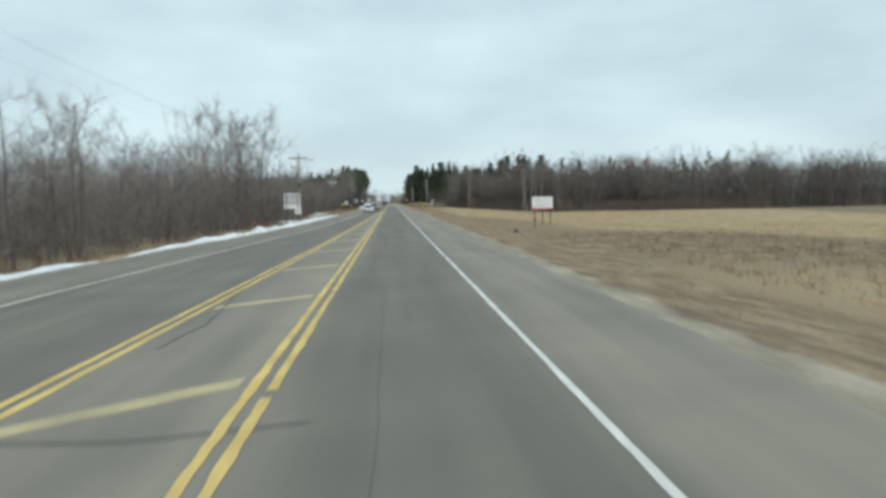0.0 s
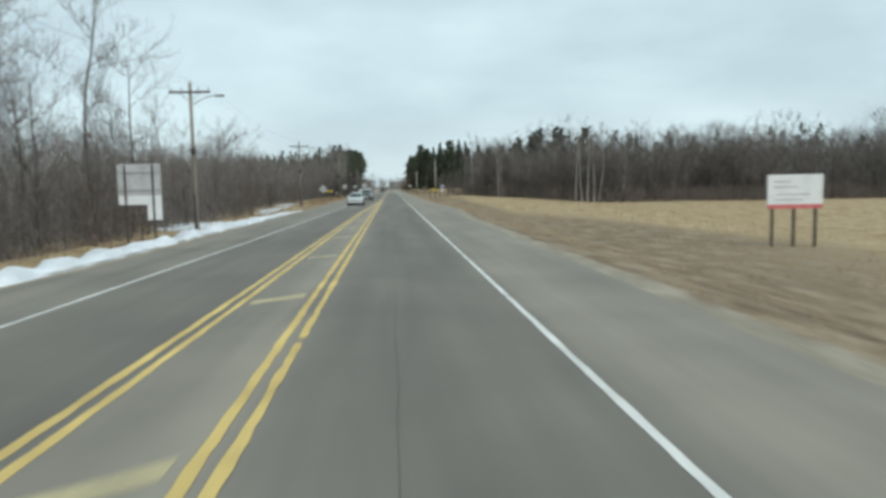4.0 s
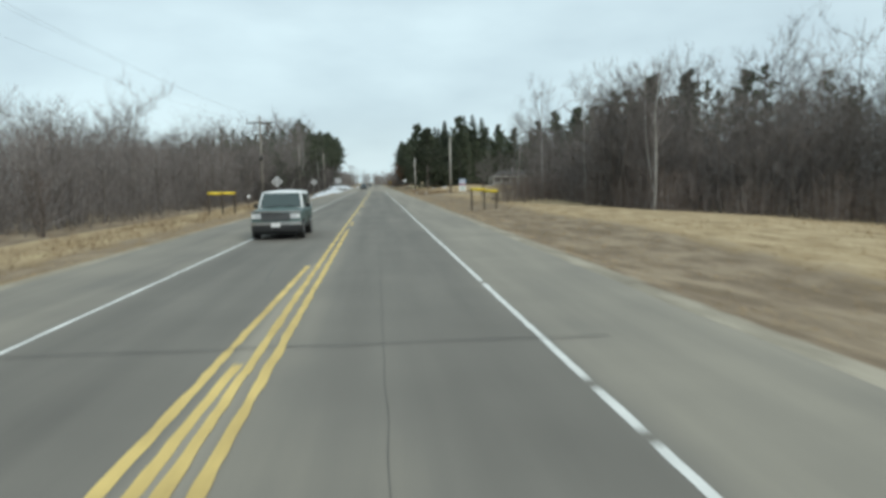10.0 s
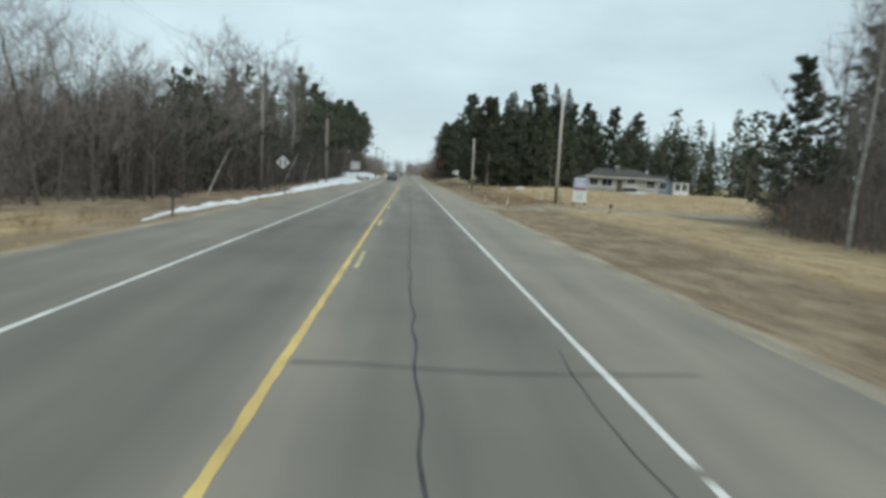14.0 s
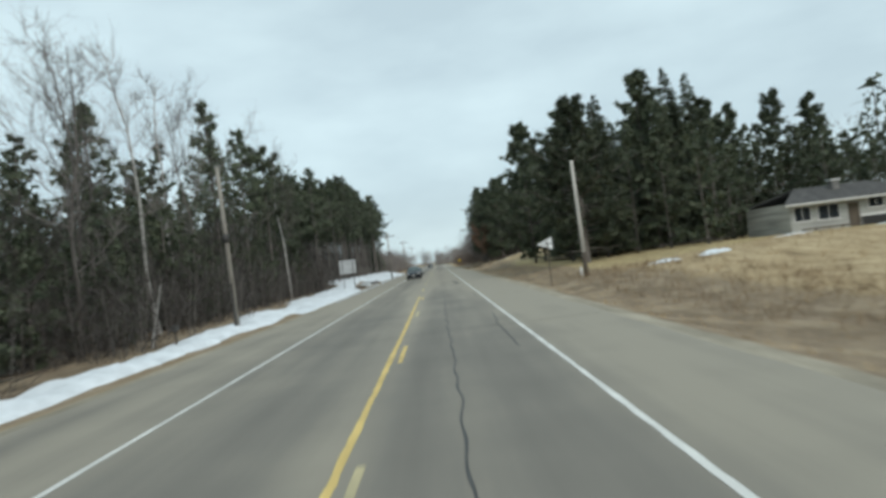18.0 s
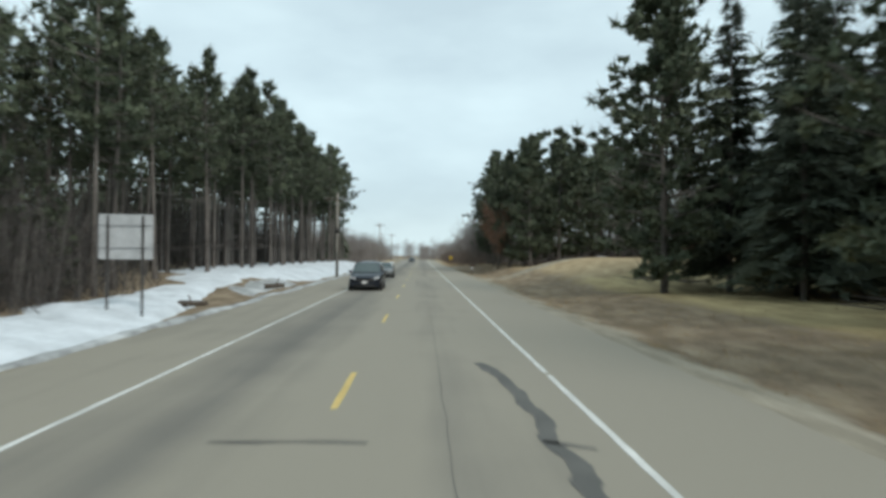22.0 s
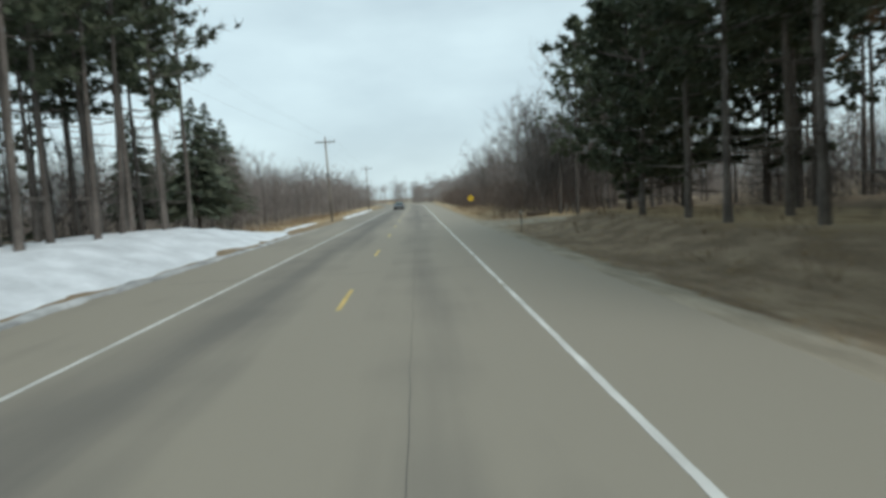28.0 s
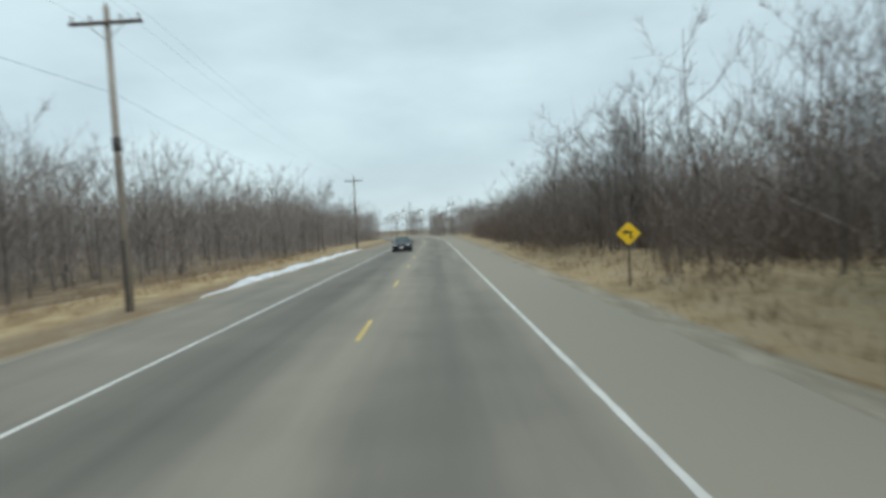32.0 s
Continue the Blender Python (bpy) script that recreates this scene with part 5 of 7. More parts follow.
# ---- snow lying along the left-hand side ----
def snow_bank(x0, y0, y1, width, tall, mat=SNOW, label="strip of old snow lying beside the road", name="snow_bank", seed=0, follow=None, step=0.8):
    """A long heap of snow with an uneven outline, thin at its rim."""
    n, k = max(4, int((y1 - y0) / step)), 9
    v = []
    for i in range(n + 1):
        y = y0 + (y1 - y0) * i / n
        u = i / n
        fade = min(1.0, 6 * u, 6 * (1 - u)) ** 0.7
        near = (follow(y) if follow else x0) + 0.5 * noise.noise((y * 0.17, seed, 0)) + 0.25 * noise.noise((y * 0.7, seed, 3))
        w = max(0.15, (width(y) if callable(width) else width) * fade * (1 + 0.45 * noise.noise((y * 0.23, seed, 7)) + 0.2 * noise.noise((y * 0.9, seed, 5))))
        for j in range(k + 1):
            s = j / k
            x = near - w * s
            lump = 0.55 + 0.6 * noise.noise((x * 0.8, y * 0.8, seed)) + 0.35 * noise.noise((x * 2.1, y * 2.1, seed + 4))
            z = spot(x, y) + (-0.12 if j in (0, k) or i in (0, n) else tall * fade * math.sin(math.pi * min(1, s * 1.15 + 0.02)) ** 0.6 * max(0.12, lump) + 0.03)
            v.append((x, y, z))
    f = [(i * (k + 1) + j, i * (k + 1) + j + 1, (i + 1) * (k + 1) + j + 1, (i + 1) * (k + 1) + j) for i in range(n) for j in range(k)]
    ob = mesh(name, v, f, mat, smooth=True)
    return tagged(ob, label, "snow", "snow along the road", "stuff")


def beyond(d):
    return lambda y: float(interp(y, PAVE_L)) - d


snow_bank(0, 14, 37, 1.8, 0.45, seed=1, follow=beyond(1.1))
snow_bank(0, 38, 126, lambda y: float(interp(y, [(38, 2.0), (90, 2.3), (118, 2.8), (126, 2.2)])), 0.6, seed=2, follow=beyond(0.95))
snow_bank(-11.5, 101, 114, 5.0, 0.16, seed=3)
snow_bank(-12.5, 128, 146, 2.2, 0.12, seed=4)
snow_bank(-13.2, 150, 162, 2.4, 0.14, seed=5)
snow_bank(0, 222, 262, 0.6, 0.2, seed=6, follow=beyond(1.9))
snow_bank(0, 255, 305, lambda y: float(interp(y, [(255, 1.2), (285, 2.8), (305, 3.8)])), 0.38, seed=7, follow=beyond(1.9))
snow_bank(0, 296, 352, lambda y: float(interp(y, [(296, 3.6), (330, 4.8), (352, 3.0)])), 0.4, seed=8, follow=lambda y: float(interp(y, PAVE_L)) - float(interp(y, [(330, 0.9), (346, 3.6)])))
snow_bank(0, 344, 452, lambda y: float(interp(y, [(344, 6), (370, 13), (430, 14), (442, 9), (452, 4)])), 0.32, seed=9, follow=lambda y: float(interp(y, PAVE_L)) - float(interp(y, [(344, 4.2), (355, 3.6), (361, 1.6), (370, 1.1), (440, 1.1), (446, 2.2), (452, 3.2)])), step=1.2, label="broad bank of old snow between road and pines")
snow_bank(0, 345, 360, 2.0, 0.14, DIRTY_SNOW, "grey dirty snow melting on wet earth", seed=15, follow=beyond(1.6))
snow_bank(0, 300, 449, 0.75, 0.12, DIRTY_SNOW, "grey dirty snow thrown along the shoulder", seed=10, follow=beyond(0.15))
snow_bank(0, 30, 118, 0.5, 0.07, DIRTY_SNOW, "grey dirty snow thrown along the shoulder", seed=11, follow=beyond(0.9))
snow_bank(-11.0, 452, 471, 1.2, 0.15, seed=12)
snow_bank(0, 480, 545, 1.3, 0.3, seed=13, follow=beyond(1.2))
for x_, y_, w_, l_ in ((14.9, 291.0, 1.6, 2.6), (12.9, 292.5, 1.5, 1.8), (27.0, 305.0, 3.0, 1.4), (36.0, 305.5, 4.5, 1.3), (14.0, 270.5, 1.0, 1.6), (20.3, 396, 3.2, 1.6), (27.6, 392.0, 3.0, 1.3), (16.0, 395, 1.8, 1.2)):
    snow_bank(x_ + w_ / 2, y_ - l_ / 2, y_ + l_ / 2, w_, 0.2, seed=x_, step=0.3, name="snow_patch", label="small patch of old snow on the grass")


# ---- utility poles and their wires ----
def pole_thing(x, y, top, arm=True, lamp=False, cans=0, label="weathered wooden utility pole with a crossarm", lean=0.0, wood=POLE_WOOD):
    z = spot(x, y)
    p = thing("utility_pole", (x, y, z), label, "utility pole", "utility poles")
    p.rotation_euler = (0, radians(lean), 0)
    h = top - z
    part("post", rod((0, 0, -0.3), (0, 0, h), 0.145, 0.095, 12), wood, p, smooth=True)
    if arm:
        part("crossarm", box(-1.2, 1.2, -0.17, -0.07, h - 0.62, h - 0.5), POST_WOOD, p, bevel=0.01)
        for s in (-1, 1):
            part("brace", rod((s * 0.62, -0.13, h - 0.6), (0, -0.11, h - 1.15), 0.018, sides=6), STEEL, p)
        for xx in (-1.1, -0.5, 0.5, 1.1):
            b = rod((xx, -0.12, h - 0.5), (xx, -0.12, h - 0.36), 0.03, 0.045, 8)
            rod((xx, -0.12, h - 0.36), (xx, -0.12, h - 0.3), 0.055, 0.03, 8, b)
            part("insulator", b, CERAMIC, p)
        b = rod((0, 0, h), (0, 0, h + 0.14), 0.03, 0.045, 8)
        part("insulator", b, CERAMIC, p)
    for k in range(cans):
        xx = -0.42 if k else 0.42
        b = rod((xx, -0.05, h - 2.5), (xx, -0.05, h - 1.7), 0.24, 0.24, 14)
        rod((xx, -0.05, h - 1.7), (xx, -0.05, h - 1.62), 0.26, 0.2, 14, b)
        rod((xx + 0.08, -0.05, h - 1.62), (xx + 0.08, -0.05, h - 1.42), 0.035, 0.02, 8, b)
        part("transformer", b, STEEL, p, "grey transformer can", True)
    if lamp:
        b = bmesh.new()
        prev = Vector((0.1, 0, h - 1.3))
        for i in range(1, 6):
            q = Vector((0.1 + 0.28 * i, 0, h - 1.3 + 0.55 * math.sin(i / 5 * math.pi / 2)))
            rod(prev, q, 0.03, sides=7, bm=b)
            prev = q
        part("lamp_arm", b, STEEL, p)
        b = box(1.45, 2.0, -0.12, 0.12, h - 0.83, h - 0.7)
        part("lamp_head", b, STEEL, p, "grey street lamp head", bevel=0.03)
    if wood is not POLE_WOOD:
        part("pole_foot", rod((0, 0, -0.2), (0, 0, 1.5), 0.152, 0.146, 12), POST_WOOD, p, "dark brown foot of the pole", True)
        return (x, y, top)
    part("cable_guard", box(-0.05, 0.05, -0.2, -0.14, 0.02, 2.4), DARK_STEEL, p)
    part("mark_band", rod((0, 0, h * 0.53), (0, 0, h * 0.53 + 0.45), 0.15, 0.148, 12), DARK_STEEL, p, "dark band round the pole", True)
    return (x, y, top)


line_left = [pole_thing(-12.2, -52, 8.4), pole_thing(-14.0, 26.5, 8.6, lean=-1), pole_thing(-11.85, 99.3, 8.5, lamp=True), pole_thing(-11.35, 145.3, 7.9, True, True, 2, "wooden utility pole with crossarm and two transformers"),
             pole_thing(-10.65, 204.5, 8.35), pole_thing(-12.6, 256.7, 8.7, False, label="weathered wooden utility pole without a crossarm"), pole_thing(-10.8, 289.2, 8.4, False, lean=-0.8, label="leaning wooden utility pole at the snow's edge"),
             pole_thing(-8.25, 374.5, 8.0, True, label="wooden utility pole standing in the snow bank"), pole_thing(-10.1, 476.5, 9.9, True, lean=-1.2), pole_thing(-10.4, 548, 9.6)]
pole_thing(13.0, 257.6, 9.6, False, label="bare pale wooden pole beside the drive", wood=PALE_WOOD)
pole_thing(9.1, 296.0, 7.3, False, label="bare pale wooden pole on the lawn's edge", lean=-0.6, wood=PALE_WOOD)
pole_thing(19.5, 28, 9.5, True, label="wooden utility pole standing in the field", lean=-1.5)


def wire(a, b, sag, r=0.011):
    bm, prev = bmesh.new(), None
    for i in range(15):
        t = i / 14
        q = Vector(a) * (1 - t) + Vector(b) * t - Vector((0, 0, sag * 4 * t * (1 - t)))
        ring = [bm.verts.new(q + Vector((r * math.cos(k * 2.0944), 0, r * math.sin(k * 2.0944)))) for k in range(3)]
        if prev:
            for k in range(3):
                bm.faces.new((prev[k], prev[(k + 1) % 3], ring[(k + 1) % 3], ring[k]))
        prev = ring
    return bm


lines = thing("overhead_wires", (0, 0, 0), "thin black wires strung between the utility poles", "power line")
for a, b in zip(line_left, line_left[1:]):
    for dx, dz in ((-1.1, -0.28), (1.1, -0.28), (0, 0.16), (0.0, -2.9)):
        part("wire", wire((a[0] + dx, a[1], a[2] + dz), (b[0] + dx, b[1], b[2] + dz), 0.75 if dz > -1 else 1.0, 0.0035 if dz > -1 else 0.0065), WIRE_MAT, lines)


# ---- road signs ----
def posts(sign, spots, tall, mat=DARK_STEEL, r=0.035):
    for x, y in spots:
        part("post", box(x - r, x + r, y - r * 0.7, y + r * 0.7, -0.25, tall), mat, sign)


def sign_back(x, y, w, low, high, label, group="", extra=None, turn=0.0, leg=0.32):
    """A rectangular sign seen from behind: bare panel, stiffening rails, two posts on the near side."""
    s = thing("road_sign", (x, y, spot(x, y)), label, "road sign", group, turn)
    z = spot(x, y)
    part("panel", plate([(-w / 2, low - z), (w / 2, low - z), (w / 2, high - z), (-w / 2, high - z)], 0.012), SIGN_BACK, s, "bare metal back of the sign", bevel=0.004)
    for zz in (low + 0.25 * (high - low), low + 0.75 * (high - low)):
        part("rail", box(-w / 2 + 0.04, w / 2 - 0.04, -0.035, -0.008, zz - z - 0.025, zz - z + 0.025), STEEL, s)
    for xx in (-leg * w, leg * w):
        part("post", box(xx - 0.035, xx + 0.035, -0.085, -0.036, -0.25, high - z - 0.06), DARK_STEEL, s)
        part("bolt", rod((xx, -0.1, high - z - 0.2), (xx, -0.085, high - z - 0.2), 0.02, sides=6), STEEL, s)
    if extra:
        x0, x1, z0, z1 = extra
        part("small_panel", plate([(x0, z0 - z), (x1, z0 - z), (x1, z1 - z), (x0, z1 - z)], 0.012), WHITE_PANEL, s, "pale lower panel")
    return s


big = sign_back(-11.3, 88.3, 1.9, 1.72, 3.3, "large grey-backed road sign on two dark posts", extra=(0.3, 0.94, 0.78, 1.7))
part("band", box(-0.94, 0.94, -0.0095, -0.0065, 2.02, 2.42), WHITE_PANEL, big, "pale band across the panel")
sign_back(-10.2, 331.5, 1.83, 1.92, 3.44, "large grey-backed road sign on two posts in the snow")
part("reflector_post", box(0.1, 0.16, -0.4, -0.36, -0.2, 1.0), DARK_STEEL, big)


def diamond_back(x, y, mid, size, label, two=True, front=SIGN_BACK):
    """A diamond sign seen from behind, with two dark posts crossing it."""
    z = spot(x, y)
    s = thing("warning_sign", (x, y, z), label, "road sign", "diamond signs on the far side")
    r = size * 0.7071
    c = mid - z
    k = 0.08
    part("panel", plate([(-r, c), (-k, c - r + k), (k, c - r + k), (r, c), (k, c + r - k), (-k, c + r - k)], 0.01), front, s, "bare metal back of the sign")
    for xx in ((-0.2, 0.2) if two else (0,)):
        part("post", box(xx - 0.03, xx + 0.03, -0.07, -0.02, -0.25, c + r * 0.35), DARK_STEEL, s)
    part("rail", box(-r * 0.6, r * 0.6, -0.02, -0.006, c - 0.03, c + 0.03), STEEL, s)
    return s


diamond_back(-9.1, 151.6, 1.9, 0.8, "diamond warning sign seen from its grey back")
diamond_back(-9.95, 209.5, 2.3, 0.85, "diamond warning sign seen from its grey back")
diamond_back(-9.85, 251.6, 2.25, 0.78, "diamond warning sign seen from its grey back in snow")

# the pennant-shaped sign on the lawn's edge
pz = spot(6.45, 294.3)
pen = thing("pennant_sign", (6.45, 294.3, pz), "white-backed pennant sign on a rusty post", "road sign")
part("panel", plate([(-0.46, 2.32 - pz), (0.44, 1.95 - pz), (0.46, 2.0 - pz), (0.46, 2.66 - pz), (0.44, 2.69 - pz)], 0.01), WHITE_PANEL, pen)
part("post", box(0.12, 0.18, -0.06, -0.01, -0.25, 2.5 - pz), POST_WOOD, pen)
part("stiffener", box(-0.2, 0.42, -0.012, -0.006, 2.29 - pz, 2.35 - pz), STEEL, pen)
st = thing("marker_post", (8.75, 295.7, spot(8.75, 295.7)), "short pale marker post beside the wooden pole", "post")
part("post", rod((0, 0, -0.1), (0, 0, 0.62), 0.07, 0.065, 12), TRIM, st, smooth=True)
part("cap", rod((0, 0, 0.62), (0, 0, 0.66), 0.078, 0.05, 12), CERAMIC, st, smooth=True)

# the yellow curve warning
cz = spot(7.1, 477.9)
cv_ = thing("curve_warning_sign", (7.1, 477.9, cz), "yellow diamond sign with a black left-curve arrow", "road sign")
r_, c_ = 0.44, 1.6 - cz
part("panel", plate([(-r_, c_), (-0.06, c_ - r_ + 0.06), (0.06, c_ - r_ + 0.06), (r_, c_), (0.06, c_ + r_ - 0.06), (-0.06, c_ + r_ - 0.06)], 0.01), YELLOW_PANEL, cv_)
bm_ = box(0.05, 0.12, -0.012, -0.007, c_ - 0.2, c_ + 0.02)
box(-0.1, 0.12, -0.0125, -0.0075, c_ + 0.02, c_ + 0.09, bm_)
part("arrow_shaft", bm_, SIGN_BLACK, cv_)
b_ = plate([(-0.23, c_ + 0.055), (-0.095, c_ - 0.05), (-0.095, c_ + 0.16)], 0.004)
bmesh.ops.translate(b_, vec=(0, -0.0095, 0), verts=b_.verts)
part("arrow_head", b_, SIGN_BLACK, cv_)
part("post", box(-0.03, 0.03, 0.008, 0.05, -0.25, c_ + 0.3), DARK_STEEL, cv_)

# thin post where the side road meets the highway
sp = thing("side_road_sign", (6.6, 433.4, spot(6.6, 433.4)), "narrow street sign seen edge-on on a dark post", "road sign")
part("post", rod((0, 0, -0.2), (0, 0, 1.3), 0.028, sides=8), DARK_STEEL, sp)
part("blade", box(-0.012, 0.012, -0.3, 0.3, 1.1, 1.28), SIGN_BACK, sp)

# small white marker by the drive
mk = thing("mailbox", (5.75, 388.6, spot(5.75, 388.6)), "small white mailbox on a wooden post", "mailbox")
mz = 0.75
part("post", box(-0.045, 0.045, -0.045, 0.045, -0.25, mz), POST_WOOD, mk)
b_ = bmesh.new()
bmesh.ops.create_cone(b_, cap_ends=True, segments=18, radius1=0.11, radius2=0.11, depth=0.48)
bmesh.ops.rotate(b_, matrix=Matrix.Rotation(radians(90), 3, "X"), verts=b_.verts)
for v_ in b_.verts:
    v_.co.z = max(v_.co.z, -0.1)
bmesh.ops.translate(b_, vec=(0, 0, mz + 0.11), verts=b_.verts)
part("body", b_, TRIM, mk)
part("door", rod((0, -0.25, mz + 0.12), (0, -0.24, mz + 0.12), 0.1, sides=18), WHITE_PANEL, mk)
part("flag", box(0.11, 0.12, -0.1, 0.05, mz + 0.12, mz + 0.3), SIGN_RED, mk)
# dark mailbox in the snow on the far side
for x_, y_, t_ in ((-10.9, 281.0, 1.05), (-9.3, 224.5, 1.1), (-12.9, 74.0, 1.0)):
    m2 = thing("dark_mailbox" if t_ > 1.02 else "reflector_stake", (x_, y_, spot(x_, y_)), "dark mailbox on a leaning post in the snow" if t_ > 1.02 else "thin dark reflector stake at the snow's edge", "mailbox" if t_ > 1.02 else "stake")
    part("post", box(-0.04, 0.04, -0.04, 0.04, -0.25, t_ * 0.75), POST_WOOD, m2)
    part("body" if t_ > 1.02 else "reflector", box(-0.1, 0.1, -0.22 if t_ > 1.02 else -0.045, 0.22 if t_ > 1.02 else -0.035, t_ * 0.75, t_), DARK_STEEL if t_ > 1.02 else SIGN_RED, m2, bevel=0.02)


# ---- yellow-sleeved barriers on three posts, one each side ----
def barrier(spots, bar_z, label, shelf=False, drop=0.0):
    x0, y0 = spots[0]
    b0 = spot(x0, y0)
    s = thing("trail_barrier", (x0, y0, b0), label, "barrier", "yellow barriers")
    rel = [(x - x0, y - y0, spot(x, y) - b0) for x, y in spots]
    for i, (x, y, z) in enumerate(rel):
        part("post", box(x - 0.07, x + 0.07, y - 0.07, y + 0.07, z - 0.3, bar_z - b0 - 0.06 - drop * max(0, i - 0.5)), POST_WOOD, s, bevel=0.012)
    for i, ((xa, ya, _), (xb, yb, _)) in enumerate(zip(rel, rel[1:])):
        d = Vector((xb - xa, yb - ya, 0)).normalized() * 0.1
        a, b = Vector((xa, ya, bar_z - b0 - drop * i)) - d, Vector((xb, yb, bar_z - b0 - 0.03 - drop * i)) + d
        bm = rod(a, b, 0.115, 0.115, 14)
        part("sleeve", bm, YELLOW_TUBE, s, "bright yellow plastic sleeve", True)
        part("strap", rod(a * 0.985 + b * 0.015, a * 0.955 + b * 0.045, 0.121, 0.121, 14), SIGN_BLACK, s)
        part("strap", rod(b * 0.985 + a * 0.015, b * 0.955 + a * 0.045, 0.121, 0.121, 14), SIGN_BLACK, s)
    if shelf:
        x, y, z = rel[-1]
        part("notice_box", box(x - 0.24, x + 0.24, y - 0.16, y + 0.1, z + 0.78, z + 0.9), POST_WOOD, s, bevel=0.01)
    return s


barrier([(-13.2, 194.0), (-12.3, 194.6), (-11.45, 195.2)], 1.42, "yellow-sleeved rail on three dark wooden posts")
barrier([(7.8, 193.7), (8.75, 193.1), (9.6, 192.4)], 1.37, "yellow-sleeved rail on three dark wooden posts beside woodland", True, 0.13)
rs = thing("round_reflector", (-10.9, 198.5, spot(-10.9, 198.5)), "small round white reflector on a thin stake", "reflector")
part("stake", rod((0, 0, -0.2), (0, 0, 1.25), 0.02, sides=7), DARK_STEEL, rs)
part("disc", rod((0, -0.03, 1.3), (0, -0.015, 1.3), 0.13, sides=18), WHITE_PANEL, rs)


# ---- billboard in the field and the roadside business sign ----
bz = spot(17.2, 84.4)
bb = thing("billboard", (17.2, 84.4, bz), "white billboard with a red foot band in the field", "billboard", turn=-8)
part("panel", box(-1.15, 1.15, -0.03, 0.03, 0.95 - bz, 2.25 - bz), WHITE_PANEL, bb, bevel=0.01)
part("foot_band", box(-1.15, 1.15, -0.036, -0.031, 0.8 - bz, 0.98 - bz), SIGN_RED, bb)
part("foot_board", box(-1.15, 1.15, -0.03, 0.03, 0.8 - bz, 0.948 - bz), WHITE_PANEL, bb)
for zz, xa, xb in ((1.95, -0.9, -0.2), (1.72, -0.9, 0.1), (1.4, -0.8, 0.6), (1.18, -0.85, 0.3)):
    part("text_bar", box(xa, xb, -0.034, -0.0305, zz - bz - 0.035, zz - bz + 0.035), SIGN_BACK, bb, "unreadable grey line")
for xx in (-0.9, 0.0, 0.9):
    part("post", box(xx - 0.06, xx + 0.06, 0.031, 0.13, -0.3, 2.2 - bz), POST_WOOD, bb)

wz = spot(15.0, 257.2)
ws = thing("business_sign", (15.0, 257.2, wz - 0.3), "tall white roadside sign with blue and magenta bands", "sign", turn=-6)
part("panel", box(-0.58, 0.58, -0.04, 0.04, 0.62, 2.72), WHITE_PANEL, ws, bevel=0.015)
part("top_band", box(-0.56, 0.56, -0.047, -0.041, 2.05, 2.66), SIGN_BLUE, ws, "blue band")
part("middle_band", box(-0.56, 0.56, -0.047, -0.041, 1.62, 1.95), SIGN_PURPLE, ws, "magenta band")
for zz, xa, xb in ((2.5, -0.45, 0.4), (2.3, -0.48, 0.48), (2.16, -0.3, 0.4)):
    part("text_bar", box(xa, xb, -0.052, -0.048, zz - 0.045, zz + 0.045), TRIM, ws, "unreadable white line")
for zz, xa, xb in ((1.4, -0.45, 0.45), (1.2, -0.4, 0.3), (1.02, -0.45, 0.42), (0.84, -0.3, 0.3)):
    part("text_bar", box(xa, xb, -0.046, -0.0415, zz - 0.04, zz + 0.04), SIGN_GREEN, ws, "unreadable pale green line")
for xx in (-0.45, 0.45):
    part("post", box(xx - 0.05, xx + 0.05, -0.035, 0.035, -0.05, 0.62), POST_WOOD, ws)
# mown-field marks and stakes
for x_, y_, t_ in ((13.6, 71.5, 0.9), (10.9, 66.3, 0.3), (14.5, 246, 0.6)):
    k_ = thing("field_stake" if t_ > 0.4 else "stump", (x_, y_, spot(x_, y_)), "short dark stake in the grass" if t_ > 0.4 else "dark stump in the ditch grass", "stake" if t_ > 0.4 else "stump")
    if t_ > 0.4:
        part("stake", rod((0, 0, -0.15), (0.03, 0, t_), 0.035, 0.03, 7), POST_WOOD, k_)
        part("marker", box(-0.09, 0.13, -0.02, 0.02, t_ - 0.2, t_ + 0.06), DARK_STEEL, k_)
    else:
        part("trunk", rod((0, 0, -0.1), (0, 0, t_), 0.2, 0.16, 9), POST_WOOD, k_)
        part("root", rod((0.1, 0, -0.05), (0.4, 0.1, 0.0), 0.09, 0.03, 7), POST_WOOD, k_)


for x_, y_, h_ in ((7.5, 264.2, 0.55), (8.75, 257.5, 0.65), (8.5, 256.4, 0.5)):
    k_ = thing("pale_stake", (x_, y_, spot(x_, y_)), "thin pale plastic marker stake in the ditch grass", "stake")
    part("stake", rod((0, 0, -0.15), (0.02, 0, h_), 0.03, 0.025, 7), TRIM, k_)
    part("cap", rod((0.02, 0, h_), (0.02, 0, h_ + 0.05), 0.034, 0.028, 7), WHITE_PANEL, k_)


# ---- wire fence by the house lawn: two posts and a gate frame ----
fence = thing("garden_gate", (13.5, 261.4, spot(13.5, 261.4)), "thin dark metal gate frame standing in dry grass", "gate")
for xx in (-0.75, 0.75):
    part("post", rod((xx, 0, -0.2), (xx, 0, 0.95), 0.03, sides=7), DARK_STEEL, fence)
for zz in (0.12, 0.5, 0.92):
    part("rail", rod((-0.75, 0, zz), (0.75, 0, zz), 0.018, sides=6), DARK_STEEL, fence)


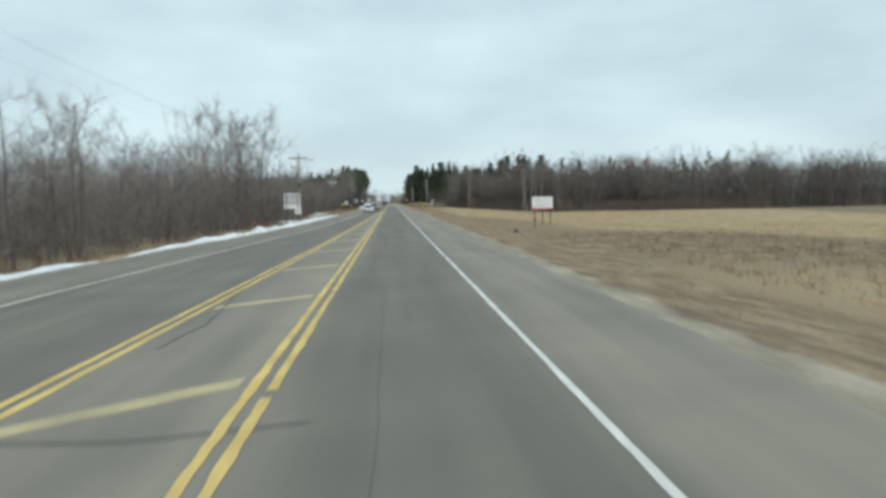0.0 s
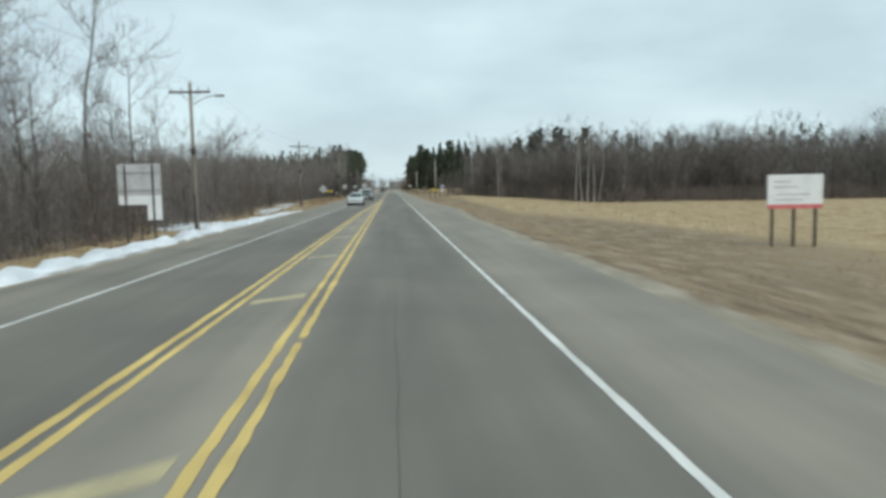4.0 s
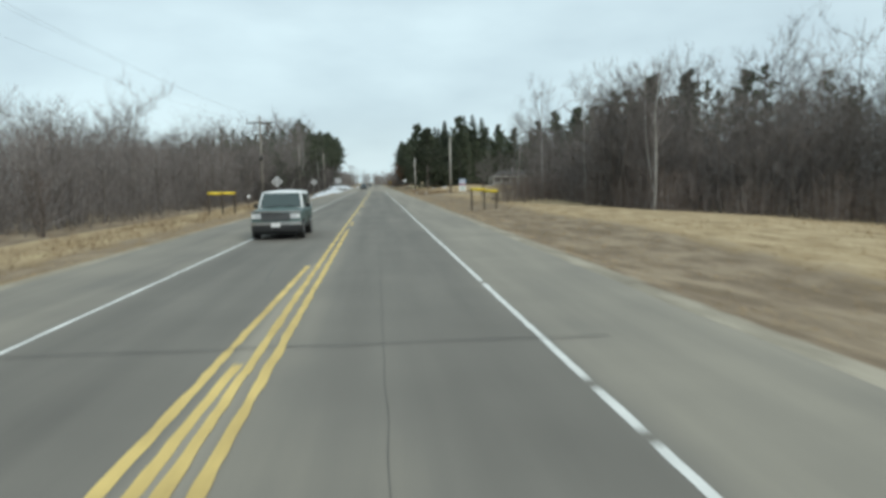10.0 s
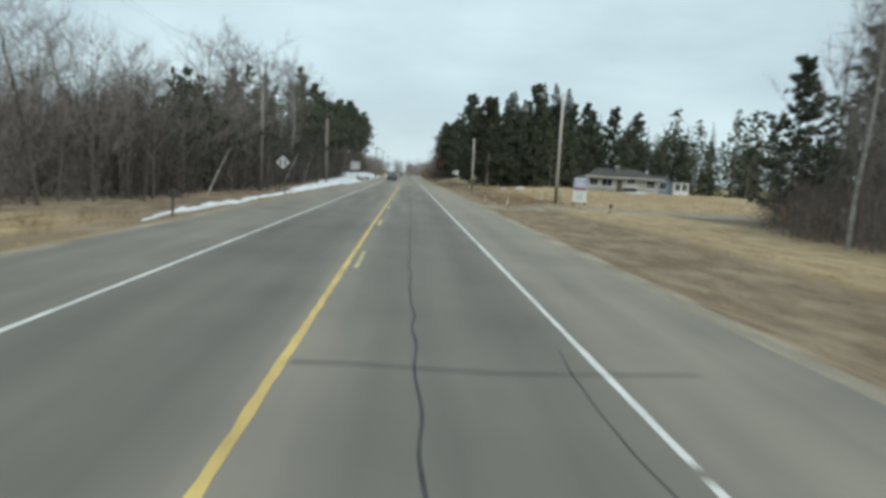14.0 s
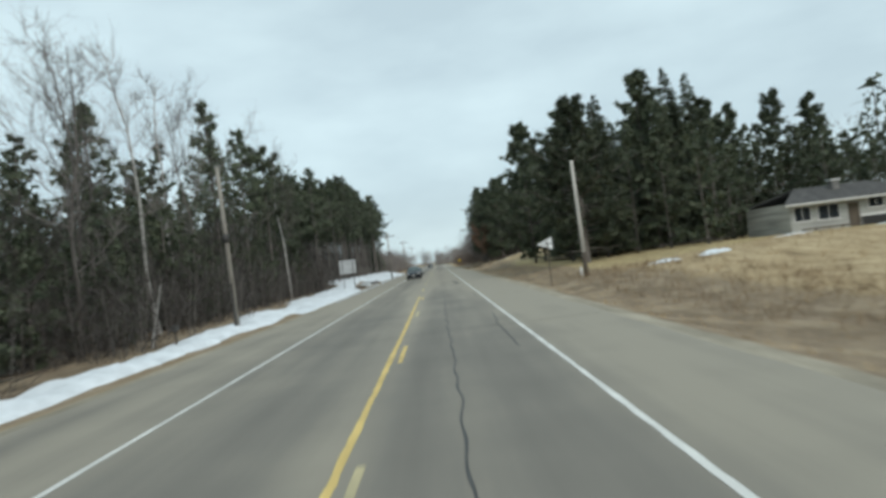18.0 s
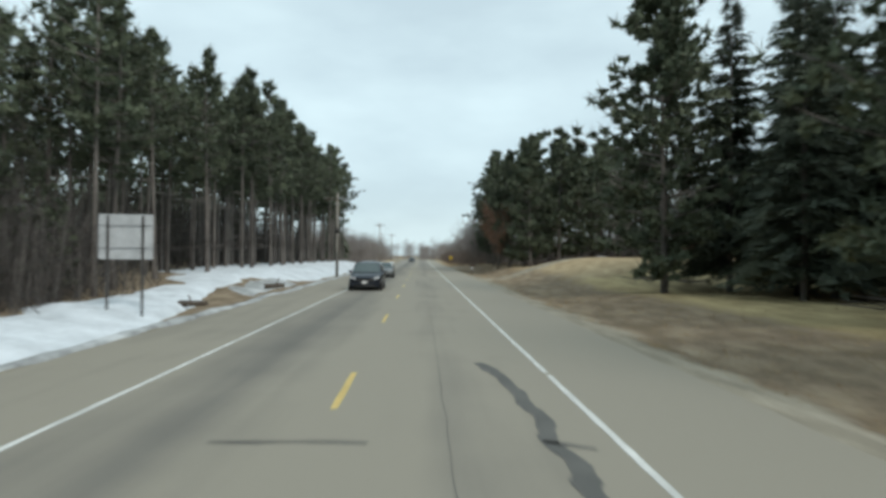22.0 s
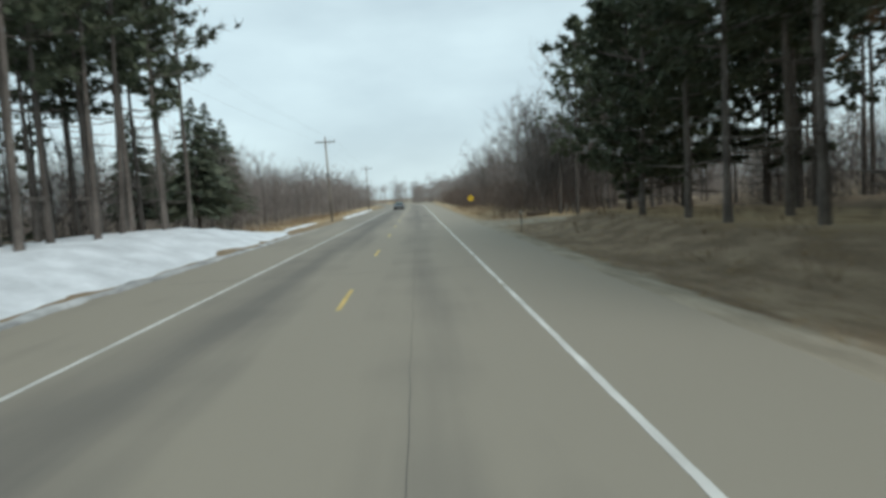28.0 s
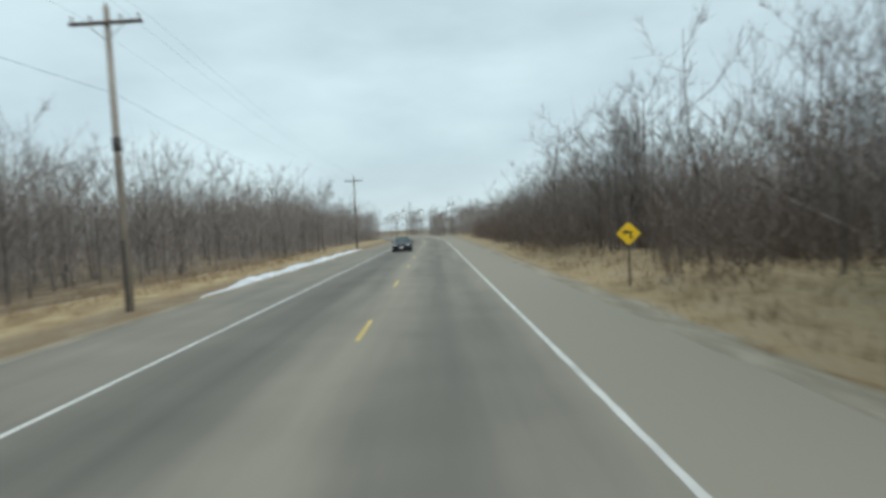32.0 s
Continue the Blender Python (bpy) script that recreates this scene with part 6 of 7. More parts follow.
# ---- the low white house behind the lawn ----
def window(parent, x, y, z, w, h, face=-1, along="x"):
    d = 0.03
    if along == "x":
        fr = part("window", box(x - w / 2 - 0.07, x + w / 2 + 0.07, y + face * 0.05, y + face * 0.01, z - 0.07, z + h + 0.07), TRIM, parent, "white framed window")
        part("pane", box(x - w / 2, x + w / 2, y + face * 0.06, y + face * 0.052, z, z + h), WINDOW_GLASS, fr)
        part("sill", box(x - w / 2 - 0.1, x + w / 2 + 0.1, y + face * 0.11, y + face * 0.02, z - 0.12, z - 0.072), TRIM, fr)
        part("mullion", box(x - 0.025, x + 0.025, y + face * 0.066, y + face * 0.061, z, z + h), TRIM, fr)
    else:
        fr = part("window", box(x + face * 0.05, x + face * 0.01, y - w / 2 - 0.07, y + w / 2 + 0.07, z - 0.07, z + h + 0.07), TRIM, parent, "white framed window")
        part("pane", box(x + face * 0.06, x + face * 0.052, y - w / 2, y + w / 2, z, z + h), WINDOW_GLASS, fr)
    return fr


def roof(parent, x0, x1, y0, y1, z0, rise, over=0.5, mat=SHINGLE, hip=0.0):
    """A roof with its ridge along x, with thickness and eaves; hip: how far the ridge stops short of each end."""
    ym = (y0 + y1) / 2
    t = 0.16
    v = []
    for x, r in ((x0 - over, x0 - over + hip), (x1 + over, x1 + over - hip)):
        v += [(x, y0 - over, z0 - 0.12), (r, ym, z0 + rise), (x, y1 + over, z0 - 0.12), (x, y1 + over, z0 - 0.12 - t), (r, ym, z0 + rise - t), (x, y0 - over, z0 - 0.12 - t)]
    f = [(0, 1, 7, 6), (1, 2, 8, 7), (2, 3, 9, 8), (3, 4, 10, 9), (4, 5, 11, 10), (5, 0, 6, 11), (0, 5, 4, 1), (1, 4, 3, 2), (6, 7, 10, 11), (7, 8, 9, 10)]
    return mesh("roof", v, [tuple(q[::-1]) for q in f], mat, parent, "dark shingle roof")


hz = spot(37.8, 311)
house = thing("house", (37.8, 310.0, hz), "low white ranch house with a dark hipped shingle roof", "house")
part("wall", box(-8.4, 3.4, 0, 8, -0.8, 2.5), SIDING, house, "weathered white horizontal siding, its tone lowered for tree shade")
for k in range(13):
    part("siding_board", box(-8.4, 3.4, -0.018, -0.004, 0.02 + 0.19 * k, 0.19 + 0.19 * k), SIDING, house)
part("wing_wall", box(3.4, 6.1, 1.2, 7.2, -0.8, 2.3), SIDING_BLUE, house, "dim grey-blue siding set back under the eaves")
part("sunroom_wall", box(6.1, 8.6, 0.1, 6.6, -0.8, 2.1), TRIM, house, "white sunroom at the end of the house")
part("foundation", box(-8.45, 8.65, -0.06, 8.06, -1.2, -0.1), ROCK, house)
roof(house, -8.4, 3.4, 0, 8, 2.52, 1.3, 0.8, hip=3.4)
roof(house, 3.6, 6.0, 1.2, 7.2, 2.32, 0.7, 0.1)
part("sunroom_roof", box(5.95, 8.8, -0.15, 6.8, 2.12, 2.3), SHINGLE, house, "flat dark roof edge", bevel=0.02)
for xx, ww, hh, z0_ in ((-7.4, 1.3, 1.1, 0.95), (-5.2, 1.7, 1.15, 0.9), (-1.2, 1.2, 0.8, 1.45), (2.1, 1.3, 1.1, 0.95)):
    window(house, xx, -0.018, z0_, ww, hh)
window(house, 4.7, 1.2, 0.85, 1.1, 1.1)
for xx in (6.75, 7.9):
    window(house, xx, 0.1, 0.75, 0.8, 1.1)
d_ = part("door", box(-3.55, -2.65, -0.075, -0.022, -0.1, 1.98), POST_WOOD, house, "dark timber door")
part("handle", rod((-2.76, -0.12, 0.95), (-2.76, -0.075, 0.95), 0.03, sides=8), CHROME, d_)
# no opening is cut: a black slab paints the shade inside the garage
part("garage_shade", box(-2.5, -0.1, -0.09, -0.022, -0.75, 0.75), SIGN_BLACK, house, "black slab standing for the shade in a low garage opening")
part("lintel", box(-2.65, 0.05, -0.12, -0.02, 0.76, 0.95), TRIM, house, "white board over the opening")
part("step", box(-4.0, -2.6, -1.1, -0.065, -1.0, -0.12), ROCK, house, bevel=0.02)
part("eaves_board", box(-9.15, 4.15, -0.84, -0.8, 2.2, 2.38), TRIM, house)
part("gutter", box(-9.15, 4.15, -0.92, -0.845, 2.28, 2.38), TRIM, house)
part("downpipe", rod((3.3, -0.06, -0.5), (3.3, -0.06, 2.3), 0.04, sides=8), TRIM, house)
c_ = part("chimney", box(-3.2, -2.6, 2.4, 3.1, 2.9, 4.1), ROCK, house, "stone chimney", bevel=0.02)
part("cap", box(-3.3, -2.5, 2.3, 3.2, 4.1, 4.22), TRIM, c_)
part("roof_vent", rod((2.2, 2.6, 3.0), (2.2, 2.6, 3.75), 0.16, 0.16, 12), TRIM, house, "white roof vent", True)
part("porch_rail", box(-8.3, -3.9, -1.5, -1.42, 0.2, 0.32), POST_WOOD, house)
for xx in (-8.25, -7.2, -6.1, -5.0, -3.95):
    part("porch_post", box(xx - 0.05, xx + 0.05, -1.51, -1.41, -0.9, 0.2), POST_WOOD, house)
part("porch_deck", box(-8.4, -3.8, -1.5, -0.065, -0.35, -0.2), POST_WOOD, house)
part("skirting", box(-8.4, -3.8, -1.48, -1.44, -0.95, -0.36), POST_WOOD, house)

# ---- the brown cabin beyond the knoll ----
kz = spot(31.6, 374.0)
cab = thing("cabin", (31.6, 374.0, kz), "brown timber cabin with a dark overhanging gable roof", "house", turn=90)
part("wall", box(0, 6.5, -5.0, 5.0, -0.5, 2.2), BROWN_WALL, cab, "brown horizontal timber boards")
mesh("gable", [(0.0, -5.0, 2.2), (0.0, 5.0, 2.2), (0.0, 0.0, 3.55), (0.12, -5.0, 2.2), (0.12, 5.0, 2.2), (0.12, 0.0, 3.55)], [(0, 2, 1), (3, 4, 5), (0, 1, 4, 3), (1, 2, 5, 4), (2, 0, 3, 5)], BROWN_WALL, cab, "brown boarded gable")
roof(cab, 0, 6.5, -5.0, 5.0, 2.25, 1.4, 0.9)
part("foundation", box(-0.05, 6.55, -5.05, 5.05, -0.9, -0.2), ROCK, cab)
for k in range(12):
    part("board", box(-0.02, -0.004, -4.98, 4.98, -0.1 + 0.19 * k, 0.075 + 0.19 * k), BROWN_WALL, cab)
window(cab, -0.02, -1.9, 0.75, 1.9, 1.2, -1, "y")
window(cab, -0.02, 2.6, 0.9, 1.0, 0.9, -1, "y")
d2 = part("door", box(-0.07, -0.024, 0.3, 1.2, -0.15, 1.9), POST_WOOD, cab)
part("handle", rod((-0.11, 1.1, 0.9), (-0.07, 1.1, 0.9), 0.03, sides=8), CHROME, d2)
for side_ in (-1, 1):
    part("fascia", rod((-0.94, side_ * 5.9, 2.0), (-0.94, 0.0, 3.62), 0.09, sides=4), POST_WOOD, cab, "dark board along the gable edge")
part("porch_rail", box(-1.3, -1.2, -4.6, 4.9, 0.25, 0.42), BROWN_WALL, cab, "reddish porch rail")
for yy in (-4.5, -2.2, 0.0, 2.4, 4.8):
    part("porch_post", box(-1.3, -1.2, yy - 0.05, yy + 0.05, -0.8, 0.25), POST_WOOD, cab)
part("step", box(-0.9, -0.055, 0.1, 1.4, -0.8, -0.22), ROCK, cab)


def boulder(x, y, s, label, seed):
    bm = bmesh.new()
    bmesh.ops.create_icosphere(bm, subdivisions=3, radius=1)
    for v in bm.verts:
        k = 1 + 0.28 * noise.noise(v.co * 1.4 + Vector((seed, 0, 0))) + 0.1 * noise.noise(v.co * 4 + Vector((seed, 3, 0)))
        v.co = Vector((v.co.x * s[0], v.co.y * s[1], v.co.z * s[2])) * k
    ob = part("boulder", bm, ROCK, None, smooth=True)
    ob.matrix_basis = pose(x, y, spot(x, y) + s[2] * 0.45, 0, 0, seed * 37)
    return tagged(ob, label, "boulder")


boulder(21.0, 389.0, (0.9, 0.6, 0.45), "low grey boulder on the crest of the lawn", 3)
boulder(22.2, 390.5, (0.4, 0.35, 0.3), "small grey boulder on the crest of the lawn", 5)
lg = thing("fallen_log", (-9.0, 349.5, spot(-9.0, 349.5) + 0.3), "dark broken log half buried in snow", "log")
part("trunk", rod((-0.55, 0, 0.05), (0.6, 0.25, 0.12), 0.16, 0.12, 9), POST_WOOD, lg)
part("branch", rod((0.1, 0.1, 0.12), (0.3, 0.2, 0.55), 0.05, 0.02, 7), POST_WOOD, lg)
lg2 = thing("fallen_log", (-9.4, 336.5, spot(-9.4, 336.5) + 0.22), "dark broken log half buried in snow", "log")
part("trunk", rod((-0.7, 0, 0.05), (0.5, -0.3, 0.1), 0.14, 0.1, 9), POST_WOOD, lg2)
part("branch", rod((-0.2, 0, 0.1), (-0.4, 0.2, 0.4), 0.04, 0.02, 7), POST_WOOD, lg2)
# log shape stands in for an unidentified low dark object
lg3 = thing("fallen_log", (10.6, 450.4, spot(10.6, 450.4)), "low dark log-shaped stand-in beside the side road", "log")
part("trunk", rod((-0.9, 0, 0.2), (1.0, 0.3, 0.22), 0.22, 0.18, 10), POST_WOOD, lg3)
part("branch", rod((0.5, 0.2, 0.3), (0.8, 0.3, 0.6), 0.05, 0.02, 7), POST_WOOD, lg3)
for x_ in (12.9, 13.5):
    pp = thing("yard_post", (x_, 449.6, spot(x_, 449.6)), "short pale wooden post beside the side road", "post")
    part("post", rod((0, 0, -0.2), (0, 0, 0.8), 0.07, 0.065, 9), POLE_WOOD, pp)
    part("cap", rod((0, 0, 0.8), (0, 0, 0.84), 0.08, 0.05, 9), POLE_WOOD, pp)
# leaning pale trunks at the wood's edge on the far side
for x_, y_, dx, hh in ((-13.4, 271.5, 1.6, 3.6), (-13.0, 283.5, 0.7, 2.8), (-13.4, 243.5, 1.5, 3.2)):
    lt = thing("leaning_trunk", (x_, y_, spot(x_, y_)), "pale dead trunk leaning out of the undergrowth", "dead tree")
    part("trunk", rod((0, 0, -0.2), (dx * 0.5, 0.1, hh * 0.5), 0.07, 0.055, 8), BARK_PALE, lt)
    part("limb", rod((dx * 0.48, 0.1, hh * 0.48), (dx, 0.1, hh), 0.055, 0.02, 8), BARK_PALE, lt)


# ---- vehicles in the opposite lane ----
def slab(name, at, nu, nv, depth, mat, parent, label=""):
    """A curved plate: at(u, v) gives its outer face for u, v in 0..1, depth the way to its back."""
    d = Vector(depth)
    grid = [at(i / nu, j / nv) for j in range(nv + 1) for i in range(nu + 1)]
    w = nu + 1
    v = grid + [p + d for p in grid]
    k = len(grid)
    f = [(j * w + i, j * w + i + 1, (j + 1) * w + i + 1, (j + 1) * w + i) for j in range(nv) for i in range(nu)]
    f += [tuple(a + k for a in q[::-1]) for q in f]
    rim = [i for i in range(w)] + [j * w + nu for j in range(1, nv + 1)] + [nv * w + i for i in range(nu - 1, -1, -1)] + [j * w for j in range(nv - 1, 0, -1)]
    f += [(rim[(i + 1) % len(rim)], rim[i], rim[i] + k, rim[(i + 1) % len(rim)] + k) for i in range(len(rim))]
    ob = mesh(name, v, f, mat, parent, label)
    bm = bmesh.new()
    bm.from_mesh(ob.data)
    bmesh.ops.recalc_face_normals(bm, faces=bm.faces)
    bm.to_mesh(ob.data)
    bm.free()
    return ob


def wheel(car, x, y, r, w, side):
    b = bmesh.new()
    bmesh.ops.create_cone(b, cap_ends=True, segments=28, radius1=r, radius2=r, depth=w)
    bmesh.ops.rotate(b, matrix=Matrix.Rotation(radians(90), 3, "Y"), verts=b.verts)
    rim_edges = [e for e in b.edges if len(e.link_faces) == 2 and any(len(f.verts) > 4 for f in e.link_faces)]
    bmesh.ops.bevel(b, geom=rim_edges, offset=w * 0.2, segments=3, affect="EDGES")
    bmesh.ops.translate(b, vec=(x, y, r), verts=b.verts)
    wh = part("wheel", b, RUBBER, car, "black tyre", True)
    part("rim", rod((x + side * (w / 2 - 0.02), y, r), (x + side * (w / 2 + 0.006), y, r), r * 0.66, r * 0.6, 20), RIM, wh)
    part("hub", rod((x + side * (w / 2 - 0.02), y, r), (x + side * (w / 2 + 0.02), y, r), r * 0.2, r * 0.16, 12), DARK_STEEL, wh)
    for k in range(5):
        a = (k + 0.5) * 2 * math.pi / 5
        part("spoke_gap", box(x + side * (w / 2 + 0.002) - 0.008, x + side * (w / 2 + 0.002) + 0.008, y + math.cos(a) * r * 0.42 - 0.05, y + math.cos(a) * r * 0.42 + 0.05, r + math.sin(a) * r * 0.42 - 0.05, r + math.sin(a) * r * 0.42 + 0.05), DARK_STEEL, wh)


def vehicle(place, label, paint, line, base, top, wheel_r, axles, half, front, pillars, roof_paint=None):
    """A car whose nose points along -y. line: rows of y, half width, shoulder z, top z; base and top: the
    cabin's foot and roof as (y front, y rear, half width, z); front: z bounds of its fittings."""
    car = thing("car", place, label, "car", "oncoming cars")
    sill, bow = front["sill"], front["bow"]
    ys_ = np.array([r[0] for r in line])
    y0, y1 = ys_[0], ys_[-1]
    n = 44
    tt = np.linspace(0, 1, n + 1)
    yy_ = y0 + (y1 - y0) * (tt - 0.10 * np.sin(2 * np.pi * tt))
    rows = np.stack([np.interp(yy_, ys_, [r[c] for r in line]) for c in (1, 2, 3)], 1)
    for _ in range(2):
        rows[1:-1] = 0.25 * rows[:-2] + 0.5 * rows[1:-1] + 0.25 * rows[2:]
    nose = lambda x, y: bow * (x / half) ** 2 * max(0.0, 1 - (y - y0) / 1.2) - 0.6 * bow * (x / half) ** 2 * max(0.0, 1 - (y1 - y) / 0.9)
    sec = lambda w, b, t: [(0, sill), (w * 0.86, sill), (w * 0.96, sill + 0.1), (w, sill + 0.55 * (b - sill)), (w * 0.985, b - 0.09), (w * 0.955, b - 0.02), (w * 0.88, b + 0.02 * (t > b)), (w * 0.5, b + 0.8 * (t - b)), (0, t)]
    verts, m = [], 0
    for y, (w, b, t) in zip(yy_, rows):
        s_ = sec(w, b, t)
        full = s_ + [(-x, z) for x, z in s_[-2:0:-1]]
        m = len(full)
        verts += [(x, y + nose(x, y), z) for x, z in full]
    faces = [(i * m + j, i * m + (j + 1) % m, (i + 1) * m + (j + 1) % m, (i + 1) * m + j) for i in range(n) for j in range(m)]
    faces += [tuple(range(m))[::-1], tuple(range(n * m, (n + 1) * m))]
    body = mesh("body", verts, faces, paint, car, smooth=True)
    bm = bmesh.new()
    bm.from_mesh(body.data)
    bmesh.ops.recalc_face_normals(bm, faces=bm.faces)
    bm.to_mesh(body.data)
    bm.free()
    mod = body.modifiers.new("soft", "BEVEL")
    mod.width, mod.segments, mod.limit_method, mod.angle_limit = 0.03, 2, "ANGLE", radians(40)
    # the cabin: a shell that leans in, its panes set on it
    (bf, br, bw, bz_), (tf, tr, tw, tz) = base, top
    mixv = lambda a, b, v: a + (b - a) * v

    def screen(u, v, out=0.0):
        x = (2 * u - 1)
        w = mixv(bw, tw, v) + 0.02 * math.sin(math.pi * v)
        return Vector((x * w, mixv(bf, tf, v) - 0.13 * (1 - x * x) * mixv(1, 0.6, v) - out, mixv(bz_, tz, v) + out * 0.6))

    def back(u, v, out=0.0):
        x = 1 - 2 * u
        w = mixv(bw, tw, v) + 0.02 * math.sin(math.pi * v)
        return Vector((x * w, mixv(br, tr, v) + 0.08 * (1 - x * x) + out, mixv(bz_, tz, v) + out * 0.6))

    def flank(s):
        def at(u, v, out=0.0):
            w = mixv(bw, tw, v) + 0.02 * math.sin(math.pi * v) + 0.03 * math.sin(math.pi * u)
            return Vector((s * (w + out), mixv(mixv(bf, tf, v), mixv(br, tr, v), u), mixv(bz_, tz, v)))
        return at

    ring = []
    nv = 5
    for j in range(nv + 1):
        v = j / nv
        ring += [screen(i / 10, v) for i in range(10)] + [flank(1)(i / 10, v) for i in range(10)] + [back(i / 10, v) for i in range(10)] + [flank(-1)(1 - i / 10, v) for i in range(10)]
    crown = [Vector((p.x * q, mixv((tf + tr) / 2, p.y, q), tz + 0.085 * (1 - q ** 2.2))) for q in (0.93, 0.75, 0.4) for p in ring[-40:]]
    ring += crown + [Vector((0, (tf + tr) / 2, tz + 0.087))]
    f = [(j * 40 + i, j * 40 + (i + 1) % 40, (j + 1) * 40 + (i + 1) % 40, (j + 1) * 40 + i) for j in range(nv + 3) for i in range(40)]
    f += [((nv + 3) * 40 + i, (nv + 3) * 40 + (i + 1) % 40, len(ring) - 1) for i in range(40)]
    mesh("cabin", ring, f, roof_paint or paint, car, "white painted roof and pillars" if roof_paint else "", True)
    slab("windscreen", lambda u, v: screen(0.05 + 0.9 * u, 0.03 + 0.9 * v, 0.01), 10, 4, (0, 0.012, -0.006), CAR_GLASS, car, "dark greenish windscreen")
    slab("rear_window", lambda u, v: back(0.1 + 0.8 * u, 0.2 + 0.7 * v, 0.01), 8, 3, (0, -0.012, -0.006), CAR_GLASS, car, "dark glass")
    for s in (-1, 1):
        for a, b in pillars:
            slab("side_window", lambda u, v: flank(s)(a + (b - a) * u, 0.08 + 0.8 * v, 0.008), 4, 3, (-s * 0.01, 0, 0), CAR_GLASS, car, "dark glass")
        if roof_paint:
            slab("pillar", lambda u, v: flank(s)(0.0 + 0.05 * u, v, 0.006), 2, 3, (-s * 0.01, 0, 0), paint, car, "green front pillar")
        for yy in axles:
            part("wheel_arch", rod((s * (half - 0.25), yy, wheel_r), (s * (half + 0.003), yy, wheel_r + 0.02), wheel_r + 0.055, sides=26), BLACK_TRIM, car)
            wheel(car, s * (half - 0.1), yy, wheel_r, 0.22, s)
        mp = flank(s)(0.03, 0.0)
        part("mirror", box(mp.x + s * 0.13 - 0.1, mp.x + s * 0.13 + 0.1, mp.y + 0.2, mp.y + 0.31, mp.z + 0.0, mp.z + 0.15), BLACK_TRIM if roof_paint else paint, car, bevel=0.03)
        part("tail_light", box(s * half * 0.8 - 0.1, s * half * 0.8 + 0.1, y1 - 0.1, y1 + 0.02, 0.72, 0.9), SIGN_RED, car, bevel=0.015)
        part("door_handle", box(s * (half + 0.004) - 0.012, s * (half + 0.004) + 0.012, 0.75, 0.9, bz_ - 0.16, bz_ - 0.13), BLACK_TRIM, car)
        part("sill_trim", box(s * (half * 0.96) - 0.02, s * (half * 0.96) + 0.02, axles[0] + wheel_r + 0.08, axles[1] - wheel_r - 0.08, sill - 0.03, sill + 0.08), BLACK_TRIM, car, bevel=0.01)
        part("door_seam", box(s * (half + 0.001) - 0.004, s * (half + 0.001) + 0.004, bf + 0.42, bf + 0.432, sill + 0.12, bz_ - 0.1), BLACK_TRIM, car)
        part("door_seam", box(s * (half + 0.001) - 0.004, s * (half + 0.001) + 0.004, bf + 1.5, bf + 1.512, sill + 0.12, bz_ - 0.1), BLACK_TRIM, car)

    def face(xa, xb, za, zb, out, rise=0.0):
        """A patch on the bowed front, its outer end raised by rise."""
        def at(u, v):
            x = xa + (xb - xa) * u
            e = abs(u if abs(xb) > abs(xa) else 1 - u) * rise
            return Vector((x, y0 + bow * (x / half) ** 2 - out, za + (zb - za) * v + e))
        return at

    def fit(name, xa, xb, za, zb, out, mat, lab="", rise=0.0, parent=None):
        return slab(name, face(xa, xb, za, zb, out, rise), 8, 3, (0, out + 0.03, 0), mat, parent or car, lab)

    w = line[0][1]
    bump = front["bumper"]
    fit("front_bumper", -w * 1.02, w * 1.02, bump[0], bump[1], 0.07, front.get("bumper_mat", paint))
    fit("lower_intake", -w * front.get("intake", 0.7), w * front.get("intake", 0.7), front["low"][0], front["low"][1], 0.075, BLACK_TRIM)
    g = front["grille"]
    gr = fit("grille", -g[2], g[2], g[0], g[1], 0.02, BLACK_TRIM)
    for zz in np.linspace(g[0], g[1], 5)[1:-1]:
        fit("grille_bar", -g[2], g[2], zz - 0.008, zz + 0.008, 0.03, front.get("bars", DARK_STEEL), parent=gr)
    if "strip" in front:
        fit("hood_strip", -w * 1.0, w * 1.0, front["strip"] - 0.03, front["strip"] + 0.03, 0.03, CHROME, "bright strip along the hood's edge")
    h = front["lamp"]
    for s in (-1, 1):
        fit("headlight", s * h[2], s * h[3], h[0], h[1], 0.03, LENS, "clear headlight", h[4])
        if roof_paint:
            fit("turn_signal", s * h[3], s * (h[3] + 0.1), h[0], h[1], 0.028, CAR_WHITE)
    pz_ = front["plate"]
    part("number_plate", box(-0.16, 0.16, y0 - 0.1, y0 - 0.078, pz_ - 0.075, pz_ + 0.075), TRIM, car, "plain white plate")
    part("underbody", box(-half * 0.8, half * 0.8, y0 + 0.25, y1 - 0.2, 0.14, sill + 0.05), BLACK_TRIM, car)
    for k in (-1, 1):
        b = rod((k * 0.32 - 0.28, bf - 0.1, bz_ + 0.045), (k * 0.32 + 0.24, bf - 0.08, bz_ + 0.1), 0.01, sides=6)
        part("wiper", b, BLACK_TRIM, car)
    return car


SEDAN = [(-2.35, 0.78, 0.64, 0.66), (-2.1, 0.86, 0.74, 0.77), (-1.5, 0.9, 0.84, 0.89), (-0.95, 0.91, 0.9, 0.95), (0.5, 0.91, 0.93, 0.97), (1.7, 0.9, 0.95, 1.0), (2.25, 0.86, 0.94, 0.98), (2.4, 0.8, 0.86, 0.88)]
SEDAN_FRONT = {"sill": 0.2, "bow": 0.2, "bumper": (0.3, 0.56), "low": (0.2, 0.33), "intake": 0.85, "grille": (0.55, 0.64, 0.42), "lamp": (0.56, 0.66, 0.46, 0.78, 0.06), "plate": 0.43}
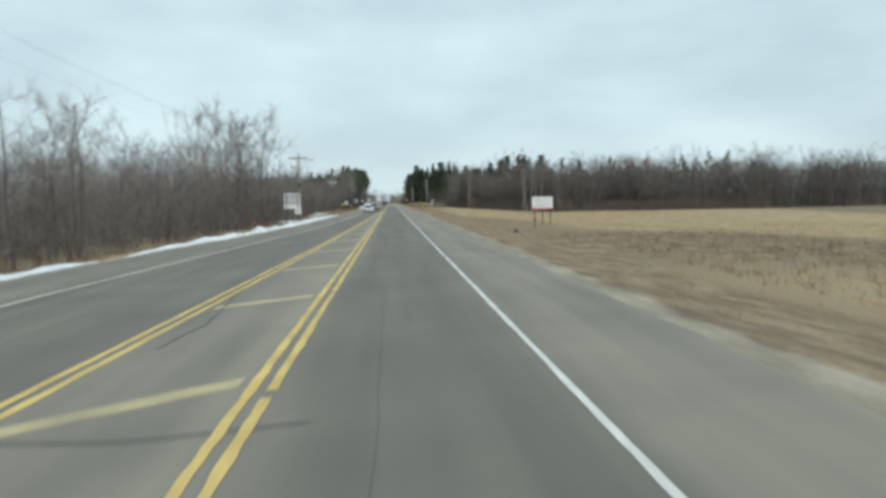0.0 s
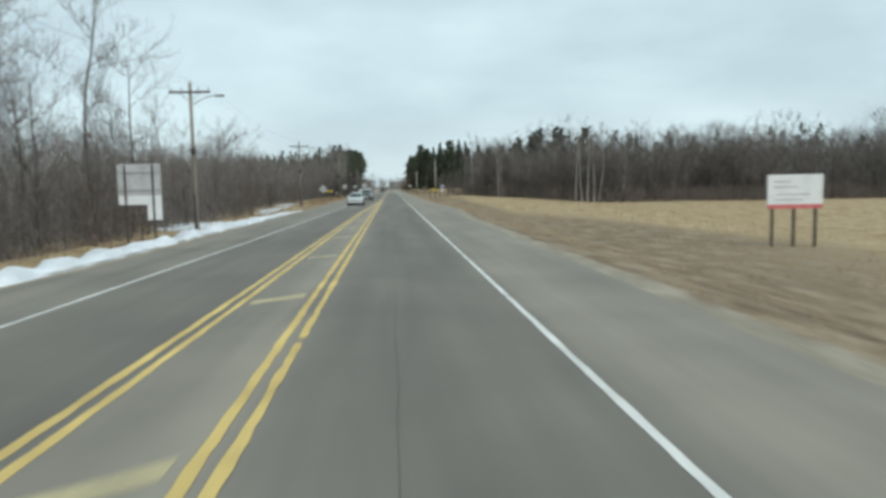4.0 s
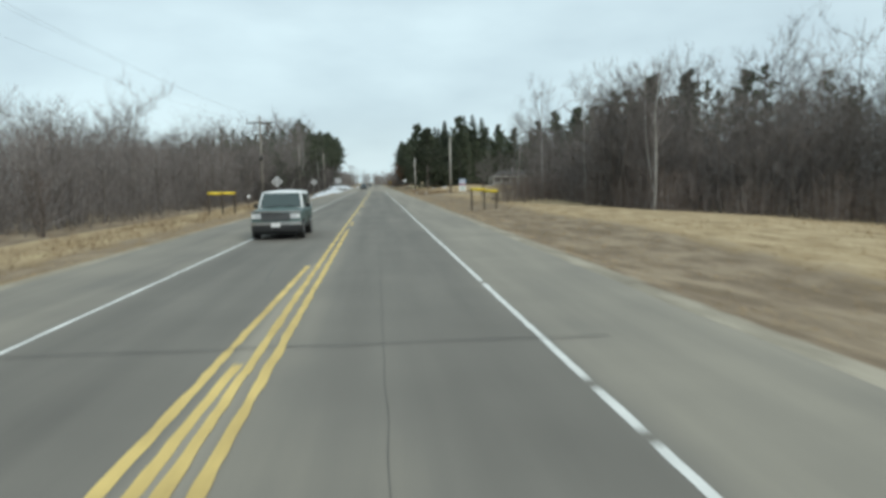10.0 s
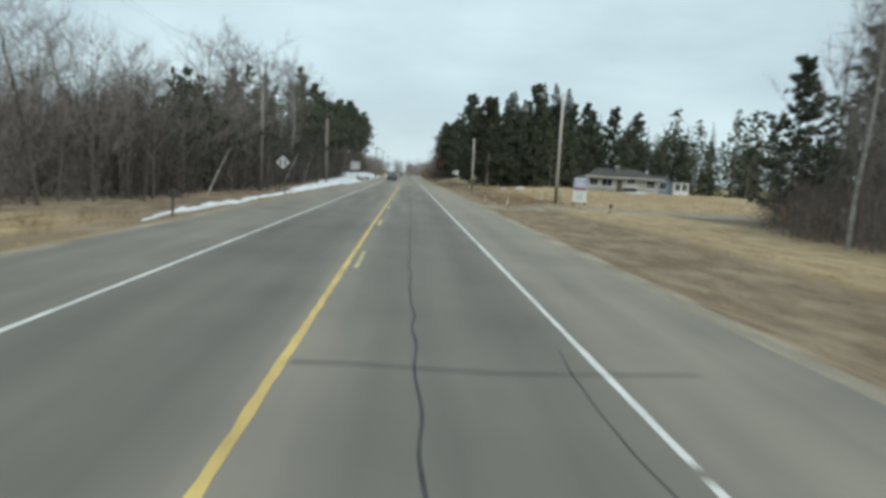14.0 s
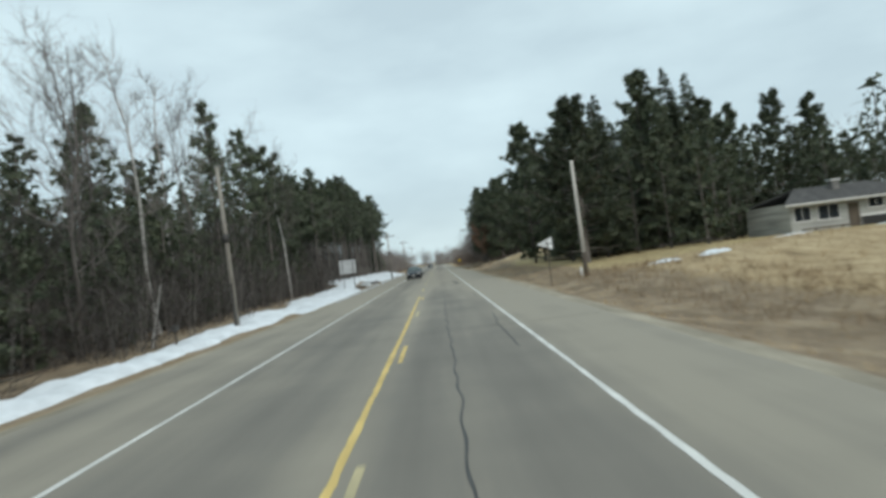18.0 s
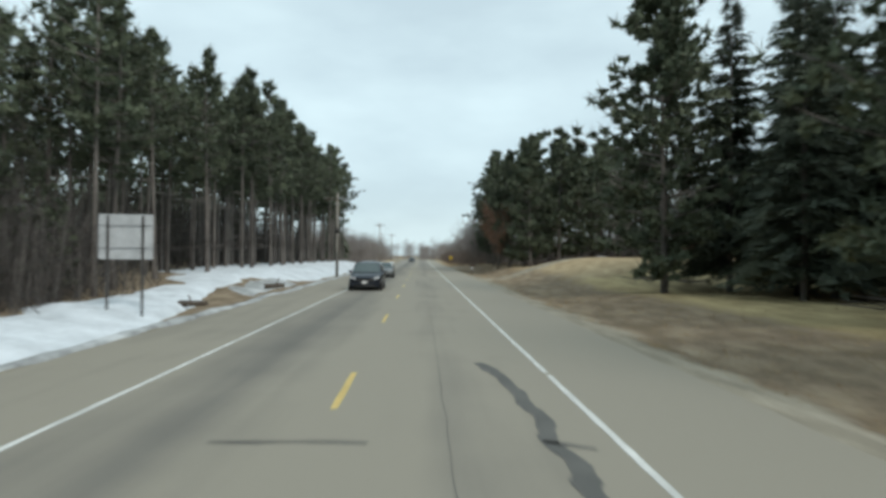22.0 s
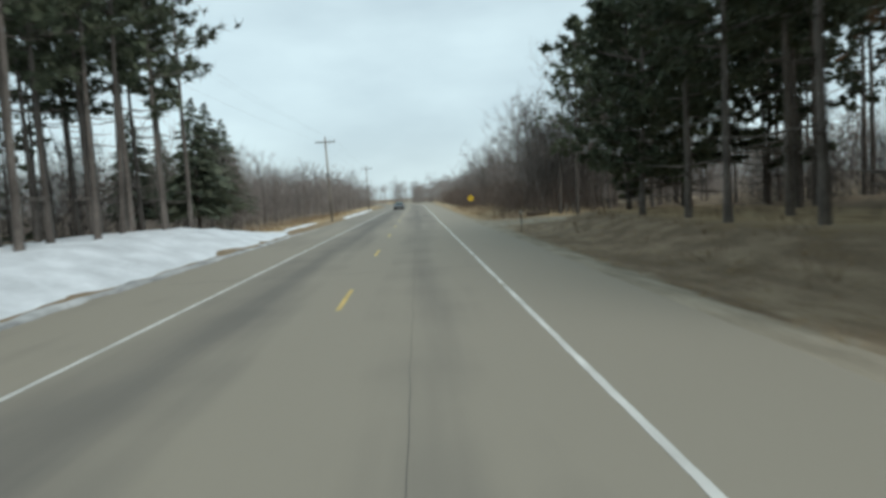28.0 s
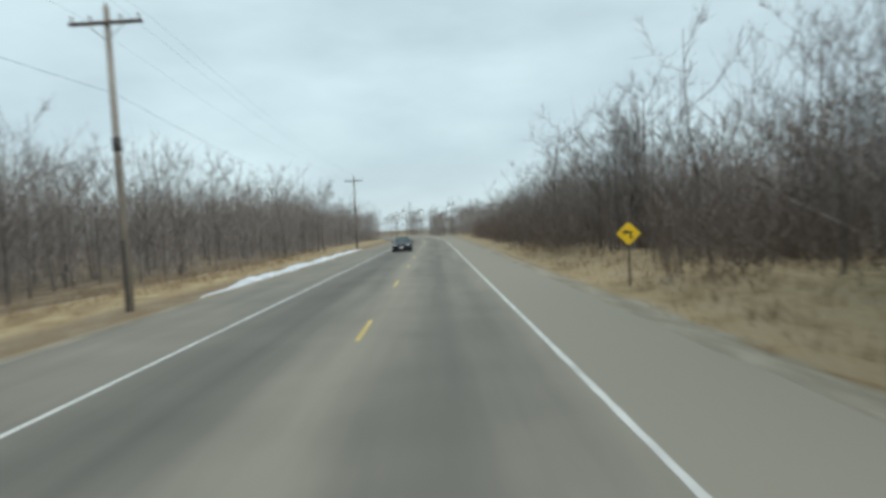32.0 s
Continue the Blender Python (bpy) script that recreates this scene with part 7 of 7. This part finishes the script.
SEDAN_CABIN = (((-1.0, 1.85, 0.8, 0.92), (-0.12, 1.15, 0.6, 1.4)), 0.33, (-1.42, 1.4), 0.91, SEDAN_FRONT, [(0.07, 0.5), (0.54, 0.9)])


def sedan(place, label, paint):
    (b, t), *rest = SEDAN_CABIN
    return vehicle(place, label, paint, SEDAN, b, t, *rest)


sedan((-4.1, 138.6, 0.0), "pale silver sedan driving in the opposite lane", CAR_SILVER)
sedan((-3.75, 375.4, 0.0), "grey sedan following in the opposite lane", CAR_GREY)
WAGON = [(-2.3, 0.9, 1.0, 1.02), (-2.15, 0.92, 1.03, 1.06), (-1.2, 0.93, 1.06, 1.1), (-0.7, 0.93, 1.08, 1.12), (1.0, 0.93, 1.1, 1.12), (2.3, 0.93, 1.1, 1.12), (2.42, 0.9, 1.06, 1.08)]
vehicle((-3.72, 165.6, 0.06), "green boxy off-road wagon with a white roof", CAR_GREEN, WAGON, (-0.78, 2.38, 0.87, 1.09), (-0.38, 2.2, 0.75, 1.69), 0.37, (-1.5, 1.35), 0.93,
        {"sill": 0.36, "bow": 0.05, "bumper": (0.5, 0.63), "bumper_mat": CHROME, "low": (0.28, 0.49), "intake": 0.98, "grille": (0.68, 0.93, 0.52), "lamp": (0.74, 0.92, 0.54, 0.78, 0.0), "plate": 0.5, "strip": 0.99, "bars": STEEL}, [(0.06, 0.4), (0.47, 0.92)], CAR_WHITE)
VAN = [(-2.5, 0.86, 0.72, 0.75), (-2.25, 0.94, 0.86, 0.9), (-1.7, 0.97, 0.96, 1.02), (-1.2, 0.98, 1.02, 1.08), (0.5, 0.99, 1.06, 1.1), (2.3, 0.98, 1.08, 1.1), (2.58, 0.92, 1.0, 1.02)]
vehicle((-3.55, 351.6, 0.0), "dark blue minivan driving in the opposite lane", CAR_NAVY, VAN, (-1.28, 2.52, 0.88, 1.05), (-0.25, 2.25, 0.72, 1.66), 0.35, (-1.55, 1.5), 0.99,
        {"sill": 0.2, "bow": 0.24, "bumper": (0.26, 0.56), "low": (0.24, 0.38), "grille": (0.58, 0.7, 0.5), "lamp": (0.66, 0.79, 0.54, 0.86, 0.09), "plate": 0.52}, [(0.08, 0.36), (0.4, 0.64), (0.68, 0.93)])
sedan((-3.0, 522.0, 0.0), "small dark car coming down the road", CAR_NAVY)


# ---- dry grass: tufts on the verges and in the field ----
def grass(name, spots_, tall, blades, mat, label, width=0.02, spread=0.12):
    rng = np.random.default_rng(len(spots_))
    p = np.array(spots_)
    z = height(p[:, 0], p[:, 1])
    b = np.repeat(np.stack([p[:, 0], p[:, 1], z - 0.03], 1), blades, 0)
    b = b + rng.normal(size=b.shape) * [spread, spread, 0]
    d = rng.normal(size=b.shape) * [0.45, 0.45, 0.1] + [0, 0, 1]
    h = tall * rng.uniform(0.4, 1.15, (len(b), 1))
    v, f = slivers(b, b + d * h, rng.uniform(0.6, 1.4, len(b)) * width, rng)
    return tagged(new(name, soup(name, v, f, mat)), label, "grass", kind="stuff")


def verge(n, side, d0, d1, ya, yb):
    out = []
    for _ in range(n):
        y_ = R.uniform(ya, yb)
        d = R.uniform(d0, d1)
        out.append((float(interp(y_, PAVE_R)) + d, y_) if side > 0 else (float(interp(y_, PAVE_L)) - d, y_))
    return out


grass("verge_grass_right", verge(9000, 1, 0.9, 9, 0, 300) + verge(3500, 1, 0.9, 6, 300, 520), 0.16, 5, STRAW, "short dry grass on the verge and ditch")
grass("verge_grass_left", verge(4600, -1, 0.8, 6, 0, 228) + verge(1500, -1, 0.9, 7, 445, 540), 0.18, 5, STRAW, "short dry grass on the far verge")
grass("field_grass", [(R.uniform(13, 60), R.uniform(10, 172)) for _ in range(7000)] + [(R.uniform(10, 40), R.uniform(252, 296)) for _ in range(2500)], 0.28, 5, STRAW, "pale dry grass standing in the open field", 0.03, 0.3)
grass("tall_weeds_right", [(R.uniform(12, 26), R.uniform(12, 60)) for _ in range(700)] + verge(500, 1, 3, 9, 250, 300) + verge(90, 1, 3.5, 8, 395, 432) + verge(300, 1, 2.2, 5, 448, 520), 0.6, 6, WEED, "tall brown dead weeds in the grass", 0.022, 0.2)
grass("tall_weeds_left", verge(800, -1, 2.6, 6, -10, 225) + verge(500, -1, 4.5, 9, 452, 540), 0.65, 6, WEED, "tall brown dead weeds at the wood's edge", 0.022, 0.25)
grass("lawn_grass", [(R.uniform(6, 30), R.uniform(300, 394)) for _ in range(6000)], 0.09, 5, STRAW, "short yellowed lawn grass", 0.02, 0.2)
